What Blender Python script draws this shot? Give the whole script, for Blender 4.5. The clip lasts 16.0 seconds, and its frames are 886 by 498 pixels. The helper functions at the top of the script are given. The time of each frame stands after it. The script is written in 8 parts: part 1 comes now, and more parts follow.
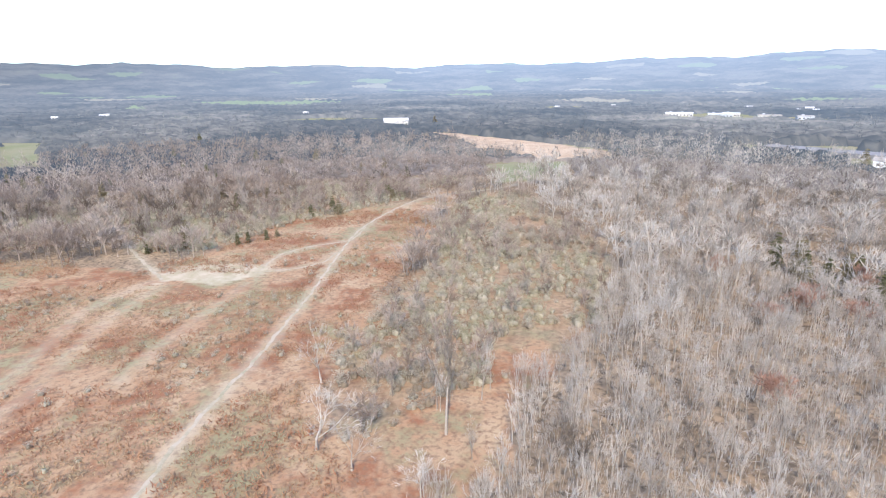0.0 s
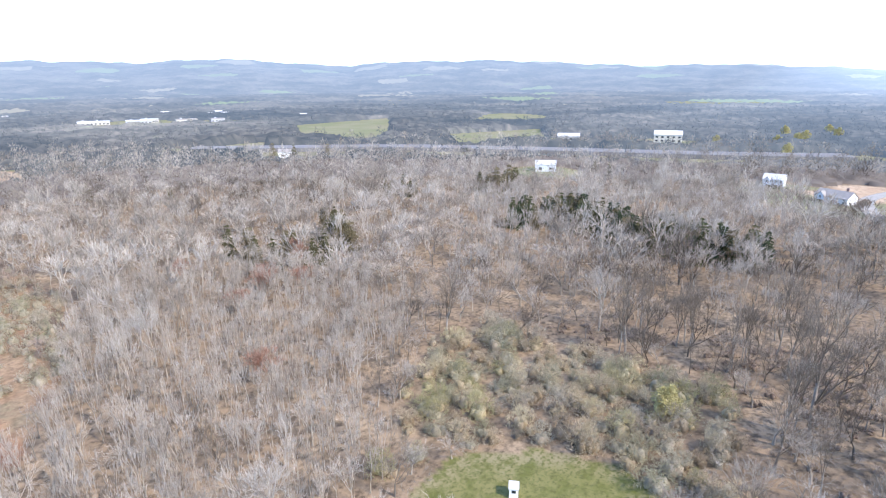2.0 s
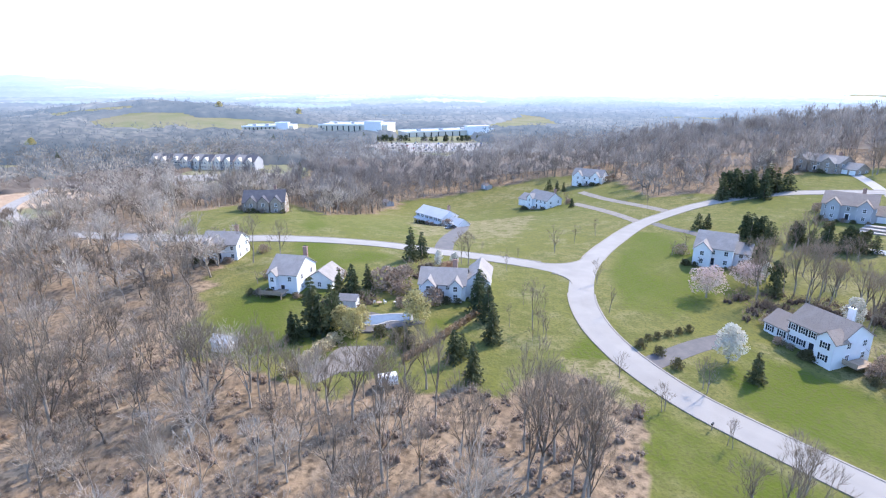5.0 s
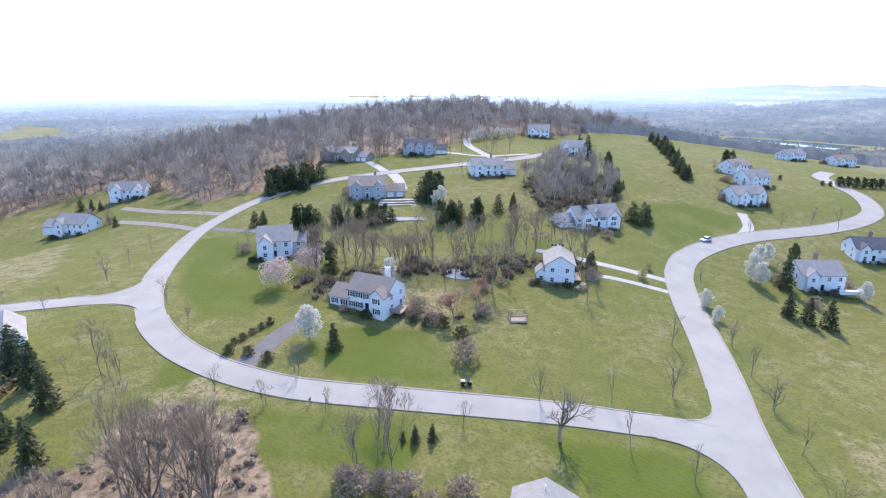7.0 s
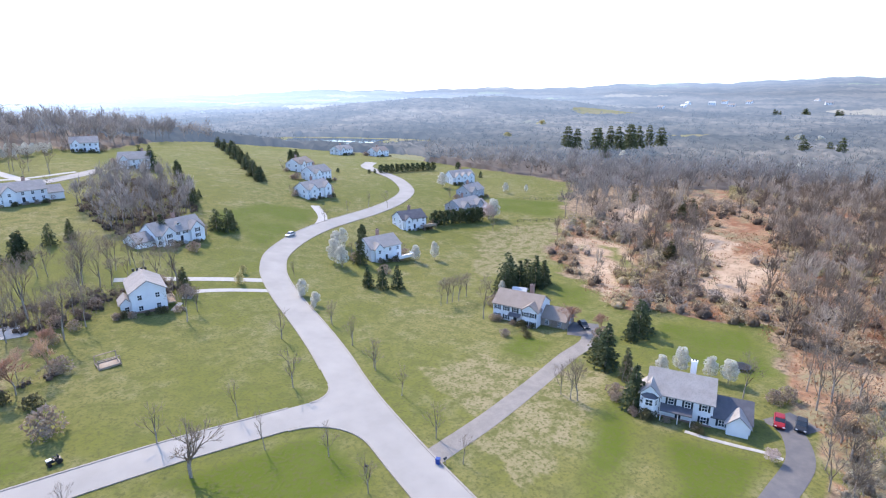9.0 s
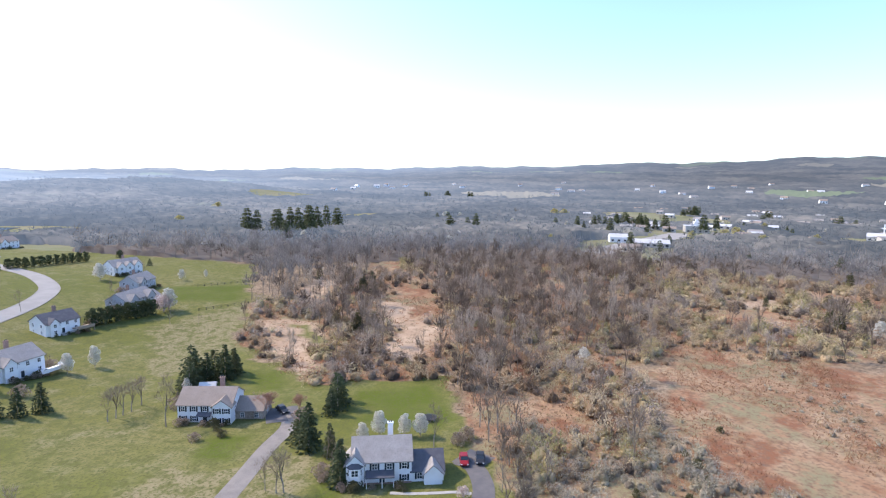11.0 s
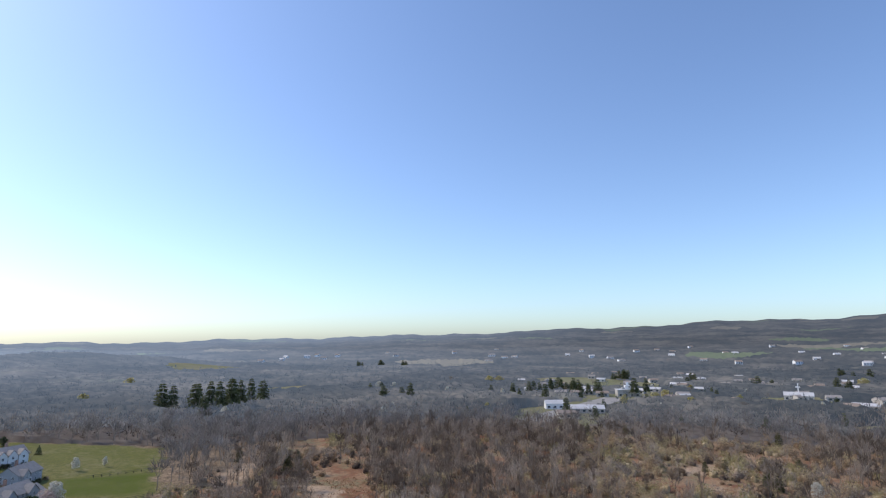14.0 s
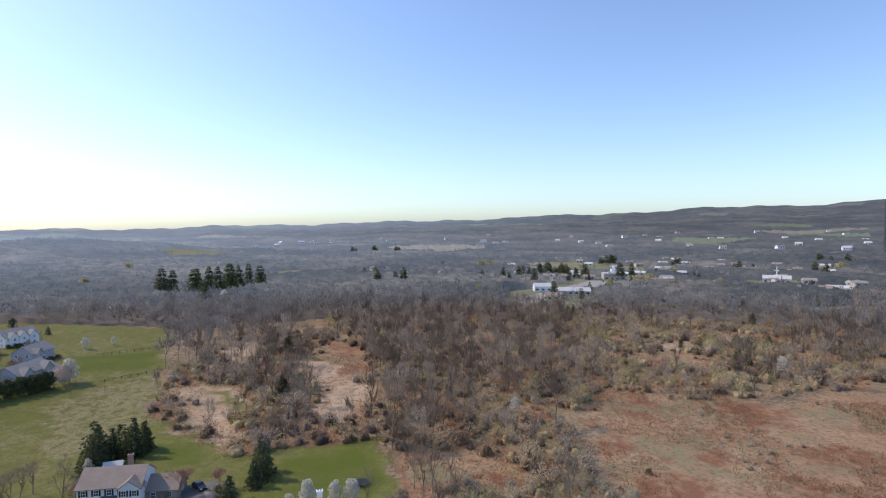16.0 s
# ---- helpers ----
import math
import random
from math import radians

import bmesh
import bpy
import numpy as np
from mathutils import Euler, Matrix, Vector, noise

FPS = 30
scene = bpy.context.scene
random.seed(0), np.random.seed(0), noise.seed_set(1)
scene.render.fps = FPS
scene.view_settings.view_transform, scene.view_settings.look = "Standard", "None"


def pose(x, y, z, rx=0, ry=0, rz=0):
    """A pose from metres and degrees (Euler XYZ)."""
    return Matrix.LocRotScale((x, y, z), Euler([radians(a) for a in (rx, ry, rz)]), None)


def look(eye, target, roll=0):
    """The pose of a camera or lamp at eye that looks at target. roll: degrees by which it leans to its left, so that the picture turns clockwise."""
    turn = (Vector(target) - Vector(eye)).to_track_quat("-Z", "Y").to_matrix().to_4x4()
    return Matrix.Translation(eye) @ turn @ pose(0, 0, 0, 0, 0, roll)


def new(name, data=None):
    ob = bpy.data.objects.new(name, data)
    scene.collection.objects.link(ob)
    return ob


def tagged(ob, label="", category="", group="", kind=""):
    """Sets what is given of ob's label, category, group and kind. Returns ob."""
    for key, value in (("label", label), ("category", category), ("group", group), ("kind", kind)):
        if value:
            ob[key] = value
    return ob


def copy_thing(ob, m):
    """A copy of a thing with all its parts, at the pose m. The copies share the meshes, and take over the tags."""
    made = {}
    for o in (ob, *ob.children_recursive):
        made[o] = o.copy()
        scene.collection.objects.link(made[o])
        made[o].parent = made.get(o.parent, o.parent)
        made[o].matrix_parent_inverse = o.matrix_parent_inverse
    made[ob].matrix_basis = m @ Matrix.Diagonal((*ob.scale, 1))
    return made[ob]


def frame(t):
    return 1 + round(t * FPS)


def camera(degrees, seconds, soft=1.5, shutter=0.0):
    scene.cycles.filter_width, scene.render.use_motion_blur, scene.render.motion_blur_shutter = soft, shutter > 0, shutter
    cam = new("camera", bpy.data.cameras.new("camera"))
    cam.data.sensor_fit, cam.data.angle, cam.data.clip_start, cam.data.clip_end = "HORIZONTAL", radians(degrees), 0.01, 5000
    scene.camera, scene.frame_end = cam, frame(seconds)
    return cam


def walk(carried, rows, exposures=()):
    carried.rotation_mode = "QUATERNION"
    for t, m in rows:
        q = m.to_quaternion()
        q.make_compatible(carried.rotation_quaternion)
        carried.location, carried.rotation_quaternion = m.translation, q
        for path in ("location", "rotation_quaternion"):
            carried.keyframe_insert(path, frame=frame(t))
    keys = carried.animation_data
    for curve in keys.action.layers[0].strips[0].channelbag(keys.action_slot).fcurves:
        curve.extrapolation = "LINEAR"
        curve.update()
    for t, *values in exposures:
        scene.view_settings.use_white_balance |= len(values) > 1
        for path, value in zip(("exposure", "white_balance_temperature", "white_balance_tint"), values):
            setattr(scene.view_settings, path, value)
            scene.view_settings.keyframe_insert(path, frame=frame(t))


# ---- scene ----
cam = camera(77.8, 16.0, soft=1.15)
EYE = Vector((0.0, 0.0, 60.0))


def aim(yaw, pitch, roll):
    return Matrix.Translation(EYE) @ pose(0, 0, 0, 90 + pitch, 0, yaw) @ pose(0, 0, 0, 0, 0, roll)


# seconds, yaw, pitch, roll of the hovering camera
TURN = [
    (0.0, 0.0, -17.09, -0.6), (0.5, -13.9, -16.95, -0.6), (1.0, -27.71, -16.98, -0.6), (1.5, -41.38, -17.01, -0.55),
    (2.0, -54.62, -17.01, -0.45), (2.5, -67.57, -17.0, -0.35), (3.0, -80.63, -17.02, -0.33), (3.5, -93.78, -16.97, -0.32),
    (4.0, -106.87, -16.87, -0.3), (4.2, -112.13, -16.84, -0.3), (6.3, -161.03, -16.72, -0.15), (6.5, -165.45, -16.7, -0.16),
    (7.0, -176.82, -16.63, -0.18), (7.5, -188.13, -16.59, -0.24), (8.0, -198.68, -16.51, -0.24), (8.5, -208.86, -16.42, -0.22),
    (9.0, -219.31, -16.31, -0.29), (9.5, -231.17, -16.22, -0.4), (10.0, -241.28, -16.17, -0.47), (10.2, -245.01, -16.1, -0.48),
    (12.3, -257.17, 1.74, -0.16), (12.5, -257.36, 1.76, -0.16), (13.0, -257.79, 1.7, -0.15), (13.3, -258.02, 1.8, -0.14),
    (13.5, -258.13, 3.93, -0.14), (13.6, -258.2, 5.6, -0.15), (13.7, -258.26, 7.2, -0.15), (13.8, -258.32, 9.1, -0.16),
    (13.9, -258.38, 10.1, -0.17), (14.0, -258.44, 9.58, -0.18), (14.1, -258.48, 8.1, -0.18), (14.3, -258.56, 4.5, -0.19),
    (14.5, -258.62, 0.99, -0.2), (14.6, -258.67, -0.4, -0.2), (14.7, -258.71, -1.7, -0.21), (14.8, -258.75, -2.1, -0.22),
    (15.0, -258.83, -2.14, -0.23), (15.5, -259.04, -2.15, -0.23), (16.0, -259.2, -2.22, -0.23),
]
walk(cam, [(t, aim(y, p, r)) for t, y, p, r in TURN],
     exposures=[(0.0, 1.48, 7050, 15), (1.5, 1.47, 6900, 15), (3.0, 1.54, 6850, 15), (4.2, 1.56, 6800, 16), (6.5, 1.42, 6900, 18), (8.5, 1.38, 7000, 18), (10.2, 1.45, 7150, 19), (12.3, 0.42, 7450, 18), (13.3, 0.37, 7450, 18), (13.9, 0.20, 7350, 16), (14.7, 0.22, 7450, 18), (16.0, 0.36, 7600, 18)])

# ---- light ----
SUN_AZ, SUN_EL = 182.0, 43.0
world = bpy.data.worlds.new("sky")
scene.world = world
world.use_nodes = True
nt = world.node_tree
sky = nt.nodes.new("ShaderNodeTexSky")
sky.sky_type, sky.sun_disc = "NISHITA", False
sky.sun_elevation, sky.sun_rotation = radians(SUN_EL), radians(SUN_AZ)
sky.air_density, sky.dust_density, sky.ozone_density = 1.0, 1.9, 1.0
sky.altitude = 700
clear = nt.nodes.new("ShaderNodeHueSaturation")
clear.inputs["Saturation"].default_value = 1.0
cool = nt.nodes.new("ShaderNodeMix")
cool.data_type, cool.blend_type = "RGBA", "MULTIPLY"
cool.inputs[0].default_value = 1.0
cool.inputs[7].default_value = (0.81, 1.065, 1.35, 1)
nt.links.new(sky.outputs[0], cool.inputs[6])
nt.links.new(cool.outputs[2], clear.inputs["Color"])
nt.links.new(clear.outputs[0], nt.nodes["Background"].inputs[0])
nt.nodes["Background"].inputs[1].default_value = 0.15
sun_data = bpy.data.lights.new("sun", "SUN")
sun_data.energy, sun_data.angle, sun_data.color = 2.2, radians(0.53), (1.0, 0.91, 0.77)
sun = new("sun", sun_data)
a, e = radians(SUN_AZ), radians(SUN_EL)
sun.matrix_world = look((0, 0, 0), (-math.sin(a) * math.cos(e), -math.cos(a) * math.cos(e), -math.sin(e)))


# ---- materials ----
def material(name, base, rough=0.85, spots=(), bump=0.0, bump_scale=5.0, metal=0.0, tone="", spread=0.25, spec=0.3):
    """Base colour, broken by noises: spots are (scale, colour, amount, low, high). tone: an attribute that lightens or darkens it."""
    m = bpy.data.materials.new(name)
    m.use_nodes = True
    t = m.node_tree
    b = t.nodes["Principled BSDF"]
    b.inputs["Roughness"].default_value, b.inputs["Metallic"].default_value = rough, metal
    b.inputs["Specular IOR Level"].default_value = spec
    geo = t.nodes.new("ShaderNodeNewGeometry")
    rgb = t.nodes.new("ShaderNodeRGB")
    rgb.outputs[0].default_value = (*base, 1)
    out = rgb.outputs[0]
    for scale, colour, amount, low, high in spots:
        n = t.nodes.new("ShaderNodeTexNoise")
        n.inputs["Scale"].default_value, n.inputs["Detail"].default_value = scale, 6
        n.inputs["Roughness"].default_value = 0.6
        t.links.new(geo.outputs["Position"], n.inputs["Vector"])
        r = t.nodes.new("ShaderNodeMapRange")
        r.inputs[1].default_value, r.inputs[2].default_value, r.inputs[4].default_value = low, high, amount
        t.links.new(n.outputs[0], r.inputs[0])
        mix = t.nodes.new("ShaderNodeMix")
        mix.data_type = "RGBA"
        mix.inputs["B"].default_value = (*colour, 1)
        mix.inputs[7].default_value = (*colour, 1)
        t.links.new(r.outputs[0], mix.inputs[0])
        t.links.new(out, mix.inputs[6])
        out = mix.outputs[2]
    if tone:
        if tone == "island":
            source = geo.outputs["Random Per Island"]
        elif tone == "object":
            source = t.nodes.new("ShaderNodeObjectInfo").outputs["Random"]
        else:
            at = t.nodes.new("ShaderNodeAttribute")
            at.attribute_name = tone
            source = at.outputs["Fac"]
        r = t.nodes.new("ShaderNodeMapRange")
        r.inputs[3].default_value, r.inputs[4].default_value = 1 - spread, 1 + spread
        t.links.new(source, r.inputs[0])
        h = t.nodes.new("ShaderNodeHueSaturation")
        t.links.new(out, h.inputs["Color"])
        t.links.new(r.outputs[0], h.inputs["Value"])
        out = h.outputs[0]
    t.links.new(out, b.inputs["Base Color"])
    if bump:
        n = t.nodes.new("ShaderNodeTexNoise")
        n.inputs["Scale"].default_value, n.inputs["Detail"].default_value = bump_scale, 5
        t.links.new(geo.outputs["Position"], n.inputs["Vector"])
        bp = t.nodes.new("ShaderNodeBump")
        bp.inputs["Strength"].default_value, bp.inputs["Distance"].default_value = min(bump, 1), 0.2 * bump
        t.links.new(n.outputs[0], bp.inputs["Height"])
        t.links.new(bp.outputs[0], b.inputs["Normal"])
    return m


def tree_material(name, stops, rough=0.9, thin=0.35):
    """Bark or foliage whose colour runs through the stops by the tree's own tone, with flecks from piece to piece."""
    m = bpy.data.materials.new(name)
    m.use_nodes = True
    t = m.node_tree
    b = t.nodes["Principled BSDF"]
    b.inputs["Roughness"].default_value, b.inputs["Specular IOR Level"].default_value = rough, 0.15
    at = t.nodes.new("ShaderNodeAttribute")
    at.attribute_name = "tone"
    ramp = t.nodes.new("ShaderNodeValToRGB")
    t.links.new(at.outputs["Fac"], ramp.inputs[0])
    el = ramp.color_ramp.elements
    el[0].color, el[1].color = (*stops[0], 1), (*stops[-1], 1)
    for i, c in enumerate(stops[1:-1], 1):
        el.new(i / (len(stops) - 1)).color = (*c, 1)
    geo = t.nodes.new("ShaderNodeNewGeometry")
    r = t.nodes.new("ShaderNodeMapRange")
    r.inputs[3].default_value, r.inputs[4].default_value = 0.8, 1.2
    t.links.new(geo.outputs["Random Per Island"], r.inputs[0])
    h = t.nodes.new("ShaderNodeHueSaturation")
    t.links.new(ramp.outputs[0], h.inputs["Color"])
    t.links.new(r.outputs[0], h.inputs["Value"])
    t.links.new(h.outputs[0], b.inputs["Base Color"])
    if thin:
        tl = t.nodes.new("ShaderNodeBsdfTranslucent")
        mx = t.nodes.new("ShaderNodeMixShader")
        mx.inputs[0].default_value = thin
        t.links.new(h.outputs[0], tl.inputs[0])
        t.links.new(b.outputs[0], mx.inputs[1])
        t.links.new(tl.outputs[0], mx.inputs[2])
        t.links.new(mx.outputs[0], t.nodes["Material Output"].inputs[0])
    return m


M_BARK = tree_material("bare_bark", [(0.16, 0.128, 0.098), (0.265, 0.222, 0.178), (0.36, 0.308, 0.252), (0.43, 0.374, 0.312), (0.50, 0.44, 0.372)])
M_HILLBARK = tree_material("grey_hill_bark", [(0.19, 0.172, 0.158), (0.275, 0.25, 0.228), (0.37, 0.335, 0.305), (0.45, 0.41, 0.37)])
M_FARBARK = tree_material("far_bare_bark", [(0.115, 0.09, 0.075), (0.165, 0.137, 0.113), (0.215, 0.182, 0.152), (0.25, 0.218, 0.185)])
M_BROWN = tree_material("brown_twigs", [(0.23, 0.172, 0.134), (0.33, 0.258, 0.205), (0.41, 0.335, 0.272)])
M_REDBUD = tree_material("red_buds", [(0.36, 0.21, 0.15), (0.42, 0.26, 0.19)])
M_SCRUB = tree_material("scrub_twigs", [(0.24, 0.165, 0.105), (0.40, 0.295, 0.185), (0.55, 0.44, 0.29), (0.50, 0.415, 0.235), (0.34, 0.3, 0.14)])
M_OLIVE = tree_material("olive_scrub_twigs", [(0.25, 0.205, 0.15), (0.40, 0.345, 0.265), (0.41, 0.37, 0.275), (0.32, 0.30, 0.19)])
M_THICKET = tree_material("thicket_twigs", [(0.13, 0.098, 0.075), (0.235, 0.183, 0.142), (0.36, 0.29, 0.23), (0.47, 0.395, 0.32)])
M_SCRUB_PALE = tree_material("pale_scrub_twigs", [(0.26, 0.2, 0.13), (0.47, 0.385, 0.265), (0.50, 0.43, 0.28), (0.36, 0.33, 0.17)])
M_CEDAR = tree_material("conifer_needles", [(0.06, 0.08, 0.045), (0.085, 0.105, 0.054), (0.14, 0.145, 0.07)])
M_JUNIPER = tree_material("juniper_foliage", [(0.11, 0.108, 0.055), (0.17, 0.15, 0.08), (0.24, 0.195, 0.12)])
M_BLOSSOM = tree_material("white_blossom", [(0.60, 0.58, 0.50), (0.66, 0.64, 0.58), (0.58, 0.46, 0.42)])
M_PEACH = tree_material("peach_buds", [(0.46, 0.30, 0.2), (0.52, 0.36, 0.25)])
M_YELLOW = tree_material("yellow_buds", [(0.45, 0.395, 0.18), (0.52, 0.46, 0.23)])
M_GRASS = tree_material("dry_tufts", [(0.30, 0.145, 0.085), (0.325, 0.182, 0.105), (0.35, 0.255, 0.155), (0.282, 0.256, 0.154)])
M_TRUNK = material("trunk_bark", (0.32, 0.28, 0.235), 0.9, [(3, (0.24, 0.205, 0.17), 0.8, 0.4, 0.7)], 0.5, 8)
M_HIGHWAY = material("highway_asphalt", (0.17, 0.165, 0.165), 0.9, [(0.1, (0.22, 0.21, 0.205), 0.8, 0.35, 0.65)], 0.2, 30)
M_ROAD = material("pale_asphalt", (0.275, 0.262, 0.242), 0.9, [(0.15, (0.34, 0.322, 0.298), 0.8, 0.35, 0.65), (1.2, (0.285, 0.268, 0.245), 0.5, 0.5, 0.75)], 0.2, 30)
M_KERB = material("kerb_stone", (0.31, 0.285, 0.255), 0.85, [(2, (0.22, 0.2, 0.175), 0.7, 0.45, 0.7)], 0.3, 20)
M_DRIVE = material("drive_asphalt", (0.115, 0.112, 0.115), 0.85, [(0.5, (0.173, 0.158, 0.151), 0.7, 0.4, 0.7)], 0.2, 30)
M_GRAVEL = material("gravel_drive", (0.245, 0.222, 0.198), 0.95, [(0.4, (0.185, 0.168, 0.152), 0.8, 0.4, 0.65), (6, (0.31, 0.288, 0.258), 0.5, 0.5, 0.7)], 0.5, 14)
M_CONCRETE = material("concrete", (0.396, 0.382, 0.36), 0.9, [(0.8, (0.302, 0.288, 0.266), 0.6, 0.4, 0.7)], 0.2, 20)
M_WHITE = material("white_siding", (0.78, 0.79, 0.80), 0.6, [(0.7, (0.66, 0.67, 0.68), 0.5, 0.45, 0.75)], 0.1, 6)
M_CREAM = material("cream_siding", (0.68, 0.62, 0.52), 0.65, [(0.7, (0.56, 0.5, 0.42), 0.5, 0.45, 0.75)], 0.1, 6)
M_GREYWALL = material("grey_siding", (0.42, 0.43, 0.45), 0.65, [(0.7, (0.34, 0.34, 0.36), 0.5, 0.45, 0.75)], 0.1, 6)
M_STONE = material("stone_veneer", (0.40, 0.33, 0.27), 0.9, [(1.5, (0.26, 0.2, 0.17), 0.9, 0.4, 0.6), (4, (0.55, 0.47, 0.4), 0.6, 0.5, 0.7)], 0.6, 4)
M_ROOF_G = material("grey_shingles", (0.285, 0.262, 0.245), 0.9, [(0.6, (0.37, 0.345, 0.325), 0.7, 0.4, 0.7), (5, (0.13, 0.13, 0.14), 0.5, 0.5, 0.7)], 0.4, 9)
M_ROOF_B = material("brown_shingles", (0.285, 0.23, 0.19), 0.9, [(0.6, (0.34, 0.28, 0.24), 0.7, 0.4, 0.7), (5, (0.12, 0.1, 0.09), 0.5, 0.5, 0.7)], 0.4, 9)
M_ROOF_D = material("dark_shingles", (0.09, 0.09, 0.105), 0.85, [(0.6, (0.14, 0.14, 0.15), 0.7, 0.4, 0.7)], 0.4, 9)
M_ROOF_W = material("white_metal_roof", (0.56, 0.56, 0.56), 0.5, [(0.2, (0.42, 0.41, 0.4), 0.6, 0.4, 0.7)])
M_TRIM = material("white_trim", (0.82, 0.82, 0.82), 0.5)
M_SHUTTER = material("black_shutter", (0.025, 0.028, 0.035), 0.5)
M_GLASS = material("window_glass", (0.03, 0.04, 0.05), 0.08, spec=0.6)
M_BRICK = material("chimney_brick", (0.33, 0.22, 0.18), 0.9, [(5, (0.22, 0.15, 0.13), 0.7, 0.45, 0.6)], 0.4, 12)
M_WOOD = material("weathered_wood", (0.36, 0.28, 0.21), 0.85, [(2, (0.25, 0.19, 0.15), 0.7, 0.4, 0.7)], 0.3, 10)
M_WATER = material("pool_water", (0.06, 0.11, 0.14), 0.06, spec=0.6)
M_COVER = material("pool_cover", (0.13, 0.19, 0.27), 0.6, [(0.6, (0.08, 0.12, 0.19), 0.6, 0.45, 0.7)], 0.2, 3)
M_TRACK = material("worn_track", (0.37, 0.31, 0.235), 0.95, [(0.3, (0.25, 0.225, 0.14), 0.9, 0.42, 0.62), (2.0, (0.42, 0.36, 0.28), 0.5, 0.5, 0.7)], 0.4, 6)
M_BLACK = material("black_rubber", (0.02, 0.02, 0.022), 0.7)
M_DARK = material("dark_paint", (0.025, 0.028, 0.033), 0.3)
M_RED = material("red_paint", (0.26, 0.014, 0.018), 0.3)
M_BLUE = material("blue_plastic", (0.02, 0.06, 0.25), 0.45)
M_SILVER = material("silver_paint", (0.55, 0.56, 0.58), 0.3, metal=0.3)
M_FIELD = material("far_building_wall", (0.5, 0.48, 0.45), 0.7, [(0.05, (0.36, 0.33, 0.3), 0.6, 0.4, 0.7)])
M_BARE = material("sandy_soil", (0.374, 0.288, 0.216), 0.95, [(0.05, (0.302, 0.223, 0.158), 0.8, 0.4, 0.65), (0.5, (0.432, 0.36, 0.288), 0.5, 0.5, 0.7)], 0.5, 2)


# ---- the lie of the land ----
def mound(x, y, cx, cy, sx, sy):
    return np.exp(-0.5 * (((x - cx) / sx) ** 2 + ((y - cy) / sy) ** 2))


def land(x, y):
    z = 28 * mound(x, y, 15, -400, 150, 185) - 9 * mound(x, y, -130, -150, 65, 70) - 12 * mound(x, y, 215, -190, 60, 60)
    z = z + 5 * mound(x, y, 110, -60, 70, 60) + 9 * mound(x, y, 215, -85, 50, 45) + 13 * mound(x, y, 30, -520, 120, 75)
    z = z + 36 * mound(x, y, -900, -1010, 260, 200) + 28 * mound(x, y, 1020, -270, 210, 130)
    return z


def ground_z(x, y):
    return float(land(np.float64(x), np.float64(y)))


def wave(x, y, size, seed):
    """Smooth noise between about -1 and 1, with features of that size."""
    rng = np.random.RandomState(seed)
    total = 0
    for _ in range(7):
        k, ph, th = rng.uniform(0.6, 1.9), rng.uniform(0, 6.28), rng.uniform(0, 6.28)
        total = total + np.sin((x * math.cos(th) + y * math.sin(th)) * 6.28 * k / size / 2 + ph)
    return total / 3.2


def inside(x, y, poly):
    hit = np.zeros(np.shape(x), bool)
    n = len(poly)
    for i in range(n):
        (x1, y1), (x2, y2) = poly[i], poly[(i + 1) % n]
        if y1 != y2:
            hit ^= ((y1 > y) != (y2 > y)) & (x < (x2 - x1) * (y - y1) / (y2 - y1) + x1)
    return hit


def near_line(x, y, pts):
    best = np.full(np.shape(x), 1e9)
    for (x1, y1), (x2, y2) in zip(pts[:-1], pts[1:]):
        dx, dy = x2 - x1, y2 - y1
        u = np.clip(((x - x1) * dx + (y - y1) * dy) / (dx * dx + dy * dy), 0, 1)
        best = np.minimum(best, np.hypot(x - x1 - u * dx, y - y1 - u * dy))
    return best


LAWN = [(23, -52), (28, -64), (38, -77), (51, -77), (56, -62), (66, -53), (80, -40), (102, -31), (117, -28), (141, -43), (162, -61),
        (200, -50), (235, -70), (256, -126), (199, -111), (222, -155), (249, -193), (230, -235), (209, -266), (175, -285), (116, -224),
        (91, -238), (78, -277), (65, -299), (33, -300), (6, -340), (-25, -378), (-54, -377), (-97, -432), (-150, -480), (-200, -470),
        (-250, -420), (-260, -370), (-276, -282), (-282, -218), (-206, -161), (-162, -132), (-134, -87), (-148, -49), (-111, -27), (-94, -17), (-60, -8), (0, -30)]
CLEARING = [(48, 42), (56, 43), (64, 40), (70, 31), (73, 20), (69, 11), (60, 6), (48, 8), (40, 24)]
MEADOW = [(-60, -6), (-95, -10), (-118, 12), (-155, 10), (-177, 4), (-183, 18), (-199, 50), (-209, 87), (-236, 127), (-154, 182), (-96, 172), (-70, 232), (-24, 276), (12, 318), (0, 262), (-9, 203),
          (-16, 150), (-22, 120), (-28, 97), (-22, 76), (-14, 60), (-5, 20), (0, -28)]
FIELDS = [[(-475, 600), (-429, 594), (-285, 390), (-325, 392)], [(33, 411), (98, 420), (82, 345), (30, 325)],
          [(539, 647), (743, 636), (529, 455), (435, 400), (425, 497)], [(533, 380), (666, 318), (552, 252), (445, 295)],
          [(861, -141), (900, -210), (858, -267), (772, -270), (705, -181), (778, -139)], [(1100, -125), (1040, -245), (940, -232), (955, -130)], [(-700, -260), (-610, -300), (-640, -400), (-740, -350)], [(540, -540), (680, -800), (785, -890), (650, -830), (470, -660), (500, -560)], [(470, -318), (404, -425), (345, -372), (366, -310), (433, -282)]]
SAND = [[(-36, 697), (12, 668), (148, 486), (132, 425), (80, 425), (30, 490)], [(350, 20), (400, -10), (395, -50), (352, -60), (335, -20)]]
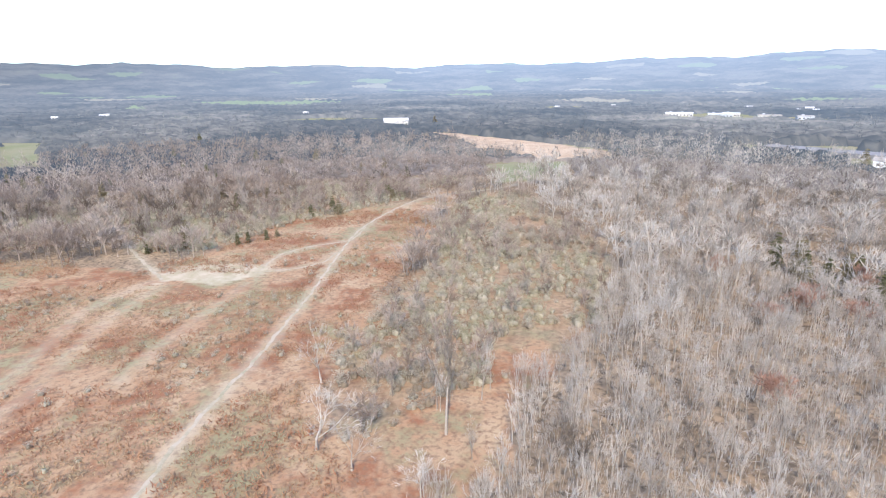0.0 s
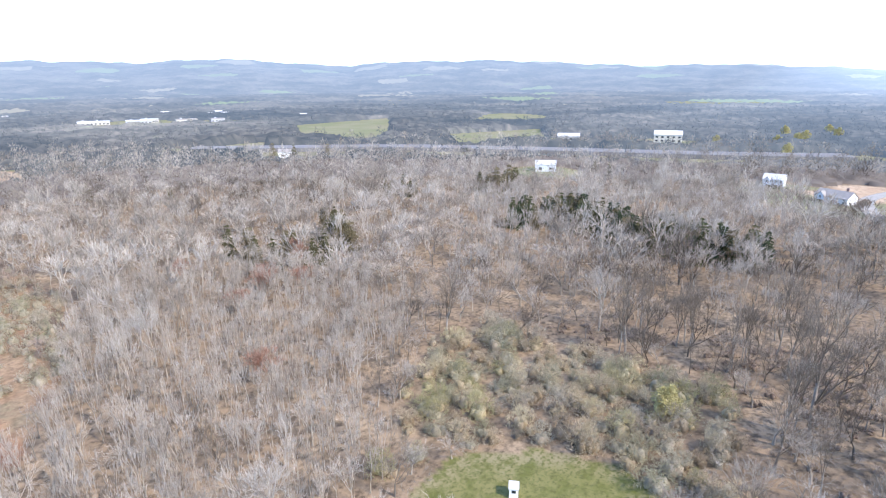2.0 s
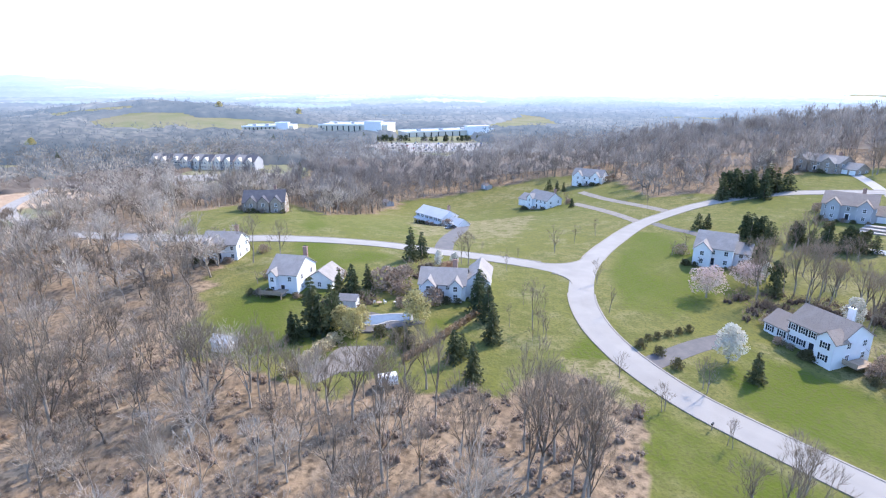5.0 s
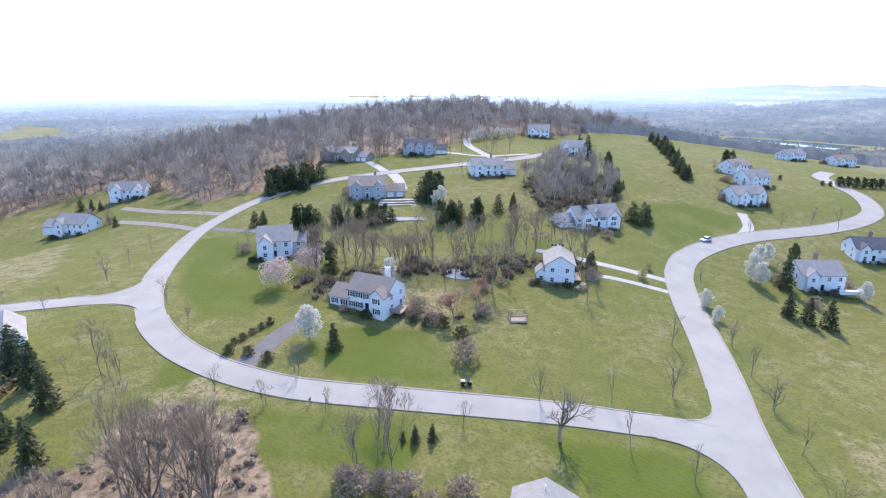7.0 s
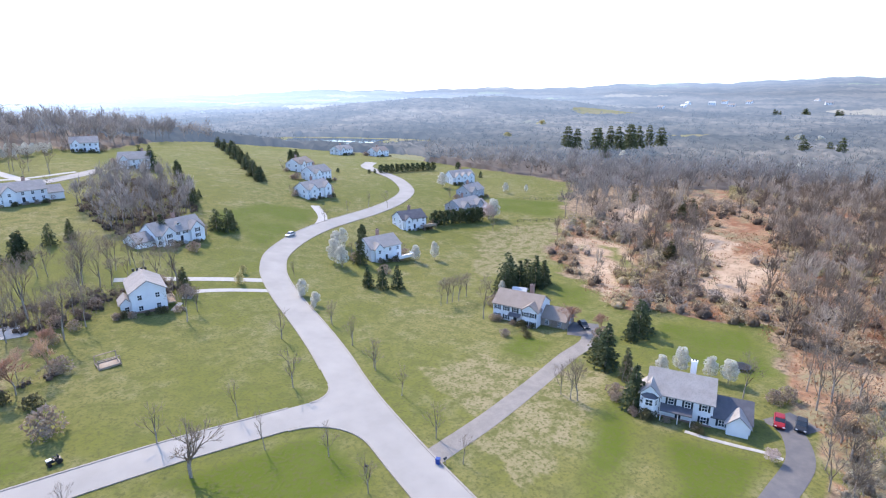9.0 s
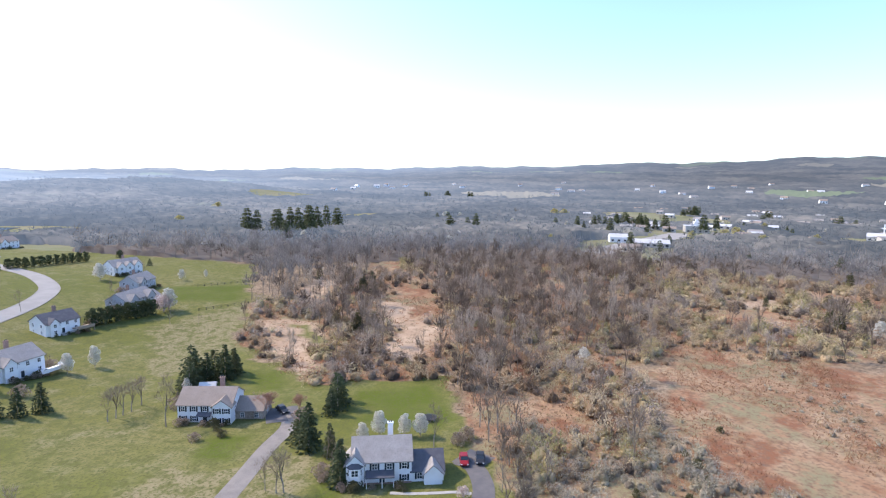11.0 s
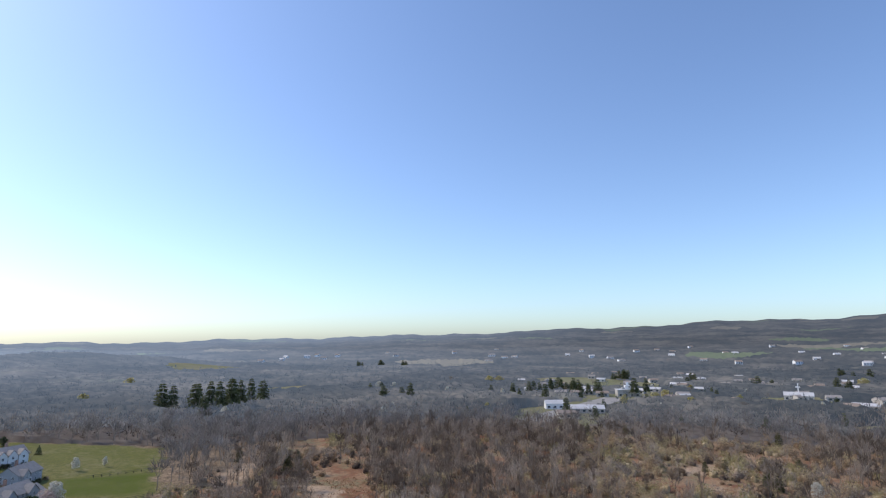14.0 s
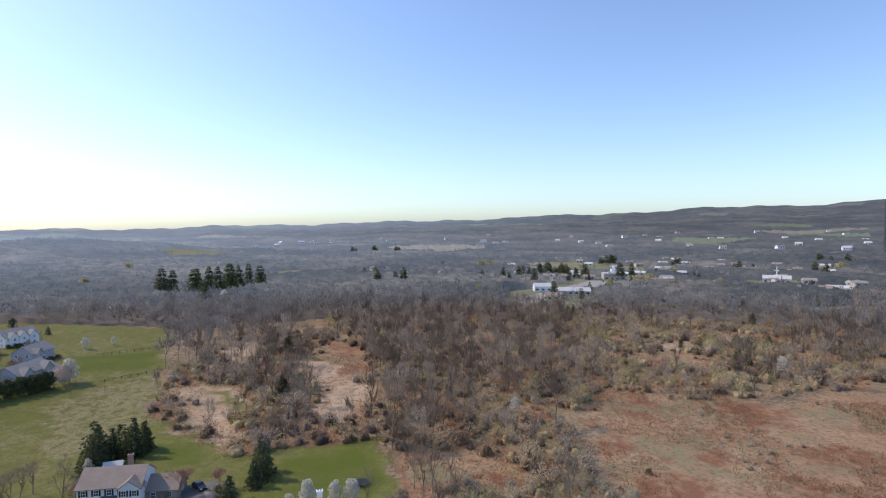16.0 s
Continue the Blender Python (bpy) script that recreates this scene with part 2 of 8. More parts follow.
# plots cleared round far buildings: x, y, radius
PLOTS = [(-64, 775, 30), (440, 870, 75), (385, 905, 60), (505, 820, 60), (575, 140, 36), (540, 222, 34), (346, 160, 26), (300, 370, 24), (372, -150, 46), (590, -390, 60),
         (505, -450, 60), (455, -385, 55), (400, -335, 52), (365, -325, 40), (-500, 0, 42), (-455, 0, 40), (-560, 30, 30), (-610, 56, 30), (-640, 74, 40), (-625, 238, 40), (357, 22, 26), (322, -4, 30), (-222, -398, 40), (-250, -385, 40)]
home_rng = np.random.RandomState(9)
HOMES = []
for k in range(58):
    b_, d_ = radians(home_rng.uniform(266, 297)), home_rng.uniform(600, 1080)
    HOMES.append((d_ * math.sin(b_), d_ * math.cos(b_)))
for k in range(11):
    b_, d_ = radians(home_rng.uniform(-38, 60)), home_rng.uniform(900, 1300)
    HOMES.append((d_ * math.sin(b_), d_ * math.cos(b_)))
PLOTS += [(x * 0.985, y * 0.985, 17) for x, y in HOMES]
POND = [(-262, -612), (-305, -570), (-332, -530)]
TRACKS = [[(-45.6, 60), (-46, 78), (-44.1, 97.8), (-42.3, 109.6), (-40.9, 127.4), (-39.1, 150.8), (-37.7, 189.7), (-34.5, 225.5), (-23, 262.6), (-7.1, 292), (14.9, 303.4), (38.9, 319.2), (82.7, 368.3)],
          [(-194.3, 314.7), (-156.9, 251.2), (-131.2, 216.1), (-112.9, 192.4), (-99.3, 176), (-89, 164)],
          [(-87.1, 160), (-88.8, 135.8), (-86.8, 116.2), (-83.6, 98.7), (-84, 78)], [(-61, 172), (-58.4, 190.4), (-48.3, 200.9), (-36.5, 208.2), (-33, 228)],
          [(-62, 170), (-50, 173.7), (-41.8, 180.1), (-38, 194)], [(-92, 163), (-98.9, 140), (-93.5, 110.9), (-90.7, 96)], [(-60, 166), (-62.6, 147.1), (-66.8, 121.6), (-67.6, 100)]]
GLADES = [[(-186, -138), (-190, -118), (-174, -102), (-150, -96), (-152, -116)], [(-230, -108), (-232, -94), (-193, -66), (-160, -58), (-158, -68), (-190, -88)], [(-232, -152), (-270, -150), (-246, -134), (-217, -139)], [(-284, 44), (-300, 66), (-286, 72), (-274, 52)]]
WET_GREEN = [(-188, -126), (-190, -119), (-173, -103), (-168, -109)]
SCRUB_N = [(-24, 80), (-26, 97), (-20, 120), (-14, 150), (-7, 203), (2, 262), (24, 300), (40, 290), (55, 226), (60, 175), (52, 145), (38, 122), (8, 98), (-6, 84), (-12, 78)]
STAND = [(-10, 52), (0, 92), (18, 112), (36, 132), (52, 172), (110, 150), (118, 100), (80, 70), (46, 48), (20, 40)]
SCRUB_E = [(48, 48), (60, 52), (72, 62), (85, 64), (97, 70), (110, 60), (106, 40), (103, 28), (104, 14), (94, 6), (86, 3), (74, 2), (64, 3), (68, 12), (69, 23), (69, 30), (60, 44)]
SCRUB_NW = [(-159, 188), (-150, 226), (-143, 236), (-111, 193), (-68, 210), (-40, 262), (20, 339), (-33, 350), (-96, 290), (-150, 270), (-195, 290), (-200, 240), (-198, 190)]
SPARSE = [(-16, 62), (-15, 84), (1, 99), (20, 121), (25, 112), (12, 88), (6, 62)]
OPEN_FLOOR = [(109, 71), (124, 48), (130, 4), (120, -30), (85, -42), (50, -52), (45, -25), (70, -8), (101, 3), (111, 36)]
SCRUB_W = [(-118, 12), (-94, -14), (-112, -27), (-148, -50), (-134, -87), (-160, -132), (-210, -160), (-330, -150), (-395, 0), (-350, 165), (-236, 150), (-236, 127), (-209, 87), (-199, 50), (-183, 18), (-177, 4), (-155, 10)]
LUSH = [[(37, -81), (9, -80), (5, -72), (8, -62), (33, -64), (38, -76)], [(-6, -79), (-37, -77), (-37, -58), (-18, -58), (-12, -70)], [(35, -111), (9, -112), (1, -99), (1, -87), (26, -87), (36, -98)],
        [(-55, -40), (-70, -49), (-97, -60), (-86, -46), (-69, -36), (-58, -33)], [(-83, -42), (-92, -24), (-64, -20), (-58, -31), (-71, -34)], [(-133, -72), (-146, -51), (-124, -33), (-115, -37), (-110, -60)],
        [(-97, -90), (-102, -76), (-85, -71), (-82, -83)], [(-139, -117), (-147, -100), (-129, -86), (-121, -96)], [(-90, -240), (-114, -222), (-93, -202), (-72, -184), (-66, -184), (-62, -225)], [(-210, -214), (-233, -182), (-206, -164), (-188, -193)],
        [(95, -172), (72, -181), (44, -136), (47, -110), (60, -107), (77, -126)], [(62, -58), (78, -44), (104, -34), (118, -40), (96, -58)], [(36, -80), (60, -98), (56, -62)], [(-66, -232), (-90, -228), (-77, -200), (-52, -192)], [(128, -60), (168, -80), (150, -92), (124, -78)],
        [(136, -44), (137, -58), (114, -68), (105, -54), (99, -43), (98, -32), (118, -34)], [(88, -72), (84, -83), (78, -76), (79, -65)], [(73, -58), (80, -83), (73, -77), (69, -64)], [(150, -74), (144, -89), (126, -99), (122, -90), (130, -75)], [(180, -88), (215, -120), (172, -101), (162, -85)]]
STRAW = [[(-55, -61), (-87, -66.5), (-97, -60), (-70, -49), (-52, -46)], [(-120, -130), (-160, -128), (-206, -162), (-160, -172)], [(120, -140), (150, -120), (190, -150), (150, -190)], [(-60, -64), (-84, -69), (-80, -82), (-62, -84)], [(37, -82), (48, -86), (56, -80), (46, -70), (38, -74)], [(4, -118), (18, -120), (16, -132), (2, -130)]]
ROAD_1 = [(-39.5, -30), (-41.2, -48), (-42.5, -60.5), (-43.8, -70), (-45.4, -80), (-47.5, -89.5), (-49.8, -98.5), (-52, -109), (-54.2, -121.3), (-56.5, -136), (-59.8, -152), (-63.5, -163), (-70.5, -175.5), (-85, -190.3), (-101.5, -201.9), (-117.7, -209.6), (-135.6, -217), (-154, -226.5), (-169, -238), (-178, -250), (-187, -272), (-191, -294), (-196, -320), (-215, -345)]
ROAD_2 = [(-46, -80.5), (-37, -81.4), (-28.4, -82), (-13.4, -83.1), (6, -83.5), (24.5, -84), (34, -85.1), (44, -88.1), (51, -91.4), (58, -95.8), (65, -102), (71, -109), (78, -120), (84.5, -134), (90, -152), (95.5, -180), (93.5, -203), (88.5, -219), (80, -232), (70, -242), (60, -248), (37, -259), (12, -271), (-20, -290), (-40, -308)]
ROAD_3 = [(78, -121), (89, -119.6), (95.5, -118.2), (109, -114), (123.4, -107.8), (140, -100.2), (154.2, -88.7), (167.8, -74.5), (183, -59), (214, -42), (250, -30), (300, -20), (350, -18), (400, -40)]
HIGHWAY = [(280, 480), (387, 335), (434, 225), (475, 100), (490, 60), (520, -10)]


def edge(x, y, poly, soft=6.0, seed=5):
    """Whether the places lie in the polygon, with its edge frayed."""
    dx, dy = wave(x, y, soft * 2.2, seed) * soft * 0.5, wave(x, y, soft * 2.0, seed + 1) * soft * 0.5
    return inside(x + dx, y + dy, poly)


# the ground is one sheet of rings that widen towards the horizon
radii = [2.0]
while radii[-1] < 4850:
    r = radii[-1]
    radii.append(r + (2.5 if r < 30 else 0.95 if r < 170 else max(0.95, (r - 60) * 0.0125) if r < 700 else r * 0.05))
radii = np.array(radii)
turns = np.linspace(0, 2 * math.pi, 521)[:-1]
RR, TT = np.meshgrid(radii, turns, indexing="ij")
GX, GY = RR * np.sin(TT), RR * np.cos(TT)
GZ = land(GX, GY)
nr, na = GX.shape
verts = np.stack([GX, GY, GZ], -1).reshape(-1, 3)
i, j = np.meshgrid(np.arange(nr - 1), np.arange(na), indexing="ij")
j2 = (j + 1) % na
quads = np.stack([i * na + j, i * na + j2, (i + 1) * na + j2, (i + 1) * na + j], -1).reshape(-1, 4)[:, ::-1]


verts = np.concatenate([verts, [[0, 0, land(0.0, 0.0)]]])
k = np.arange(na)
hub = np.stack([k, (k + 1) % na, np.full(na, len(verts) - 1), np.full(na, len(verts) - 1)], -1)


def fast_mesh(name, v, f, mats, tone=None, smooth=False):
    """A mesh from arrays: v (n, 3), f (m, 3 or 4)."""
    me = bpy.data.meshes.new(name)
    k = f.shape[1]
    me.vertices.add(len(v))
    me.vertices.foreach_set("co", np.ascontiguousarray(v, np.float32).ravel())
    me.loops.add(f.size)
    me.loops.foreach_set("vertex_index", np.ascontiguousarray(f, np.int32).ravel())
    me.polygons.add(len(f))
    me.polygons.foreach_set("loop_start", np.arange(0, f.size, k, dtype=np.int32))
    if smooth:
        me.polygons.foreach_set("use_smooth", np.ones(len(f), bool))
    me.update(calc_edges=True)
    for m in mats:
        me.materials.append(m)
    if tone is not None:
        me.attributes.new("tone", "FLOAT", "POINT").data.foreach_set("value", np.ascontiguousarray(tone, np.float32))
    return me


gx, gy = verts[:, 0], verts[:, 1]
lawn = edge(gx, gy, LAWN, 5, 5) | edge(gx, gy, CLEARING, 2, 8) | edge(gx, gy, WET_GREEN, 5, 8)
meadow = edge(gx, gy, MEADOW, 14, 9) | edge(gx, gy, SCRUB_W, 16, 35) | edge(gx, gy, SPARSE, 6, 39)
half_way = (edge(gx, gy, SCRUB_N, 18, 21) | edge(gx, gy, SCRUB_NW, 18, 27)) & ~meadow
field, sand = np.zeros(len(gx), bool), np.zeros(len(gx), bool)
for p in FIELDS:
    field |= edge(gx, gy, p, 12, 12)
for px, py, pr in PLOTS:
    field |= np.hypot(gx - px, gy - py) < pr * 0.95
for p in SAND + GLADES:
    sand |= edge(gx, gy, p, 14, 15)
field |= np.hypot(gx, gy) > 420
field &= ~sand
track = np.zeros(len(gx))
for k, p in enumerate(TRACKS):
    track = np.maximum(track, (0.42 if k in (0, 1, 3, 4) else 0.24) * np.clip(1.5 - near_line(gx, gy, p) / 1.9, 0, 1))
track = np.maximum(track, 0.8 * inside(gx + wave(gx, gy, 12, 3) * 4, gy + wave(gx, gy, 12, 4) * 4, [(-98, 176), (-84, 178), (-62, 180), (-57, 166), (-68, 161), (-86, 156)]))
tris = np.concatenate([quads[:, [0, 1, 2]], quads[:, [0, 2, 3]], hub[:, :3]])
ground = new("ground", fast_mesh("ground", verts, tris, [], smooth=True))
region = ground.data.attributes.new("region", "FLOAT_COLOR", "POINT")
region.data.foreach_set("color", np.stack([lawn | field, np.where(half_way, 0.45, meadow & ~lawn), sand, track], -1).astype(np.float32).ravel())


shade = 0.5 + 0.5 * wave(gx, gy, 60, 36)
green_plot = np.zeros(len(gx))
for p in LUSH:
    soft_in = np.clip(near_line(gx, gy, p + p[:1]) / 4, 0, 1) * (0.85 + 0.25 * wave(gx, gy, 14, 37))
    green_plot = np.maximum(green_plot, np.where(inside(gx, gy, p), soft_in, 0))
straw = np.zeros(len(gx), bool)
for p in STRAW:
    straw |= edge(gx, gy, p, 3, 38)
ground.data.attributes.new("lush", "FLOAT", "POINT").data.foreach_set("value", np.where(straw, 0.0, np.where(field & ~lawn, 0.12, np.maximum(np.clip(green_plot, 0, 0.9), 0.42 * np.clip(shade, 0, 1)))).astype(np.float32))
ground.data.attributes.new("pasture", "FLOAT", "POINT").data.foreach_set("value", (0.85 * (field & ~lawn)).astype(np.float32))
ground.data.attributes.new("straw", "FLOAT", "POINT").data.foreach_set("value", np.where(straw, 0.62, np.where(inside(gx, gy, CLEARING), np.clip(1.1 - near_line(gx, gy, CLEARING + CLEARING[:1]) / 6, 0.3, 0.9), 0.1 * (field & ~lawn))).astype(np.float32))


def ground_material():
    m = bpy.data.materials.new("ground_cover")
    m.use_nodes = True
    t = m.node_tree
    b = t.nodes["Principled BSDF"]
    b.inputs["Roughness"].default_value, b.inputs["Specular IOR Level"].default_value = 0.95, 0.1
    geo = t.nodes.new("ShaderNodeNewGeometry")
    at = t.nodes.new("ShaderNodeAttribute")
    at.attribute_name = "region"
    sep = t.nodes.new("ShaderNodeSeparateColor")
    t.links.new(at.outputs["Color"], sep.inputs[0])

    def noise_fac(scale, low, high, detail=6):
        n = t.nodes.new("ShaderNodeTexNoise")
        n.inputs["Scale"].default_value, n.inputs["Detail"].default_value, n.inputs["Roughness"].default_value = scale, detail, 0.62
        t.links.new(geo.outputs["Position"], n.inputs["Vector"])
        r = t.nodes.new("ShaderNodeMapRange")
        r.inputs[1].default_value, r.inputs[2].default_value = low, high
        t.links.new(n.outputs[0], r.inputs[0])
        return r.outputs[0]

    def mixed(f, c1, c2):
        n = t.nodes.new("ShaderNodeMix")
        n.data_type = "RGBA"
        for k, c in ((6, c1), (7, c2)):
            if isinstance(c, tuple):
                n.inputs[k].default_value = (*c, 1)
            else:
                t.links.new(c, n.inputs[k])
        t.links.new(f, n.inputs[0])
        return n.outputs[2]

    litter = mixed(noise_fac(0.09, 0.35, 0.65), (0.24, 0.17, 0.11), (0.34, 0.255, 0.17))
    litter = mixed(noise_fac(0.3, 0.5, 0.66), litter, (0.17, 0.125, 0.085))
    litter = mixed(noise_fac(0.8, 0.45, 0.66), litter, (0.10, 0.075, 0.052))
    lush = t.nodes.new("ShaderNodeAttribute")
    lush.attribute_name = "lush"
    dry = mixed(noise_fac(0.03, 0.42, 0.58, 5), (0.155, 0.152, 0.042), (0.205, 0.182, 0.074))
    grass = dry
    grass = mixed(noise_fac(0.12, 0.5, 0.72), grass, (0.25, 0.218, 0.125))
    pale = t.nodes.new("ShaderNodeAttribute")
    pale.attribute_name = "straw"
    grass = mixed(pale.outputs["Fac"], grass, (0.285, 0.235, 0.145))
    turf = t.nodes.new("ShaderNodeAttribute")
    turf.attribute_name = "pasture"
    grass = mixed(noise_fac(0.35, 0.46, 0.62), grass, (0.125, 0.128, 0.042))
    grass = mixed(lush.outputs["Fac"], grass, (0.08, 0.112, 0.012))
    grass = mixed(noise_fac(1.6, 0.48, 0.64), grass, (0.10, 0.105, 0.035))
    grass = mixed(turf.outputs["Fac"], grass, mixed(noise_fac(0.02, 0.4, 0.6), (0.18, 0.19, 0.105), (0.235, 0.215, 0.14)))
    mead = mixed(noise_fac(0.035, 0.36, 0.64), (0.31, 0.183, 0.106), (0.38, 0.28, 0.178))
    mead = mixed(noise_fac(0.055, 0.48, 0.56), mead, (0.235, 0.108, 0.06))
    mead = mixed(noise_fac(0.045, 0.49, 0.58), mead, (0.235, 0.205, 0.118))
    mead = mixed(noise_fac(0.25, 0.5, 0.62), mead, (0.32, 0.195, 0.115))
    mead = mixed(noise_fac(0.9, 0.48, 0.66), mead, (0.185, 0.115, 0.075))
    soil = mixed(noise_fac(0.07, 0.4, 0.6), (0.47, 0.355, 0.25), (0.38, 0.268, 0.18))
    soil = mixed(noise_fac(0.5, 0.5, 0.7), soil, (0.196, 0.145, 0.0939))
    path = mixed(noise_fac(0.25, 0.4, 0.65), (0.444, 0.376, 0.282), (0.307, 0.282, 0.179))
    c = mixed(sep.outputs["Green"], litter, mead)
    c = mixed(sep.outputs["Blue"], c, soil)
    c = mixed(at.outputs["Alpha"], c, path)
    c = mixed(sep.outputs["Red"], c, grass)
    t.links.new(c, b.inputs["Base Color"])
    n = t.nodes.new("ShaderNodeTexNoise")
    n.inputs["Scale"].default_value, n.inputs["Detail"].default_value = 1.6, 8
    t.links.new(geo.outputs["Position"], n.inputs["Vector"])
    bp = t.nodes.new("ShaderNodeBump")
    bp.inputs["Strength"].default_value, bp.inputs["Distance"].default_value = 0.7, 0.25
    t.links.new(n.outputs[0], bp.inputs["Height"])
    t.links.new(bp.outputs[0], b.inputs["Normal"])
    return m


ground.data.materials.append(ground_material())
tagged(ground, "spring lawns, leaf litter and reddish meadow over rolling land", "ground", kind="structure")

# far country: wooded plain and hazy ridges that close the horizon
RIDGE = [(-62, 0.038), (-39, 0.031), (-20, 0.026), (0, 0.024), (14, 0.028), (34, 0.036), (46, 0.027), (58, 0.036), (68, 0.026), (80, 0.021), (95, 0.012), (115, -0.001),
         (135, -0.0085), (177, -0.0085), (195, -0.008), (205, -0.003), (223, -0.001), (240, 0.006), (258, 0.013), (278, 0.026), (298, 0.038)]
az = np.linspace(-62, 298, 1441)
top = np.interp(az, [p[0] for p in RIDGE], [p[1] for p in RIDGE])
top = top + 0.0018 * np.sin(np.radians(az) * 23) + 0.0010 * np.sin(np.radians(az) * 61 + 1) + 0.0005 * np.sin(np.radians(az) * 171)
far_r = np.concatenate([np.linspace(1250, 3000, 50), np.linspace(3040, 4750, 42)])
FR, FA = np.meshgrid(far_r, np.radians(az), indexing="ij")
FX, FY = FR * np.sin(FA), FR * np.cos(FA)
# the northern ridges stand up from the plain; to the south and west the land climbs slowly
slow = np.clip((np.degrees(FA) - 95) / 40, 0, 1)
rise = (1 - slow) * np.clip((FR - 3000) / 1750, 0, 1) ** 1.1 + slow * np.clip((FR - 1300) / 3450, 0, 1) ** 1.5
crest = np.maximum(60 + 4750 * top[None, :], 4.0)
FZ = 6 + wave(FX, FY, 500, 31) * 4 + wave(FX, FY, 160, 32) * 2.5 + rise * (crest - 9) + wave(FX, FY, 1200, 33) * 30 * rise * (1 - rise)
FZ = FZ + np.random.RandomState(34).uniform(-1, 1, FX.shape) * np.clip((4700 - FR) / 300, 0.25, 1) * 3.5
FZ = FZ - 14 * np.clip((1400 - FR) / 150, 0, 1)
n1, n2 = FX.shape
fv = np.stack([FX, FY, FZ], -1).reshape(-1, 3)
i, j = np.meshgrid(np.arange(n1 - 1), np.arange(n2 - 1), indexing="ij")
fq = np.stack([i * n2 + j, (i + 1) * n2 + j, (i + 1) * n2 + j + 1, i * n2 + j + 1], -1).reshape(-1, 4)[:, ::-1]
backdrop = new("backdrop", fast_mesh("backdrop", fv, fq, []))


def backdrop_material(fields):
    """Wooded distance with haze painted in: colour fades and blue emission grows with range."""
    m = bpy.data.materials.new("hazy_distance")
    m.use_nodes = True
    t = m.node_tree
    b = t.nodes["Principled BSDF"]
    b.inputs["Roughness"].default_value, b.inputs["Specular IOR Level"].default_value = 1.0, 0.0
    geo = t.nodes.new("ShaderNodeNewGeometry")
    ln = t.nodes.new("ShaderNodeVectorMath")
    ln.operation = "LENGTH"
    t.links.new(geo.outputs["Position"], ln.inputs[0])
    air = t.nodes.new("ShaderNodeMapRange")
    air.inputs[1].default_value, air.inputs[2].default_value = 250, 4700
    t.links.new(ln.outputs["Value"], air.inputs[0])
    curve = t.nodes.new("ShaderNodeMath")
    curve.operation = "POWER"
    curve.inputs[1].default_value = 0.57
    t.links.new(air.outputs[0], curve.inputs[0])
    n = t.nodes.new("ShaderNodeTexNoise")
    n.inputs["Scale"].default_value, n.inputs["Detail"].default_value, n.inputs["Roughness"].default_value = 0.004, 11, 0.72
    t.links.new(geo.outputs["Position"], n.inputs["Vector"])
    ramp = t.nodes.new("ShaderNodeValToRGB")
    el = ramp.color_ramp.elements
    el[0].position, el[0].color = 0.38, (0.024, 0.026, 0.022, 1)
    el[1].position, el[1].color = 0.50, (0.082, 0.073, 0.056, 1)
    for at_, colour in ((0.58, (0.145, 0.125, 0.097, 1)), (0.66, (0.165, 0.152, 0.105, 1)), (0.70, (0.20, 0.215, 0.11, 1))):
        el.new(at_).color = colour
    t.links.new(n.outputs[0], ramp.inputs[0])
    cover = ramp.outputs[0]
    if fields:
        # pastures and ploughed plots between the woods
        plot = t.nodes.new("ShaderNodeTexVoronoi")
        plot.inputs["Scale"].default_value = 0.0052
        t.links.new(geo.outputs["Position"], plot.inputs["Vector"])
        pick = t.nodes.new("ShaderNodeSeparateColor")
        t.links.new(plot.outputs["Color"], pick.inputs[0])
        kind = t.nodes.new("ShaderNodeValToRGB")
        kind.color_ramp.interpolation = "CONSTANT"
        ke = kind.color_ramp.elements
        ke[0].position, ke[0].color = 0.0, (0.17, 0.21, 0.085, 1)
        ke[1].position, ke[1].color = 0.55, (0.27, 0.23, 0.15, 1)
        t.links.new(pick.outputs["Green"], kind.inputs[0])
        is_field = t.nodes.new("ShaderNodeMath")
        is_field.operation = "GREATER_THAN"
        is_field.inputs[1].default_value = 0.915
        t.links.new(pick.outputs["Red"], is_field.inputs[0])
        lay = t.nodes.new("ShaderNodeMix")
        lay.data_type = "RGBA"
        t.links.new(is_field.outputs[0], lay.inputs[0])
        t.links.new(cover, lay.inputs[6])
        t.links.new(kind.outputs[0], lay.inputs[7])
        cover = lay.outputs[2]
    else:
        # lighter and darker crowns
        at = t.nodes.new("ShaderNodeAttribute")
        at.attribute_name = "tone"
        crown = t.nodes.new("ShaderNodeMapRange")
        crown.inputs[3].default_value, crown.inputs[4].default_value = 0.3, 1.6
        t.links.new(at.outputs["Fac"], crown.inputs[0])
        vary = t.nodes.new("ShaderNodeHueSaturation")
        t.links.new(crown.outputs[0], vary.inputs["Value"])
        t.links.new(cover, vary.inputs["Color"])
        cover = vary.outputs[0]
    # haze put into the colour: cover fades to blue-grey with distance
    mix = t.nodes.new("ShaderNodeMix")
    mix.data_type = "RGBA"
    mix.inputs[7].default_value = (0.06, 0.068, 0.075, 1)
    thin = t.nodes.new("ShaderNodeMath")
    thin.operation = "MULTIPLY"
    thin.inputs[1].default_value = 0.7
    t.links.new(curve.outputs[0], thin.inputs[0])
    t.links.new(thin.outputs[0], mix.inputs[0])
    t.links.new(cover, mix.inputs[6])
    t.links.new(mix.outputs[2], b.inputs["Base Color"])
    # emission imitates sunlit air, stronger on the sun's side, weaker to the west
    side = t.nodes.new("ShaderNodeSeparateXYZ")
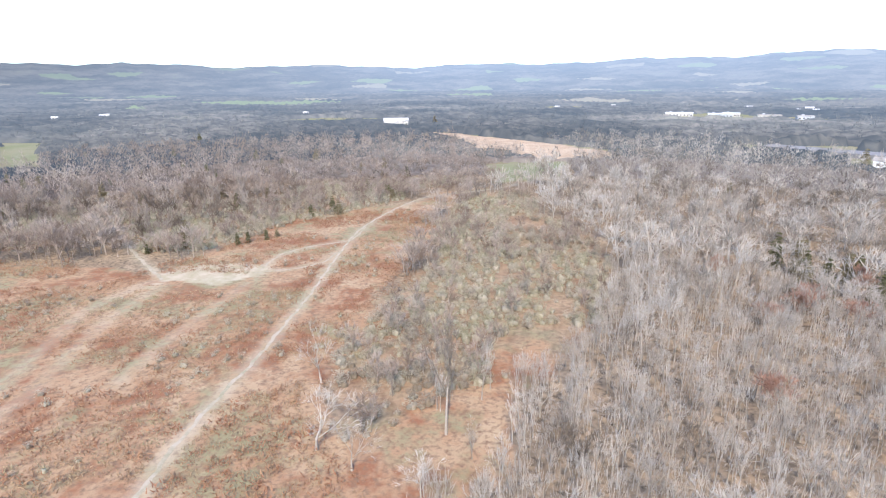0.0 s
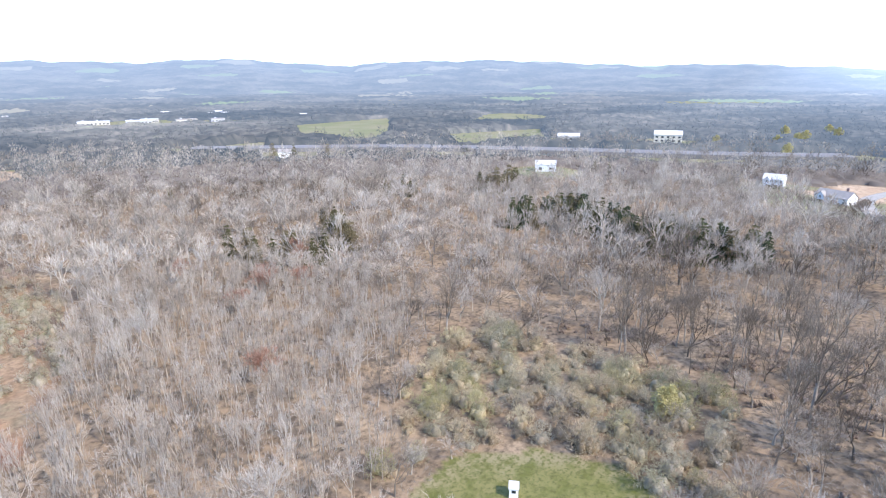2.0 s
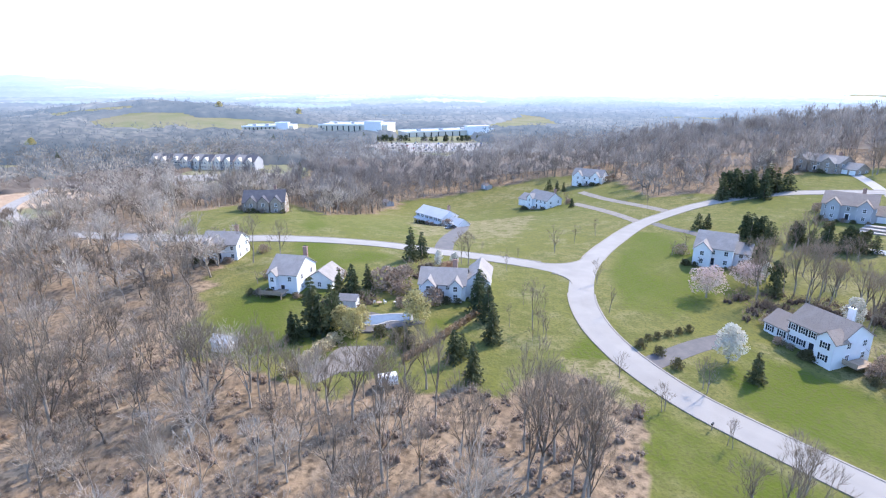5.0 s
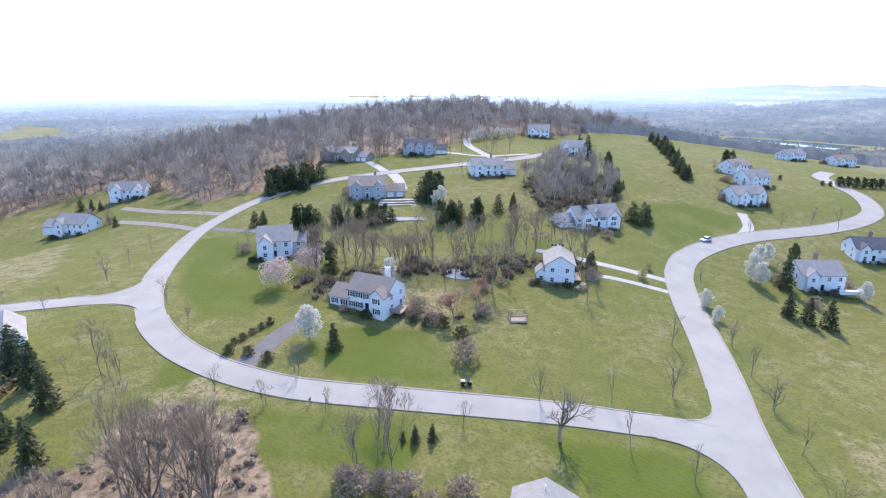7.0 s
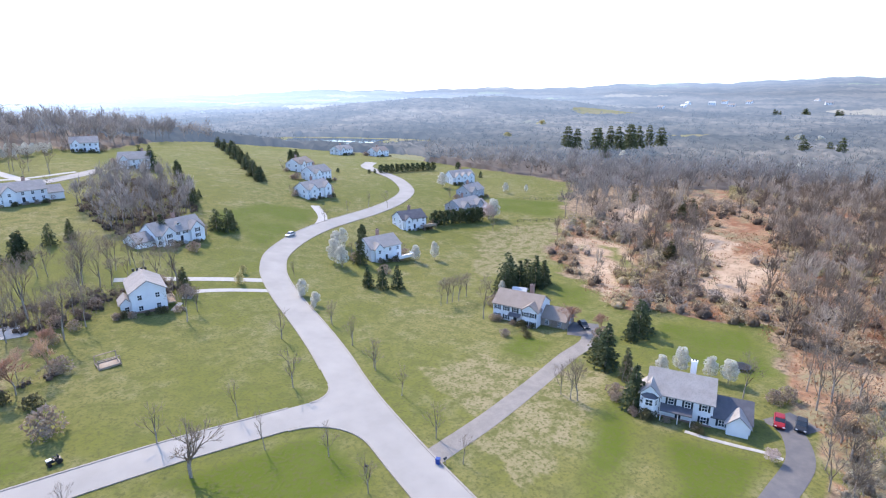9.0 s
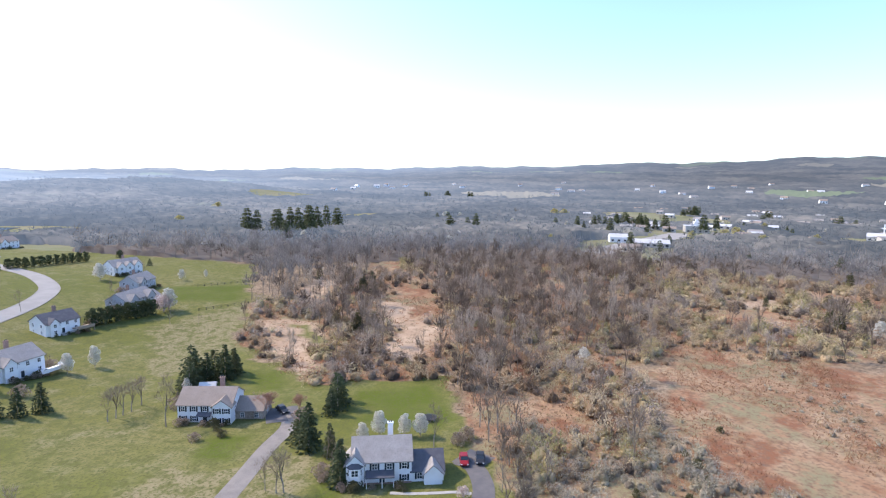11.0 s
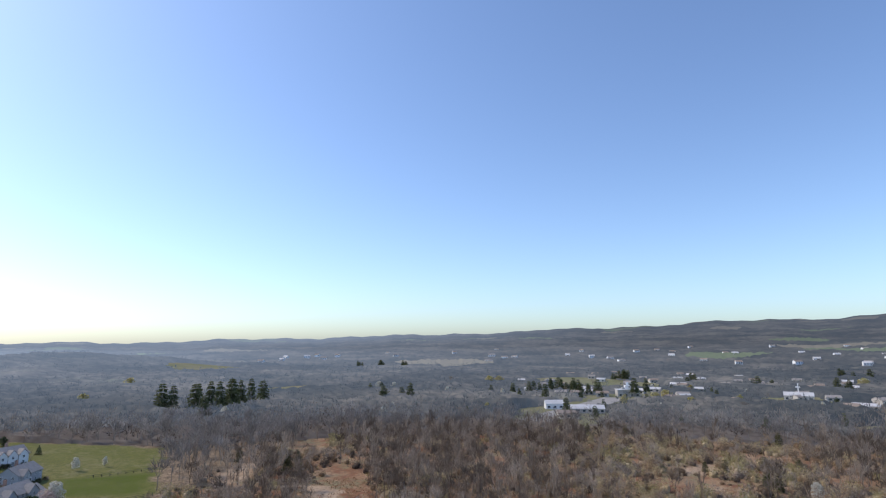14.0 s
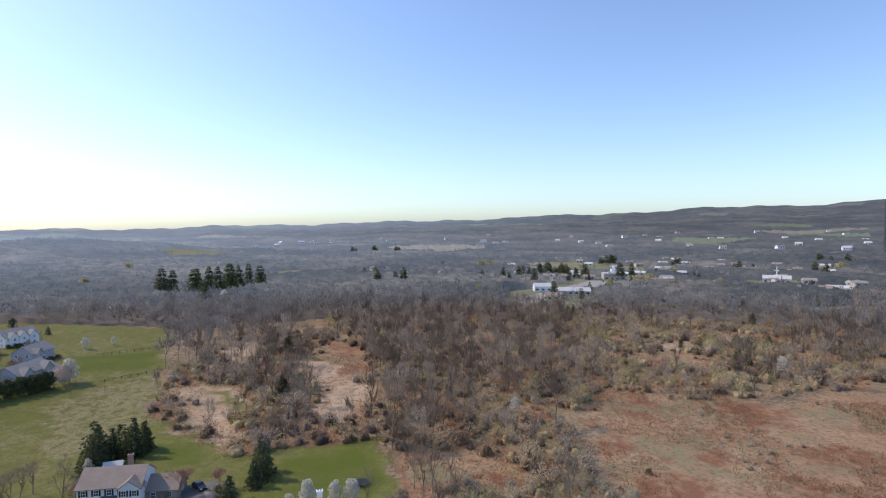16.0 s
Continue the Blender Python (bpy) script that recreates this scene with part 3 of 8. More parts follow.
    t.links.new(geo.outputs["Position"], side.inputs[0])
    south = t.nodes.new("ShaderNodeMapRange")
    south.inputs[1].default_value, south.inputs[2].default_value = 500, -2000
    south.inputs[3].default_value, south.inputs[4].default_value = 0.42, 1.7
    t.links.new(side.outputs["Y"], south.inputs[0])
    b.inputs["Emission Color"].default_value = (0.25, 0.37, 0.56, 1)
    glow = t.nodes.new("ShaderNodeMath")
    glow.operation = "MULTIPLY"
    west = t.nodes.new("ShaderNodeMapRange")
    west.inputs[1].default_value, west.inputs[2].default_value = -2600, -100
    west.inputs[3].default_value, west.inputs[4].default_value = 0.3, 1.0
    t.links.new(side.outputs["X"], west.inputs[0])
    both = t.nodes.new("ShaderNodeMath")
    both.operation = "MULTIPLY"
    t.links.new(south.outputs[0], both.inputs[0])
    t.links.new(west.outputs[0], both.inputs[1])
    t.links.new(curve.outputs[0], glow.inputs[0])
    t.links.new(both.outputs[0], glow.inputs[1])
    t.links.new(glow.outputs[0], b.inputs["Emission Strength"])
    return m


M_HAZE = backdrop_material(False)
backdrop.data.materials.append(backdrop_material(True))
tagged(backdrop, "hazy blue wooded ridges along the horizon", "hills", kind="structure")


# ---- mesh helpers ----
class Shape:
    """Collects simple solids into one mesh."""

    def __init__(self):
        self.v, self.f = [], []

    def add(self, verts, faces):
        k = len(self.v)
        self.v += [tuple(p) for p in verts]
        self.f += [tuple(k + i for i in f) for f in faces]
        return self

    def box(self, x1, x2, y1, y2, z1, z2):
        return self.add([(x1, y1, z1), (x2, y1, z1), (x2, y2, z1), (x1, y2, z1), (x1, y1, z2), (x2, y1, z2), (x2, y2, z2), (x1, y2, z2)],
                        [(3, 2, 1, 0), (4, 5, 6, 7), (0, 1, 5, 4), (1, 2, 6, 5), (2, 3, 7, 6), (3, 0, 4, 7)])

    def prism(self, profile, a1, a2, axis="x"):
        """A profile of (side, z), drawn out along x or y."""
        n = len(profile)
        put = (lambda a, s, z: (a, s, z)) if axis == "x" else (lambda a, s, z: (s, a, z))
        vs = [put(a1, s, z) for s, z in profile] + [put(a2, s, z) for s, z in profile]
        return self.add(vs, [tuple(range(n)), tuple(range(2 * n - 1, n - 1, -1))] + [(i, (i + 1) % n, n + (i + 1) % n, n + i) for i in range(n)])

    def tube(self, p, q, r1, r2, sides=6):
        p, q = Vector(p), Vector(q)
        d = (q - p).normalized()
        u = d.orthogonal().normalized()
        w = d.cross(u)
        ring = [u * math.cos(6.2832 * i / sides) + w * math.sin(6.2832 * i / sides) for i in range(sides)]
        return self.add([p + o * r1 for o in ring] + [q + o * r2 for o in ring],
                        [(i, (i + 1) % sides, sides + (i + 1) % sides, sides + i) for i in range(sides)] + [tuple(range(sides - 1, -1, -1)), tuple(range(sides, 2 * sides))])

    def mesh(self, name, mat, bevel=0.0):
        me = bpy.data.meshes.new(name)
        me.from_pydata(self.v, [], self.f)
        bm = bmesh.new()
        bm.from_mesh(me)
        bmesh.ops.recalc_face_normals(bm, faces=bm.faces)
        if bevel:
            bmesh.ops.bevel(bm, geom=bm.edges[:], offset=bevel, segments=1, affect="EDGES")
        bm.to_mesh(me)
        bm.free()
        me.materials.append(mat)
        return me


def part(name, shape, mat, parent, label="", at=None, bevel=0.0):
    me = shape.mesh(name, mat, bevel) if isinstance(shape, Shape) else shape
    ob = new(name, me)
    ob.parent = parent
    if at is not None:
        ob.matrix_basis = at
    if label:
        tagged(ob, label)
    return ob


def thing(name, x, y, turn, label, category, group="", z=None):
    ob = new(name)
    ob.empty_display_size = 0.2
    ob.matrix_basis = pose(x, y, ground_z(x, y) if z is None else z, 0, 0, turn)
    return tagged(ob, label, category, group)


# ---- roads ----
def smooth_line(pts, step=2.0):
    out = []
    p = [Vector((*q, 0)) for q in pts]
    p = [2 * p[0] - p[1]] + p + [2 * p[-1] - p[-2]]
    for k in range(1, len(p) - 2):
        n = max(2, int((p[k + 1] - p[k]).length / step))
        for s in range(n):
            u = s / n
            out.append(0.5 * (2 * p[k] + (p[k + 1] - p[k - 1]) * u + (2 * p[k - 1] - 5 * p[k] + 4 * p[k + 1] - p[k + 2]) * u * u
                              + (3 * p[k] - p[k - 1] - 3 * p[k + 1] + p[k + 2]) * u ** 3))
    out.append(p[-2])
    return out


def ribbon(line, offsets, lifts, keep=None):
    """A strip along the line: offsets to the side and lifts over the land of its cross section."""
    v, f = [], []
    n = len(offsets)
    for k, p in enumerate(line):
        d = (line[min(k + 1, len(line) - 1)] - line[max(k - 1, 0)]).normalized()
        s = Vector((d.y, -d.x, 0))
        for o, h in zip(offsets, lifts):
            q = p + s * o
            v.append((q.x, q.y, ground_z(q.x, q.y) + h))
        if k and (keep is None or (keep(line[k]) and keep(line[k - 1]))):
            f += [((k - 1) * n + i, (k - 1) * n + i + 1, k * n + i + 1, k * n + i) for i in range(n - 1)]
    sh = Shape()
    sh.v, sh.f = v, f
    return sh


def road(name, pts, width, lift, mat, label, kerb_keep=None):
    line = smooth_line(pts)
    w = width / 2
    ob = new(name, ribbon(line, [-w, -w, -w / 2, 0, w / 2, w, w], [-0.4, lift, lift + 0.05, lift + 0.08, lift + 0.05, lift, -0.4]).mesh(name, mat))
    tagged(ob, label, "road", kind="structure")
    if kerb_keep:
        for s in (-1, 1):
            o = [s * (w - 0.05), s * (w - 0.05), s * (w + 0.28), s * (w + 0.28)]
            side = (lambda sign: lambda p: kerb_keep(p, sign))(s)
            part("kerb", ribbon(line, o, [0, lift + 0.09, lift + 0.09, -0.3], side).mesh("kerb", M_KERB), None, ob, "low stone kerb")
    return ob


def clear_of(*others, free=0):
    lines = [([(p[0], p[1]) for p in o], r) for o, r in others]

    def keep(p, side):
        return side == free or all(near_line(np.array([p.x]), np.array([p.y]), o)[0] > r for o, r in lines)
    return keep


road("road_1", ROAD_1, 7.6, 0.10, M_ROAD, "pale grey asphalt road curving up between lawns", clear_of((ROAD_2, 12), free=1))
road("road_2", ROAD_2, 6.2, 0.07, M_ROAD, "pale grey asphalt loop road with low kerbs", clear_of((ROAD_1, 11), (ROAD_3, 13)))
road("road_3", ROAD_3, 6.4, 0.05, M_ROAD, "pale grey asphalt side road across the lawns", clear_of((ROAD_2, 14)))
road("highway", HIGHWAY, 24, 3.6, M_HIGHWAY, "broad grey highway beyond the woods")


for pts, w in zip([TRACKS[k] for k in (0, 1, 3, 4)], (0.42, 0.55, 0.3, 0.3)):
    line = smooth_line(pts, 1.5)
    sh = Shape()
    rows = []
    for k, p in enumerate(line):
        d = (line[min(k + 1, len(line) - 1)] - line[max(k - 1, 0)]).normalized()
        wob = 0.25 * math.sin(k * 0.9) + 0.2 * math.sin(k * 2.3)
        rows.append([(p.x + d.y * o, p.y - d.x * o, ground_z(p.x + d.y * o, p.y - d.x * o) + 0.05) for o in (-w + wob, 0.0, w + wob * 0.6)])
    sh.v = [q for r in rows for q in r]
    sh.f = [(3 * k + i, 3 * k + i + 1, 3 * k + i + 4, 3 * k + i + 3) for k in range(len(rows) - 1) for i in range(2)]
    tagged(new("track", sh.mesh("track", M_TRACK)), "pale worn track through the dry meadow", "track", kind="structure")


def corner(cx, cy, a1, a2, r, half1, half2, lift):
    """The rounded flare where two roads meet: a1, a2 are their directions from the crossing, in degrees."""
    u, w = Vector((math.cos(radians(a1)), math.sin(radians(a1)))), Vector((math.cos(radians(a2)), math.sin(radians(a2))))
    n1, n2 = Vector((-u.y, u.x)), Vector((-w.y, w.x))
    if n1.dot(w) < 0:
        n1 = -n1
    if n2.dot(u) < 0:
        n2 = -n2
    c = Vector((cx, cy))
    # meeting point of the two inner road edges
    m = Matrix(((u.x, -w.x), (u.y, -w.y)))
    s = m.inverted() @ (n2 * half2 - n1 * half1)
    p = c + n1 * half1 + u * s.x
    ang = math.acos(max(-1, min(1, u.dot(w))))
    t = r / math.tan(ang / 2)
    centre = p + (u + w).normalized() * (r / math.sin(ang / 2))
    s0, s1 = p + u * t - centre, p + w * t - centre
    b0, b1 = math.atan2(s0.y, s0.x), math.atan2(s1.y, s1.x)
    if b1 - b0 > math.pi:
        b1 -= 2 * math.pi
    if b0 - b1 > math.pi:
        b1 += 2 * math.pi
    arc = [centre + r * Vector((math.cos(b0 + (b1 - b0) * k / 14), math.sin(b0 + (b1 - b0) * k / 14))) for k in range(15)]
    sh, kb = Shape(), Shape()
    back = p - (u + w).normalized() * 1.5
    for q0, q1 in zip(arc[:-1], arc[1:]):
        tri = [back, q0, q1]
        sh.add([(q.x, q.y, ground_z(q.x, q.y) + lift) for q in tri], [(0, 1, 2)])
        o0, o1 = q0 + (centre - q0).normalized() * 0.3, q1 + (centre - q1).normalized() * 0.3
        kb.add([(q.x, q.y, ground_z(q.x, q.y) + h) for q, h in ((q0, 0), (q0, 0.18), (o0, 0.18), (o0, -0.2), (q1, 0), (q1, 0.18), (o1, 0.18), (o1, -0.2))],
               [(0, 1, 5, 4), (1, 2, 6, 5), (2, 3, 7, 6)])
    ob = tagged(new("road_corner", sh.mesh("road_corner", M_ROAD)), "pale asphalt flare where two roads meet", "road", kind="structure")
    part("kerb", kb, M_KERB, ob, "curved stone kerb")


corner(-45.5, -80.5, -103, -4, 6, 3.8, 3.1, 0.13)
corner(-45.5, -80.5, 81, -4, 10, 3.8, 3.1, 0.13)
corner(78, -121, 12, 124, 9, 3.2, 3.1, 0.12)
corner(78, -121, 12, -66, 10, 3.2, 3.1, 0.12)


def blob(points, z0, z1, n=6):
    """A flat slab with a smooth closed outline."""
    p = [Vector((*q, 0)) for q in points]
    ring = []
    for k in range(len(p)):
        a, b, c, d = p[k - 1], p[k], p[(k + 1) % len(p)], p[(k + 2) % len(p)]
        for i in range(n):
            u = i / n
            ring.append(0.5 * (2 * b + (c - a) * u + (2 * a - 5 * b + 4 * c - d) * u * u + (3 * b - a - 3 * c + d) * u ** 3))
    m = len(ring)
    sh = Shape()
    return sh.add([(q.x, q.y, z0) for q in ring] + [(q.x, q.y, z1) for q in ring], [tuple(range(m - 1, -1, -1)), tuple(range(m, 2 * m))] + [(i, (i + 1) % m, m + (i + 1) % m, m + i) for i in range(m)])


def drive(pts, width, mat, label):
    line = smooth_line(pts, 1.5)
    w = width / 2
    ob = new("driveway", ribbon(line, [-w, -w, 0, w, w], [-0.2, 0.045, 0.06, 0.045, -0.2]).mesh("driveway", mat))
    return tagged(ob, label, "driveway", kind="structure")


drive([(-60, -21), (-72, -20.5), (-82, -21), (-93, -22), (-101, -26), (-103, -30)], 4.2, M_DRIVE, "dark asphalt driveway beside the white house")
drive([(-103, -24), (-105, -30)], 7.0, M_DRIVE, "dark asphalt parking pad by the garage")
drive([(-46, -59), (-62, -62), (-80, -66.5), (-94, -70.5), (-107, -73.5), (-114, -80)], 4.0, M_GRAVEL, "worn gravel driveway across the lawn")
drive([(-108, -76), (-116, -82)], 8.0, M_DRIVE, "asphalt turning area by the house")
drive([(43, -91), (40, -104), (36, -114)], 4.4, M_DRIVE, "grey asphalt driveway with shrubs along it")
drive([(-60, -151), (-46, -157), (-27, -164), (-20, -166)], 3.0, M_CONCRETE, "pale concrete driveway over the lawn")
drive([(-57, -143), (-44, -148.5), (-36, -150), (-33, -146)], 2.4, M_CONCRETE, "narrow pale concrete drive to the house")
drive([(121, -108), (133, -121), (148, -141), (158, -152)], 6.0, M_DRIVE, "wide asphalt driveway of the porch house")
drive([(98, -184), (120, -198), (147, -214)], 3.6, M_GRAVEL, "pale driveway across the side lawn")
drive([(97, -203), (130, -219), (160, -238)], 3.6, M_GRAVEL, "pale driveway to the white house")
drive([(92, -184), (84, -180), (73, -177), (66, -170)], 3.4, M_DRIVE, "short asphalt driveway to the gabled house")
drive([(40, -260), (34, -245), (30, -228)], 5.0, M_CONCRETE, "pale driveway beside the large house")
drive([(42, -260), (50, -275), (58, -288)], 4.0, M_CONCRETE, "pale driveway going up to the stone house")
drive([(-12, -288), (-5, -303), (3, -326), (4, -350)], 4.5, M_CONCRETE, "pale lane up to the crest of the hill")
drive([(6, -300), (20, -306), (-5, -296), (-30, -306)], 2.6, M_CONCRETE, "narrow pale driveway along the slope")
drive([(-95, -197), (-107, -213), (-112, -230)], 4.0, M_CONCRETE, "pale driveway up to the white house")

drive([(-86.5, -38.2), (-87.7, -34.3), (-90, -29), (-91, -26.9), (-91.5, -24)], 0.9, M_CONCRETE, "pale concrete path to the front door")
drive([(-28.2, -139.6), (-31, -144)], 1.3, M_CONCRETE, "narrow concrete path beside the house")
patio = blob([(0.5, -140), (4, -139.4), (7.5, -141), (7, -145), (2, -146)], -0.4, 0.1)
patio.v = [(x, y, z + ground_z(x, y)) for x, y, z in patio.v]
tagged(new("patio", patio.mesh("patio", M_CONCRETE)), "pale paved patio between the trees", "patio", kind="structure")


# ---- houses ----
def roof_shape(L, D, eave, ridge, kind, over=0.45, thick=0.22):
    sh = Shape()
    if kind == "hip":
        a, b = L / 2 + over, D / 2 + over
        r = max(L / 2 - D / 2, 0.3)
        top = [(-r, 0, ridge), (r, 0, ridge)]
        low = [(-a, -b, eave), (a, -b, eave), (a, b, eave), (-a, b, eave)]
        under = [(x, y, z - thick) for x, y, z in low]
        return sh.add(top + low + under, [(2, 3, 1, 0), (3, 4, 1), (4, 5, 0, 1), (5, 2, 0), (2, 6, 7, 3), (3, 7, 8, 4), (4, 8, 9, 5), (5, 9, 6, 2), (6, 9, 8, 7)])
    half, along = (D / 2, L / 2) if kind == "x" else (L / 2, D / 2)
    drop = over * (ridge - eave) / half
    prof = [(-half - over, eave - drop), (0, ridge), (half + over, eave - drop), (half + over, eave - drop - thick), (0, ridge - thick - 0.05), (-half - over, eave - drop - thick)]
    return sh.prism(prof, -along - 0.3, along + 0.3, "x" if kind == "x" else "y")


def wall_shape(L, D, eave, ridge, kind):
    sh = Shape()
    if kind == "hip":
        return sh.box(-L / 2, L / 2, -D / 2, D / 2, -1.2, eave - 0.1)
    half, along = (D / 2, L / 2) if kind == "x" else (L / 2, D / 2)
    return sh.prism([(-half, -1.2), (half, -1.2), (half, eave - 0.12), (0, ridge - 0.3), (-half, eave - 0.12)], -along, along, "x" if kind == "x" else "y")


def window_meshes():
    fr = Shape()
    xs, zs = (-0.55, -0.45, -0.03, 0.03, 0.45, 0.55), (-0.75, -0.63, -0.04, 0.04, 0.65, 0.75)
    ids = lambda a, b, back: (a * 6 + b) * 2 + back
    solid = lambda a, b: 0 <= a < 5 and 0 <= b < 5 and not (a in (1, 3) and b in (1, 3))
    faces = []
    for a in range(5):
        for b in range(5):
            if solid(a, b):
                faces += [(ids(a, b, 0), ids(a + 1, b, 0), ids(a + 1, b + 1, 0), ids(a, b + 1, 0)), (ids(a, b, 1), ids(a, b + 1, 1), ids(a + 1, b + 1, 1), ids(a + 1, b, 1))]
                for na_, nb, p, q in ((a - 1, b, (a, b), (a, b + 1)), (a + 1, b, (a + 1, b + 1), (a + 1, b)), (a, b - 1, (a + 1, b), (a, b)), (a, b + 1, (a, b + 1), (a + 1, b + 1))):
                    if not solid(na_, nb):
                        faces.append((ids(*p, 0), ids(*q, 0), ids(*q, 1), ids(*p, 1)))
    fr.add([(x, y, z) for x in xs for z in zs for y in (-0.07, 0.05)], faces)
    sh = Shape()
    sh.box(-0.19, 0.19, -0.05, 0.03, -0.75, 0.75)
    for k in range(5):
        sh.box(-0.14, 0.14, -0.065, -0.05, -0.62 + k * 0.3, -0.54 + k * 0.3)
    return fr.mesh("frame", M_TRIM), Shape().box(-0.45, 0.45, -0.02, 0.02, -0.63, 0.65).mesh("pane", M_GLASS), sh.mesh("shutter", M_SHUTTER)


W_FRAME, W_PANE, W_SHUTTER = window_meshes()


def window(parent, x, y, z, turn, shutters, wide=1.0):
    w = part("window", W_FRAME, None, parent, at=pose(x, y, z, 0, 0, turn) @ Matrix.Diagonal((wide, 1, 1, 1)))
    part("pane", W_PANE, None, w, "dark window glass")
    if shutters:
        for s in (-0.76, 0.76):
            part("shutter", W_SHUTTER, None, w, "black louvred shutter", at=pose(s, 0, 0))


def block(home, dx, dy, L, D, eave, ridge, kind, wall, roof, shutters=False, sides="flr", bays=0, doors="", floors=2, wide=1.0, z0=0.0):
    """One roofed volume of a house, its front towards -y."""
    at = pose(dx, dy, z0)
    part("wall", wall_shape(L, D, eave, ridge, kind), wall, home, at=at)
    part("roof", roof_shape(L, D, eave, ridge, kind), roof, home, at=at)
    if kind != "y":
        for s in (-1, 1):
            y = s * (D / 2 + 0.02)
            part("eaves_trim", Shape().box(-L / 2, L / 2, min(y, y + s * 0.06), max(y, y + s * 0.06), eave - 0.42, eave - 0.16), M_TRIM, home, at=at)
    h = (eave - 0.3) / floors
    n = bays or max(2, int(L / 2.7))
    for f in range(floors):
        z = z0 + 0.55 + f * h + 0.95
        if "f" in sides:
            for k in range(n):
                x = -L / 2 + (k + 0.5) * L / n
                if doors and f == 0 and abs(x) < L / n * 0.6:
                    continue
                window(home, dx + x, dy - D / 2 - 0.02, z, 0, shutters, wide)
        m = max(1, int(D / 4))
        for k in range(m):
            y = -D / 2 + (k + 0.5) * D / m
            if "l" in sides:
                window(home, dx - L / 2 - 0.02, dy + y, z, -90, False)
            if "r" in sides:
                window(home, dx + L / 2 + 0.02, dy + y, z, 90, False)
            if "b" in sides:
                window(home, dx + (k + 0.5) * L / m - L / 2, dy + D / 2 + 0.02, z, 180, False)
    if doors == "door":
        y = dy - D / 2
        d = part("door", Shape().box(-0.5, 0.5, y - 0.06, y + 0.03, 0.3, 2.4), M_SHUTTER, home, "dark front door", at=pose(dx, 0, z0))
        part("door_frame", Shape().box(-0.75, -0.52, y - 0.1, y, 0.3, 2.6).box(0.52, 0.75, y - 0.1, y, 0.3, 2.6).box(-0.9, 0.9, y - 0.14, y, 2.45, 2.75), M_TRIM, d)
        part("step", Shape().box(-1.1, 1.1, y - 1.4, y, -0.6, 0.15).box(-1.1, 1.1, y - 1.8, y - 1.4, -0.6, 0.0), M_CONCRETE, home, at=pose(dx, 0, z0))
    if doors == "garage":
        y = dy - D / 2
        for x in (-L / 4, L / 4):
            g = Shape().box(x - 1.3, x + 1.3, y - 0.05, y + 0.03, 0.1, 2.3)
            for k in range(4):
                g.box(x - 1.2, x + 1.2, y - 0.08, y - 0.04, 0.2 + k * 0.53, 0.62 + k * 0.53)
            part("garage_door", g, M_TRIM, home, "white panelled garage door", at=pose(dx, 0, z0))


def chimney(home, x, y, top, mat=None):
    c = part("chimney", Shape().box(-0.55, 0.55, -0.4, 0.4, 2, top).box(-0.65, 0.65, -0.5, 0.5, top, top + 0.2), mat or M_BRICK, home, "masonry chimney", at=pose(x, y, 0))
    part("flue", Shape().tube((-0.25, 0, top + 0.15), (-0.25, 0, top + 0.6), 0.14, 0.12).tube((0.25, 0, top + 0.15), (0.25, 0, top + 0.6), 0.14, 0.12), M_DARK, c)


def house(x, y, turn, label, deep, lift=0.0):
    """An empty at the middle of the front wall's foot, turned so that the front faces local -y; the body starts at y = 0."""
    cx, cy = x - math.sin(radians(turn)) * deep / 2, y + math.cos(radians(turn)) * deep / 2
    z = min(ground_z(x, y), ground_z(cx, cy)) * 0.5 + ground_z(cx, cy) * 0.5 + lift
    home = thing("house", x, y, turn, label, "house", "houses of the estate", z=z)
    home.matrix_basis = home.matrix_basis @ Matrix.Diagonal((0.97, 0.97, 0.88, 1))
    return home


def dormer(home, x, y, z, roof, wall):
    part("dormer", Shape().prism([(-0.9, 0), (0.9, 0), (0.9, 1.2), (0, 2.0), (-0.9, 1.2)], y, y + 2.6, "y"), wall, home, at=pose(x, 0, z))
    part("dormer_roof", Shape().prism([(-1.15, 1.05), (0, 2.15), (1.15, 1.05), (1.15, 0.95), (0, 2.0), (-1.15, 0.95)], y - 0.15, y + 2.6, "y"), roof, home, at=pose(x, 0, z))
    window(home, x, y - 0.02, z + 0.85, 0, False, 0.8)


# white colonial with the dark porch roof and the red car beside it
h = house(-88.8, -41.5, 115, "white colonial house with black shutters and grey shingle roof", 9)
block(h, 0.6, 4.5, 11.6, 9, 5.7, 8.9, "x", M_WHITE, M_ROOF_G, True, "flr", 4, "door")
block(h, -4.6, 1.6, 3.4, 5, 5.7, 7.6, "y", M_WHITE, M_ROOF_G, False, "f", 1, wide=1.6)
bay = [(-6.1, -0.85), (-5.5, -1.75), (-3.7, -1.75), (-3.1, -0.85)]
part("bay", Shape().add([(x, y, z) for z in (-0.5, 4.9) for x, y in bay], [(0, 1, 5, 4), (1, 2, 6, 5), (2, 3, 7, 6), (0, 3, 2, 1)]), M_WHITE, h, "two-storey bay with windows")
part("bay_roof", Shape().add([(-6.35, -0.8, 4.9), (-5.6, -1.95, 4.9), (-3.6, -1.95, 4.9), (-2.85, -0.8, 4.9), (-5.2, -0.8, 5.7), (-4.0, -0.8, 5.7)], [(0, 1, 4), (1, 2, 5, 4), (2, 3, 5), (0, 3, 2, 1)]), M_ROOF_D, h, "dark metal bay roof")
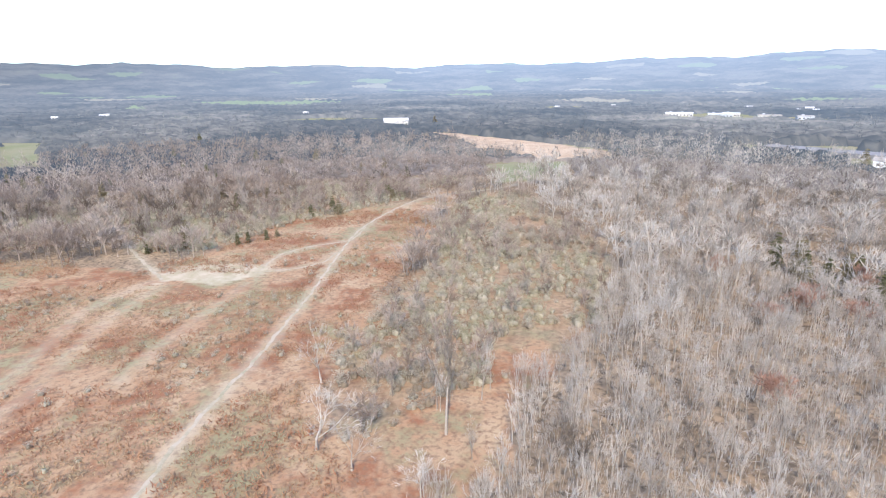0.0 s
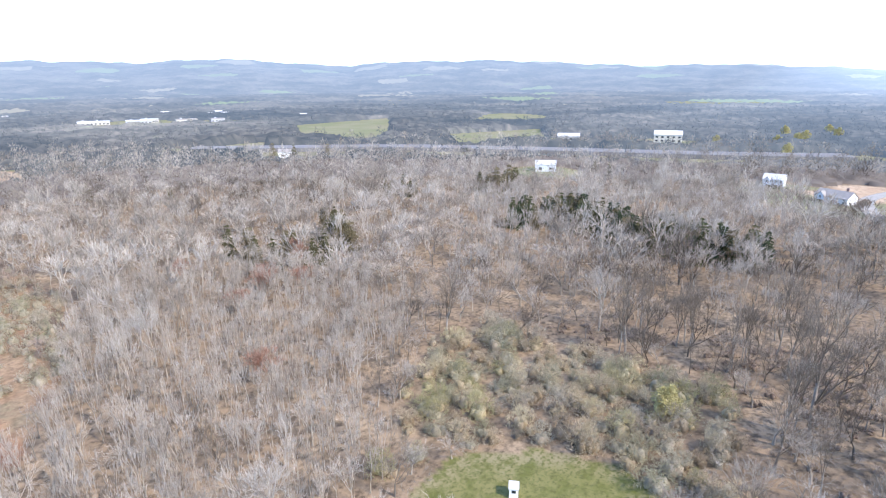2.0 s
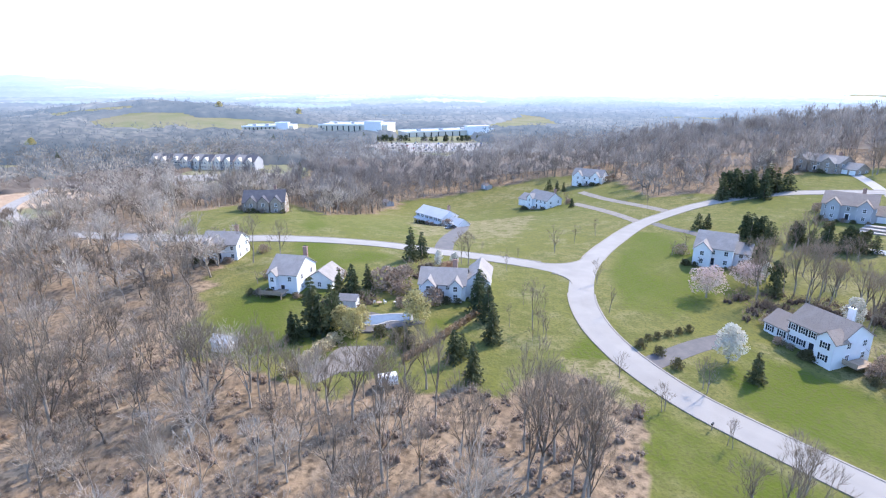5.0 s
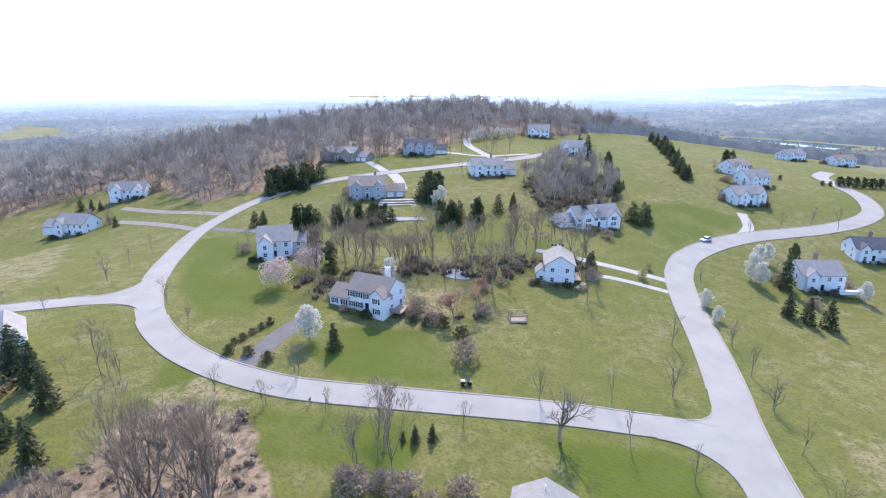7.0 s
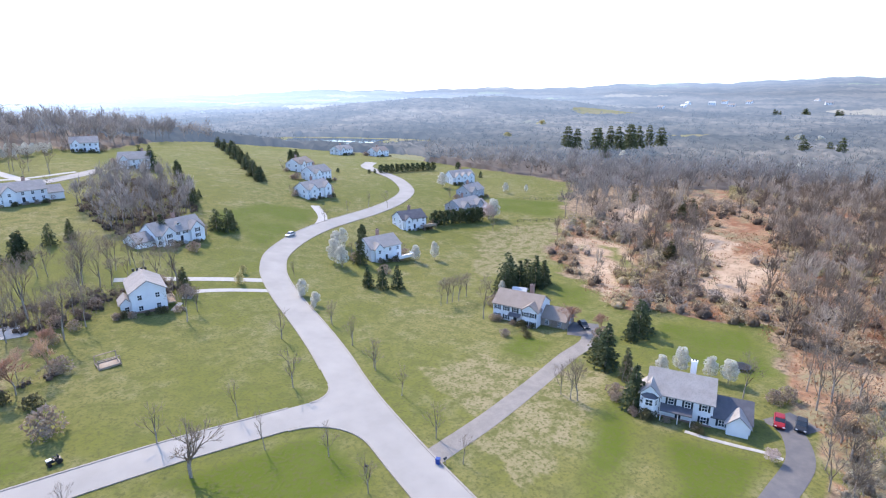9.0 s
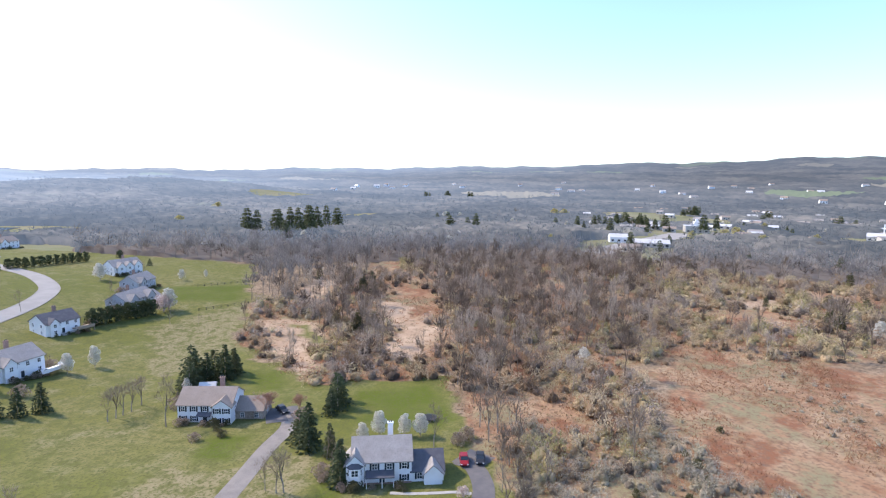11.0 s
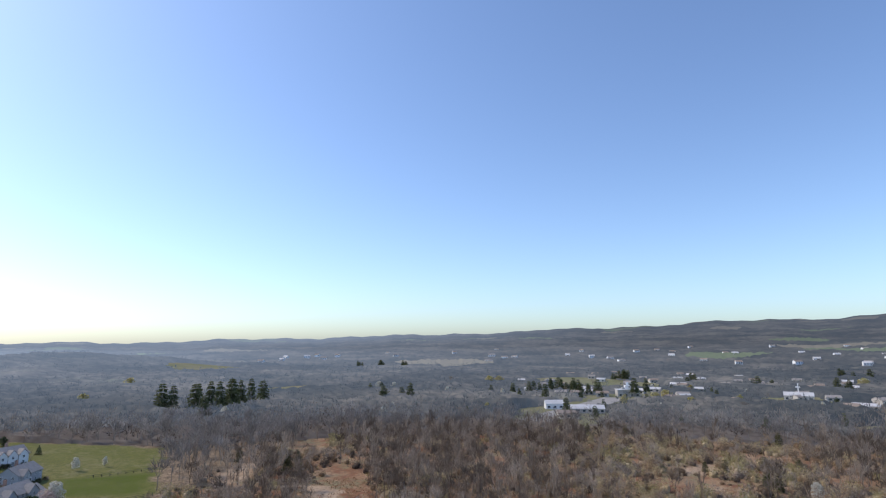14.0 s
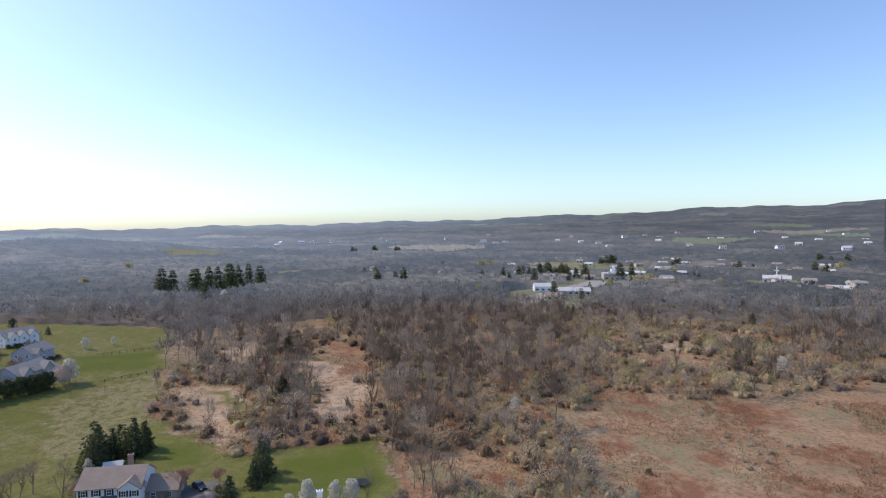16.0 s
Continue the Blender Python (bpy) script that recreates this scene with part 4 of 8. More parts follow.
for z in (1.5, 3.9):
    window(h, -4.6, -1.77, z, 0, False, 1.35)
    window(h, -5.82, -1.28, z, -56, False, 0.6)
    window(h, -3.38, -1.28, z, 56, False, 0.6)
part("porch_roof", Shape().prism([(-0.05, 3.05), (-1.9, 2.6), (-1.9, 2.8), (-0.05, 3.5)], -2.6, 3.0), M_ROOF_D, h, "dark metal porch roof")
for k in (-2.4, 0.6, 2.8):
    part("porch_post", Shape().tube((k, -1.75, -0.3), (k, -1.75, 2.65), 0.09, 0.08, 8), M_TRIM, h)
block(h, 9.6, 4.0, 6.4, 7.5, 3.0, 5.6, "x", M_WHITE, M_ROOF_D, True, "fr", 2, floors=1)
block(h, 10.6, 0.3, 3.6, 3, 3.0, 4.9, "y", M_WHITE, M_ROOF_G, False, "", 1, floors=1)
part("foundation", Shape().box(-2.85, 6.4, -0.14, 0.0, -1.2, 0.55), M_BRICK, h, "brick foot of the front wall")
chimney(h, 2.4, 8.6, 9.6, M_WHITE)
part("deck", Shape().box(-2, 4, 9, 12.5, 0.3, 0.55), M_WOOD, h, "low timber deck")

# white house with black shutters and a brown roof
h = house(-101.5, -93.5, 110, "white colonial house with black shutters and brown shingle roof", 9)
block(h, 0, 4.5, 13.4, 9, 5.7, 8.8, "x", M_WHITE, M_ROOF_B, True, "flr", 5, "door")
block(h, 4.6, 0.2, 4.4, 3, 5.7, 7.5, "y", M_WHITE, M_ROOF_B, True, "f", 2)
part("porch_roof", Shape().prism([(-0.05, 2.9), (-1.4, 2.55), (-1.4, 2.75), (-0.05, 3.4)], -1.7, 1.7), M_ROOF_D, h, "dark porch roof")
block(h, 10.2, 6.0, 7.0, 7.5, 3.0, 5.4, "x", M_STONE, M_ROOF_B, False, "fr", 2, floors=1)
chimney(h, 1.5, 8.4, 9.7)

# house above the loop road, brown roofed, with a wing
h = house(24, -116.3, 157, "white two-storey house with brown hipped roof and side wing", 9, 0.2)
block(h, 0, 4.2, 11.0, 8.4, 5.8, 8.8, "x", M_WHITE, M_ROOF_B, True, "flr", 5, "door")
block(h, 3.8, -0.4, 3.6, 3, 5.8, 7.6, "y", M_WHITE, M_ROOF_B, True, "f", 1)
block(h, -8.0, 3.4, 5.6, 7.0, 3.1, 5.4, "x", M_WHITE, M_ROOF_B, True, "fl", 2, floors=1)
chimney(h, 1.0, 8.0, 9.7, M_WHITE)
part("deck", Shape().box(5.6, 8.5, 1, 6, 0.5, 0.8).box(5.6, 8.5, 0.9, 1.0, 0.8, 1.7), M_WOOD, h, "raised timber deck")

# white house seen from its gable end
h = house(-23.6, -141.2, 175, "white house with plain gable end and grey roof", 12, -0.2)
block(h, 0, 6.0, 8.0, 12, 6.4, 9.2, "y", M_WHITE, M_ROOF_G, False, "flr", 2)
block(h, -5.0, 3.5, 2.6, 5, 3.4, 4.8, "y", M_WHITE, M_ROOF_G, False, "f", 1, floors=1)
part("foundation", Shape().box(-4.0, 4.0, -0.14, 0.0, -1.2, 0.7), M_BRICK, h, "brick foot of the gable wall")
part("deck", Shape().box(4, 6.2, 2, 9, 0.6, 0.9).box(6.1, 6.2, 2, 9, 0.9, 1.8), M_WOOD, h, "timber side deck")
for k in range(4):
    part("solar_pipe", Shape().box(-2 + k, -1.5 + k, 11.2, 11.5, 8.6, 9.4), M_DARK, h)

# grey-roofed house among the cherry trees
h = house(57.5, -150.5, -166, "white gabled house with grey roof among flowering trees", 11)
block(h, 0, 5.5, 10.0, 11, 5.9, 9.6, "x", M_WHITE, M_ROOF_G, False, "flr", 3, "door")
block(h, -2.6, 0.3, 4.6, 4, 5.4, 7.8, "y", M_WHITE, M_ROOF_G, False, "f", 1)
block(h, 6.8, 6.6, 4.6, 8, 4.6, 7.0, "x", M_WHITE, M_ROOF_G, False, "fr", 1)


def plain_house(x, y, turn, L, D, wall, roof, label, eave=5.7, ridge=8.9, kind="x", shutters=False, wing=0, gables=1, chim=True, lift=0.0, front=True):
    h = house(x, y, turn, label, D, lift)
    block(h, 0, D / 2, L, D, eave, ridge, kind, wall, roof, shutters, "flr", 0, "door" if front else "")
    for g in range(gables):
        gx = (-0.28, 0.3, 0.0)[g % 3] * L
        block(h, gx, 0.4, L * 0.26, 3.2, eave, min(ridge - 0.5, eave + L * 0.15), "y", wall, roof, shutters, "f", 1)
    if wing:
        s = 1 if wing > 0 else -1
        block(h, s * (L / 2 + abs(wing) / 2 - 0.1), D / 2 + 0.6, abs(wing), D * 0.8, 3.1, 5.7, "x", wall, roof, False, "fr" if s > 0 else "fl", 2, "garage", floors=1)
    if chim:
        chimney(h, L * 0.2, D - 0.6, ridge + 0.8)
    return h


plain_house(166, -252, -167, 17, 9, M_WHITE, M_ROOF_G, "large white house with a steep grey roof", 5.8, 9.3, gables=2)
plain_house(161, -204, 172, 14, 10, M_WHITE, M_ROOF_G, "white gabled house with a grey roof on a lawn", 5.5, 9.0, gables=1, wing=-8)
h = plain_house(172, -146, 178, 18, 9, M_WHITE, M_ROOF_W, "long white porch house with a pale roof", 5.4, 8.2, shutters=True, wing=8, gables=0)
part("porch_roof", Shape().prism([(-0.05, 3.2), (-2.2, 2.7), (-2.2, 2.9), (-0.05, 3.6)], -8.6, 8.6), M_ROOF_W, h, "pale porch roof")
for k in range(7):
    part("porch_post", Shape().tube((-8.1 + k * 2.7, -2.0, -0.5), (-8.1 + k * 2.7, -2.0, 2.75), 0.1, 0.09, 8), M_TRIM, h)
plain_house(42, -214, -172, 15, 11, M_GREYWALL, M_ROOF_B, "large grey house with a brown roof and terrace walls", 6.0, 9.6, wing=8, gables=2)
plain_house(72, -288, 158, 22, 10, M_STONE, M_ROOF_G, "stone-fronted house under a grey roof by the woods", 5.2, 8.2, wing=7, gables=2)
plain_house(29, -297, -178, 18, 10, M_GREYWALL, M_ROOF_D, "grey house with three tall gables and a dark roof", 5.6, 9.2, gables=3, wing=6)
plain_house(-7, -253, -169, 16, 10, M_WHITE, M_ROOF_G, "white house with a grey roof on the slope", 5.4, 8.6, gables=1, wing=6)
plain_house(-55, -309, 160, 15, 10, M_WHITE, M_ROOF_G, "white house with a tall gable near the hilltop", 5.8, 9.4, gables=1)
plain_house(-42, -366, 172, 14, 10, M_WHITE, M_ROOF_G, "pale house among trees on the hilltop", 5.8, 9.2)
h = plain_house(-45, -193, -161, 18, 10, M_WHITE, M_ROOF_G, "long white house with several dormer gables and grey roof", 4.6, 8.4, gables=2, shutters=True, wing=-6)
dormer(h, 0.5, 2.0, 5.4, M_ROOF_G, M_WHITE)
plain_house(-121, -242, -164, 16, 10, M_WHITE, M_ROOF_G, "white house with a grey gabled roof and steps", 5.6, 9.0, gables=2)
plain_house(-140, -275, -160, 14, 10, M_WHITE, M_ROOF_G, "white house with a grey roof beside its neighbour", 5.7, 9.3)
plain_house(-144, -303, -150, 14, 10, M_WHITE, M_ROOF_B, "pale house with brown roof at the end of the row", 5.7, 9.0)
h = plain_house(-104, -159, 179, 13, 11, M_WHITE, M_ROOF_G, "white house with broad gable and rear deck", 6.0, 9.3, gables=1)
part("deck", Shape().box(3.5, 10.5, -3.5, 0, 0.4, 0.7).box(3.5, 10.5, -3.5, -3.4, 0.7, 1.6).box(10.4, 10.5, -3.5, 0, 0.7, 1.6), M_TRIM, h, "white railed deck")
h = plain_house(-138, -188, 173, 12, 10, M_WHITE, M_ROOF_D, "white house with a dark roof and timber deck", 5.4, 8.6, gables=1)
part("deck", Shape().box(3, 9, -4, 0, 1.2, 1.5).box(3, 9, -4, -3.9, 1.5, 2.4).box(3, 3.2, -4, -3.8, -0.6, 1.2).box(8.8, 9, -4, -3.8, -0.6, 1.2), M_WOOD, h, "timber deck on posts")
plain_house(-177, -194, -171, 18, 10, M_GREYWALL, M_ROOF_G, "grey house behind a dark evergreen hedge", 5.2, 8.6, gables=2, wing=6)
plain_house(-200, -215, -165, 15, 9, M_GREYWALL, M_ROOF_G, "grey house with a plain grey roof", 5.2, 8.6)
plain_house(-218, -246, 172, 16, 10, M_WHITE, M_ROOF_G, "white house with many gables and grey roof", 5.6, 9.2, gables=3)
plain_house(-226, -400, -159, 18, 10, M_WHITE, M_ROOF_G, "far white house near the pond", 5.5, 8.8)
plain_house(-253, -388, -167, 16, 10, M_WHITE, M_ROOF_B, "far pale house beside the pond road", 5.5, 8.8)
h = plain_house(91.5, -81.5, -140, 11.5, 9, M_WHITE, M_ROOF_G, "white house with grey roof above a pool garden", 4.8, 7.8, gables=2)
block(h, 8.6, 8.0, 5.6, 12, 5.2, 7.8, "y", M_WHITE, M_ROOF_G, False, "fr", 1)
h = plain_house(122.5, -56, -145, 8, 11, M_WHITE, M_ROOF_G, "white two-storey house with grey roof and back deck", 5.9, 9.6, gables=1)
block(h, 8.0, 8.5, 7.0, 8, 3.2, 5.8, "y", M_WHITE, M_ROOF_G, False, "fr", 1, floors=1)
part("deck", Shape().box(-4.5, 1.5, -4, 0, 0.9, 1.2).box(-4.5, 1.5, -4, -3.9, 1.2, 2.1).box(-4.5, -4.3, -4, -3.8, -1, 1.2).box(1.3, 1.5, -4, -3.8, -1, 1.2), M_WOOD, h, "timber back deck on posts")
plain_house(159, -54, -137, 11, 9, M_WHITE, M_ROOF_G, "white house half hidden at the wood's edge", 5.7, 8.8)
plain_house(210, -91, -126, 17, 10, M_STONE, M_ROOF_D, "large stone house with steep dark gables", 5.6, 10.0, gables=3)
plain_house(363, 26, -94, 11, 9, M_WHITE, M_ROOF_W, "white house beyond the woods beside bare soil", 5.6, 8.4)
plain_house(328, -2, -118, 16, 9, M_WHITE, M_ROOF_G, "white house with grey roof by the gravel lane", 4.2, 7.4)
h = house(-8.4, -51.5, 170, "small building with pale grey gabled roof below the road", 10)
block(h, 0, 5, 8.2, 10, 3.4, 5.8, "y", M_CREAM, M_ROOF_G, False, "flr", 2, "door", floors=1)
part("vent", Shape().tube((0, 8, 5.6), (0, 8, 6.5), 0.12, 0.1), M_TRIM, h)


# ---- trees ----
def feathers(seed, n, length, width, shape, up=0.5):
    """n slim twig sprays, each one long triangle pointing outwards and up, in a crown."""
    rng = np.random.RandomState(seed)
    P = [shape(rng) for _ in range(n)]
    p, o = np.array([q[0] for q in P]), np.array([q[1] for q in P])
    d = o * 0.6 + rng.normal(0, 0.45, (n, 3)) + np.array([0, 0, up])
    d = d / np.linalg.norm(d, axis=1)[:, None]
    u = np.cross(d, rng.normal(0, 1, (n, 3)))
    u = u / np.linalg.norm(u, axis=1)[:, None]
    s = (length * rng.uniform(0.6, 1.3, n))[:, None]
    V = np.stack([p + u * width / 2, p - u * width / 2, p + d * s], 1).reshape(-1, 3)
    return V, np.arange(3 * n).reshape(-1, 3)


def core(seed, radius, z0, z1, sides=6):
    """The dense uneven heart of a bush or crown: a jagged dome."""
    rng = np.random.RandomState(seed)
    V = []
    for h, r in ((z0, 0.75), (z0 + (z1 - z0) * 0.45, 1.0), (z0 + (z1 - z0) * 0.82, 0.65)):
        for k in range(sides):
            a = 6.2832 * (k + rng.uniform(-0.3, 0.3)) / sides
            q = radius * r * rng.uniform(0.6, 1.15)
            V.append((q * math.cos(a), q * math.sin(a), h + rng.uniform(-0.12, 0.12) * (z1 - z0)))
    V.append((0, 0, z1))
    F = []
    for ring in range(2):
        for k in range(sides):
            a, b = ring * sides + k, ring * sides + (k + 1) % sides
            F += [(a, b, b + sides), (a, b + sides, a + sides)]
    F += [(2 * sides + k, 2 * sides + (k + 1) % sides, 3 * sides) for k in range(sides)]
    return np.array(V), np.array(F)


def clump(seed, n, size, shape, flat=0.5, core=0.35):
    """n small leaf or needle tufts, each one triangle, in a crown given by shape(rng) -> place and outward direction."""
    rng = np.random.RandomState(seed)
    V, F = [], []
    for _ in range(n):
        p, out = shape(rng)
        d = out * (1 - flat) + rng.normal(0, flat, 3)
        d = d / (np.linalg.norm(d) + 1e-9)
        u = np.cross(d, rng.normal(0, 1, 3))
        u = u / (np.linalg.norm(u) + 1e-9)
        s = size * rng.uniform(0.6, 1.5)
        k = len(V)
        V.extend([p + u * s * 0.5, p - u * s * 0.5, p + d * s])
        F.append((k, k + 1, k + 2))
    return np.array(V), np.array(F)


def ball_crown(height, radius, low=0.2, lumps=7, seed=0, sharp=1.0):
    """An uneven ovoid crown made of several overlapping clumps."""
    r2 = np.random.RandomState(seed + 77)
    cs = []
    for k in range(lumps):
        u = (k + 0.5) / lumps
        a = k * 2.4
        wide = radius * math.sin(math.pi * min(0.95, 0.15 + 0.8 * u)) ** sharp
        cs.append((np.array([math.cos(a) * wide * 0.55, math.sin(a) * wide * 0.55, height * (low + (0.92 - low) * u)]), radius * r2.uniform(0.42, 0.62) * (1.15 - 0.5 * u)))

    def shape(rng):
        c, r = cs[rng.randint(len(cs))]
        d = rng.normal(0, 1, 3)
        d = d / np.linalg.norm(d)
        d[2] = d[2] * 0.9 + 0.1
        return c + d * r * rng.uniform(0.35, 1.0) ** 0.4, d
    return shape


def joined(parts):
    V, F, k = [], [], 0
    for v, f in parts:
        V.append(v)
        F.append(f + k)
        k += len(v)
    return np.concatenate(V), np.concatenate(F)


def scatter(name, templates, places, mat, label, category):
    """One object of many plants: places is an array of x, y, height scale, width scale, turn, tone, template."""
    V, F, T, k = [], [], [], 0
    for ti, (tv, tf, *extra) in enumerate(templates):
        P = places[places[:, 6].astype(int) % len(templates) == ti]
        if not len(P):
            continue
        z = land(P[:, 0], P[:, 1]) - 0.1
        c, s = np.cos(P[:, 4])[:, None], np.sin(P[:, 4])[:, None]
        X = (tv[None, :, 0] * c - tv[None, :, 1] * s) * P[:, 3][:, None] + P[:, 0][:, None]
        Y = (tv[None, :, 0] * s + tv[None, :, 1] * c) * P[:, 3][:, None] + P[:, 1][:, None]
        Z = tv[None, :, 2] * P[:, 2][:, None] + z[:, None]
        V.append(np.stack([X, Y, Z], -1).reshape(-1, 3))
        F.append((tf[None] + (np.arange(len(P)) * len(tv))[:, None, None]).reshape(-1, 3) + k)
        T.append((P[:, 5][:, None] + (extra[0][None, :] if extra else np.zeros((1, len(tv))))).ravel())
        k += len(P) * len(tv)
    ob = new(name, fast_mesh(name, np.concatenate(V), np.concatenate(F), [mat], np.concatenate(T)))
    return tagged(ob, label, category, kind="stuff")


def sow(seed, x1, x2, y1, y2, gap, keep):
    """Places on a jittered grid where keep(x, y, random) holds, with random scale, turn, tone and template."""
    rng = np.random.RandomState(seed)
    X, Y = np.meshgrid(np.arange(x1, x2, gap), np.arange(y1, y2, gap))
    X = X.ravel() + rng.uniform(-0.55, 0.55, X.size) * gap
    Y = Y.ravel() + rng.uniform(-0.55, 0.55, Y.size) * gap
    ok = keep(X, Y, rng.uniform(0, 1, X.size))
    X, Y = X[ok], Y[ok]
    n = len(X)
    return np.stack([X, Y, rng.uniform(0.75, 1.2, n), rng.uniform(0.8, 1.2, n), rng.uniform(0, 6.28, n), rng.uniform(0, 1, n), rng.randint(0, 1000, n)], 1)


def open_ground(x, y, margin=0.0):
    """Where no woods stand: lawns, clearing, meadow, fields, soil, roads."""
    o = inside(x, y, LAWN) | inside(x, y, CLEARING) | edge(x, y, MEADOW, 10, 9)
    for p in FIELDS + SAND:
        o |= inside(x, y, p)
    for px, py, pr in PLOTS:
        o |= np.hypot(x - px, y - py) < pr
    o |= near_line(x, y, HIGHWAY) < 36
    o |= near_line(x, y, ROAD_3) < 6
    o |= near_line(x, y, POND) < 72
    for p in TRACKS:
        o |= near_line(x, y, p) < 3
    return o


def bearing(x, y):
    return np.degrees(np.arctan2(x, y)) % 360


def in_scrub(x, y):
    return edge(x, y, SCRUB_N, 18, 21) | edge(x, y, SCRUB_NW, 18, 27) | edge(x, y, SCRUB_E, 5, 23) | inside(x, y, SCRUB_W)


def distance(x, y):
    return np.hypot(x, y)


def fork_tree(seed, height, spread, kids=(4, 3, 3, 3), twigs=4, twig=0.09, wide=0.05, low=0.3, lean=0.5, stout=0.016, sides=(6, 4, 3)):
    """A bare tree whose trunk forks again and again: (verts, faces, number of trunk faces)."""
    rng = np.random.RandomState(seed)
    V, F = [], []

    def stick(p, q, r1, r2, n):
        d = (q - p) / (np.linalg.norm(q - p) + 1e-9)
        u = np.cross(d, rng.normal(0, 1, 3))
        u = u / (np.linalg.norm(u) + 1e-9)
        k = len(V)
        if n < 3:
            V.extend([p + u * r1, p - u * r1, q - u * r2, q + u * r2][:4 if r2 else 3])
            F.append((k, k + 1, k + 2))
            if r2:
                F.append((k, k + 2, k + 3))
            return
        w = np.cross(d, u)
        for c, r in ((p, r1), (q, r2)):
            V.extend([c + (u * math.cos(6.2832 * i / n) + w * math.sin(6.2832 * i / n)) * r for i in range(n)])
        for i in range(n):
            j = (i + 1) % n
            F.extend([(k + i, k + j, k + n + j), (k + i, k + n + j, k + n + i)])

    def turned(d, angle, about):
        a = np.cross(d, [0.31, 0.52, 0.79])
        a = a / np.linalg.norm(a)
        b = np.cross(d, a)
        e = d * math.cos(angle) + (a * math.cos(about) + b * math.sin(about)) * math.sin(angle)
        e[2] += 0.16
        return e / np.linalg.norm(e)

    def branch(p, d, length, r, level):
        n = sides[level] if level < len(sides) else 2
        if level < 2:
            m = p + d * length * 0.55
            d2 = d + rng.normal(0, 0.13, 3) + np.array([0, 0, 0.1])
            d2 = d2 / np.linalg.norm(d2)
            q = m + d2 * length * 0.45
            stick(p, m, r, r * 0.82, n)
            stick(m, q, r * 0.82, r * 0.62, n)
        else:
            d2, q = d, p + d * length
            stick(p, q, r, r * 0.55, n)
        if level == 0:
            start.append(len(F))
        if level == len(kids):
            for _ in range(twigs):
                c = p + (q - p) * rng.uniform(0.2, 1.0)
                t = turned(d2, rng.uniform(0.1, 0.85), rng.uniform(0, 6.28))
                stick(c, c + t * height * twig * rng.uniform(0.6, 1.3), wide / 2, 0, 1)
            return
        a0 = rng.uniform(0, 6.28)
        for k in range(kids[level]):
            w = 1.0 if k == 0 else rng.uniform(0.55, 1.0)
            ang = (0.12 if k == 0 else lean * rng.uniform(0.7, 1.35)) if level else (0.1 if k == 0 else lean * rng.uniform(0.6, 1.3))
            branch(p + (q - p) * w, turned(d2, ang, a0 + 6.28 * k / kids[level] + rng.uniform(-0.4, 0.4)), length * (0.74 if level else 0.62) * rng.uniform(0.75, 1.15), r * (0.62 if k == 0 else 0.5), level + 1)

    start = []
    tilt = np.array([rng.normal(0, 0.05), rng.normal(0, 0.05), 1.0])
    branch(np.zeros(3), tilt / np.linalg.norm(tilt), 1.0 * height * (low + 0.12), height * stout, 0)
    V = np.array(V)
    reach = np.percentile(np.hypot(V[:, 0], V[:, 1]), 96)
    V[:, :2] *= np.where(V[:, 2:] < height * low * 0.5, 1.0, height * spread / reach)
    V[:, 2] *= height / np.percentile(V[:, 2], 99.5)
    return V, np.array(F), start[0]


def wood_tree(s, height, spread, kids, twigs, twig, wide, low, lean=0.55, sides=(4, 3, 2)):
    V, F, n = fork_tree(s, height, spread, kids, twigs, twig, wide, low, lean, 0.014, sides)
    return V, F, np.where(np.arange(len(V)) <= F[:n].max(), 0.06, 0.0)


wood_templates = [wood_tree(s, 13 + 2 * (s % 3), (0.30, 0.25, 0.36)[s % 3], (4, 3, 3, 2), 8, 0.105, 0.06, (0.3, 0.4, 0.22)[s % 3]) for s in range(7)]
mid_templates = [wood_tree(20 + s, 13 + 2 * (s % 3), (0.33, 0.28, 0.38)[s % 3], (4, 3, 2), 7, 0.15, 0.15, (0.28, 0.36, 0.2)[s % 3], 0.55, (3, 2, 2)) for s in range(6)]
slim_templates = [wood_tree(30 + s, 10, 0.17, (4, 3, 2), 6, 0.14, 0.06, 0.34, 0.42, (3, 2, 2)) for s in range(5)]
small_templates = [wood_tree(40 + s, 9, 0.34, (4, 3, 2), 6, 0.15, 0.11, 0.18, 0.6, (3, 2, 2)) for s in range(5)]
hill_templates = [wood_tree(50 + s, 13, 0.34, (4, 3, 2), 5, 0.17, 0.19, 0.2, 0.55, (3, 2, 2)) for s in range(5)]
far_templates = [feathers(60 + s, 15, 3.2, 0.6, ball_crown(9.5, 3.6, 0.35, 5, s, 0.5), 0.9) for s in range(5)]


def near_woods(x, y, r):
    d, b = distance(x, y), bearing(x, y)
    ok = ~open_ground(x, y) & ~in_scrub(x, y) & (d > 34) & (d < 330) & ~((y < -40) & (x < 100))
    seen = (b < 150) | (b > 296)
    return ok & seen & (r < np.where(edge(x, y, SPARSE, 6, 39), 0.12, np.where(inside(x, y, STAND), 0.45, np.where(edge(x, y, OPEN_FLOOR, 8, 28), 0.85, 1.0) * np.where(d < 200, 0.95, 0.85))))


W = sow(11, -330, 340, -160, 340, 6.2, near_woods)
W[:, 2] *= (0.85 + 0.2 * wave(W[:, 0], W[:, 1], 90, 41)) * np.random.RandomState(8).uniform(0.55, 1.2, len(W))
W[:, 3] *= 1.0 + 0.2 * wave(W[:, 0], W[:, 1], 35, 43)
W[:, 5] = np.clip(0.7 - np.where(W[:, 1] < 5, 0.12, 0.0) + 0.25 * wave(W[:, 0], W[:, 1], 120, 42) + (W[:, 5] - 0.5) * 1.2, 0, 1)
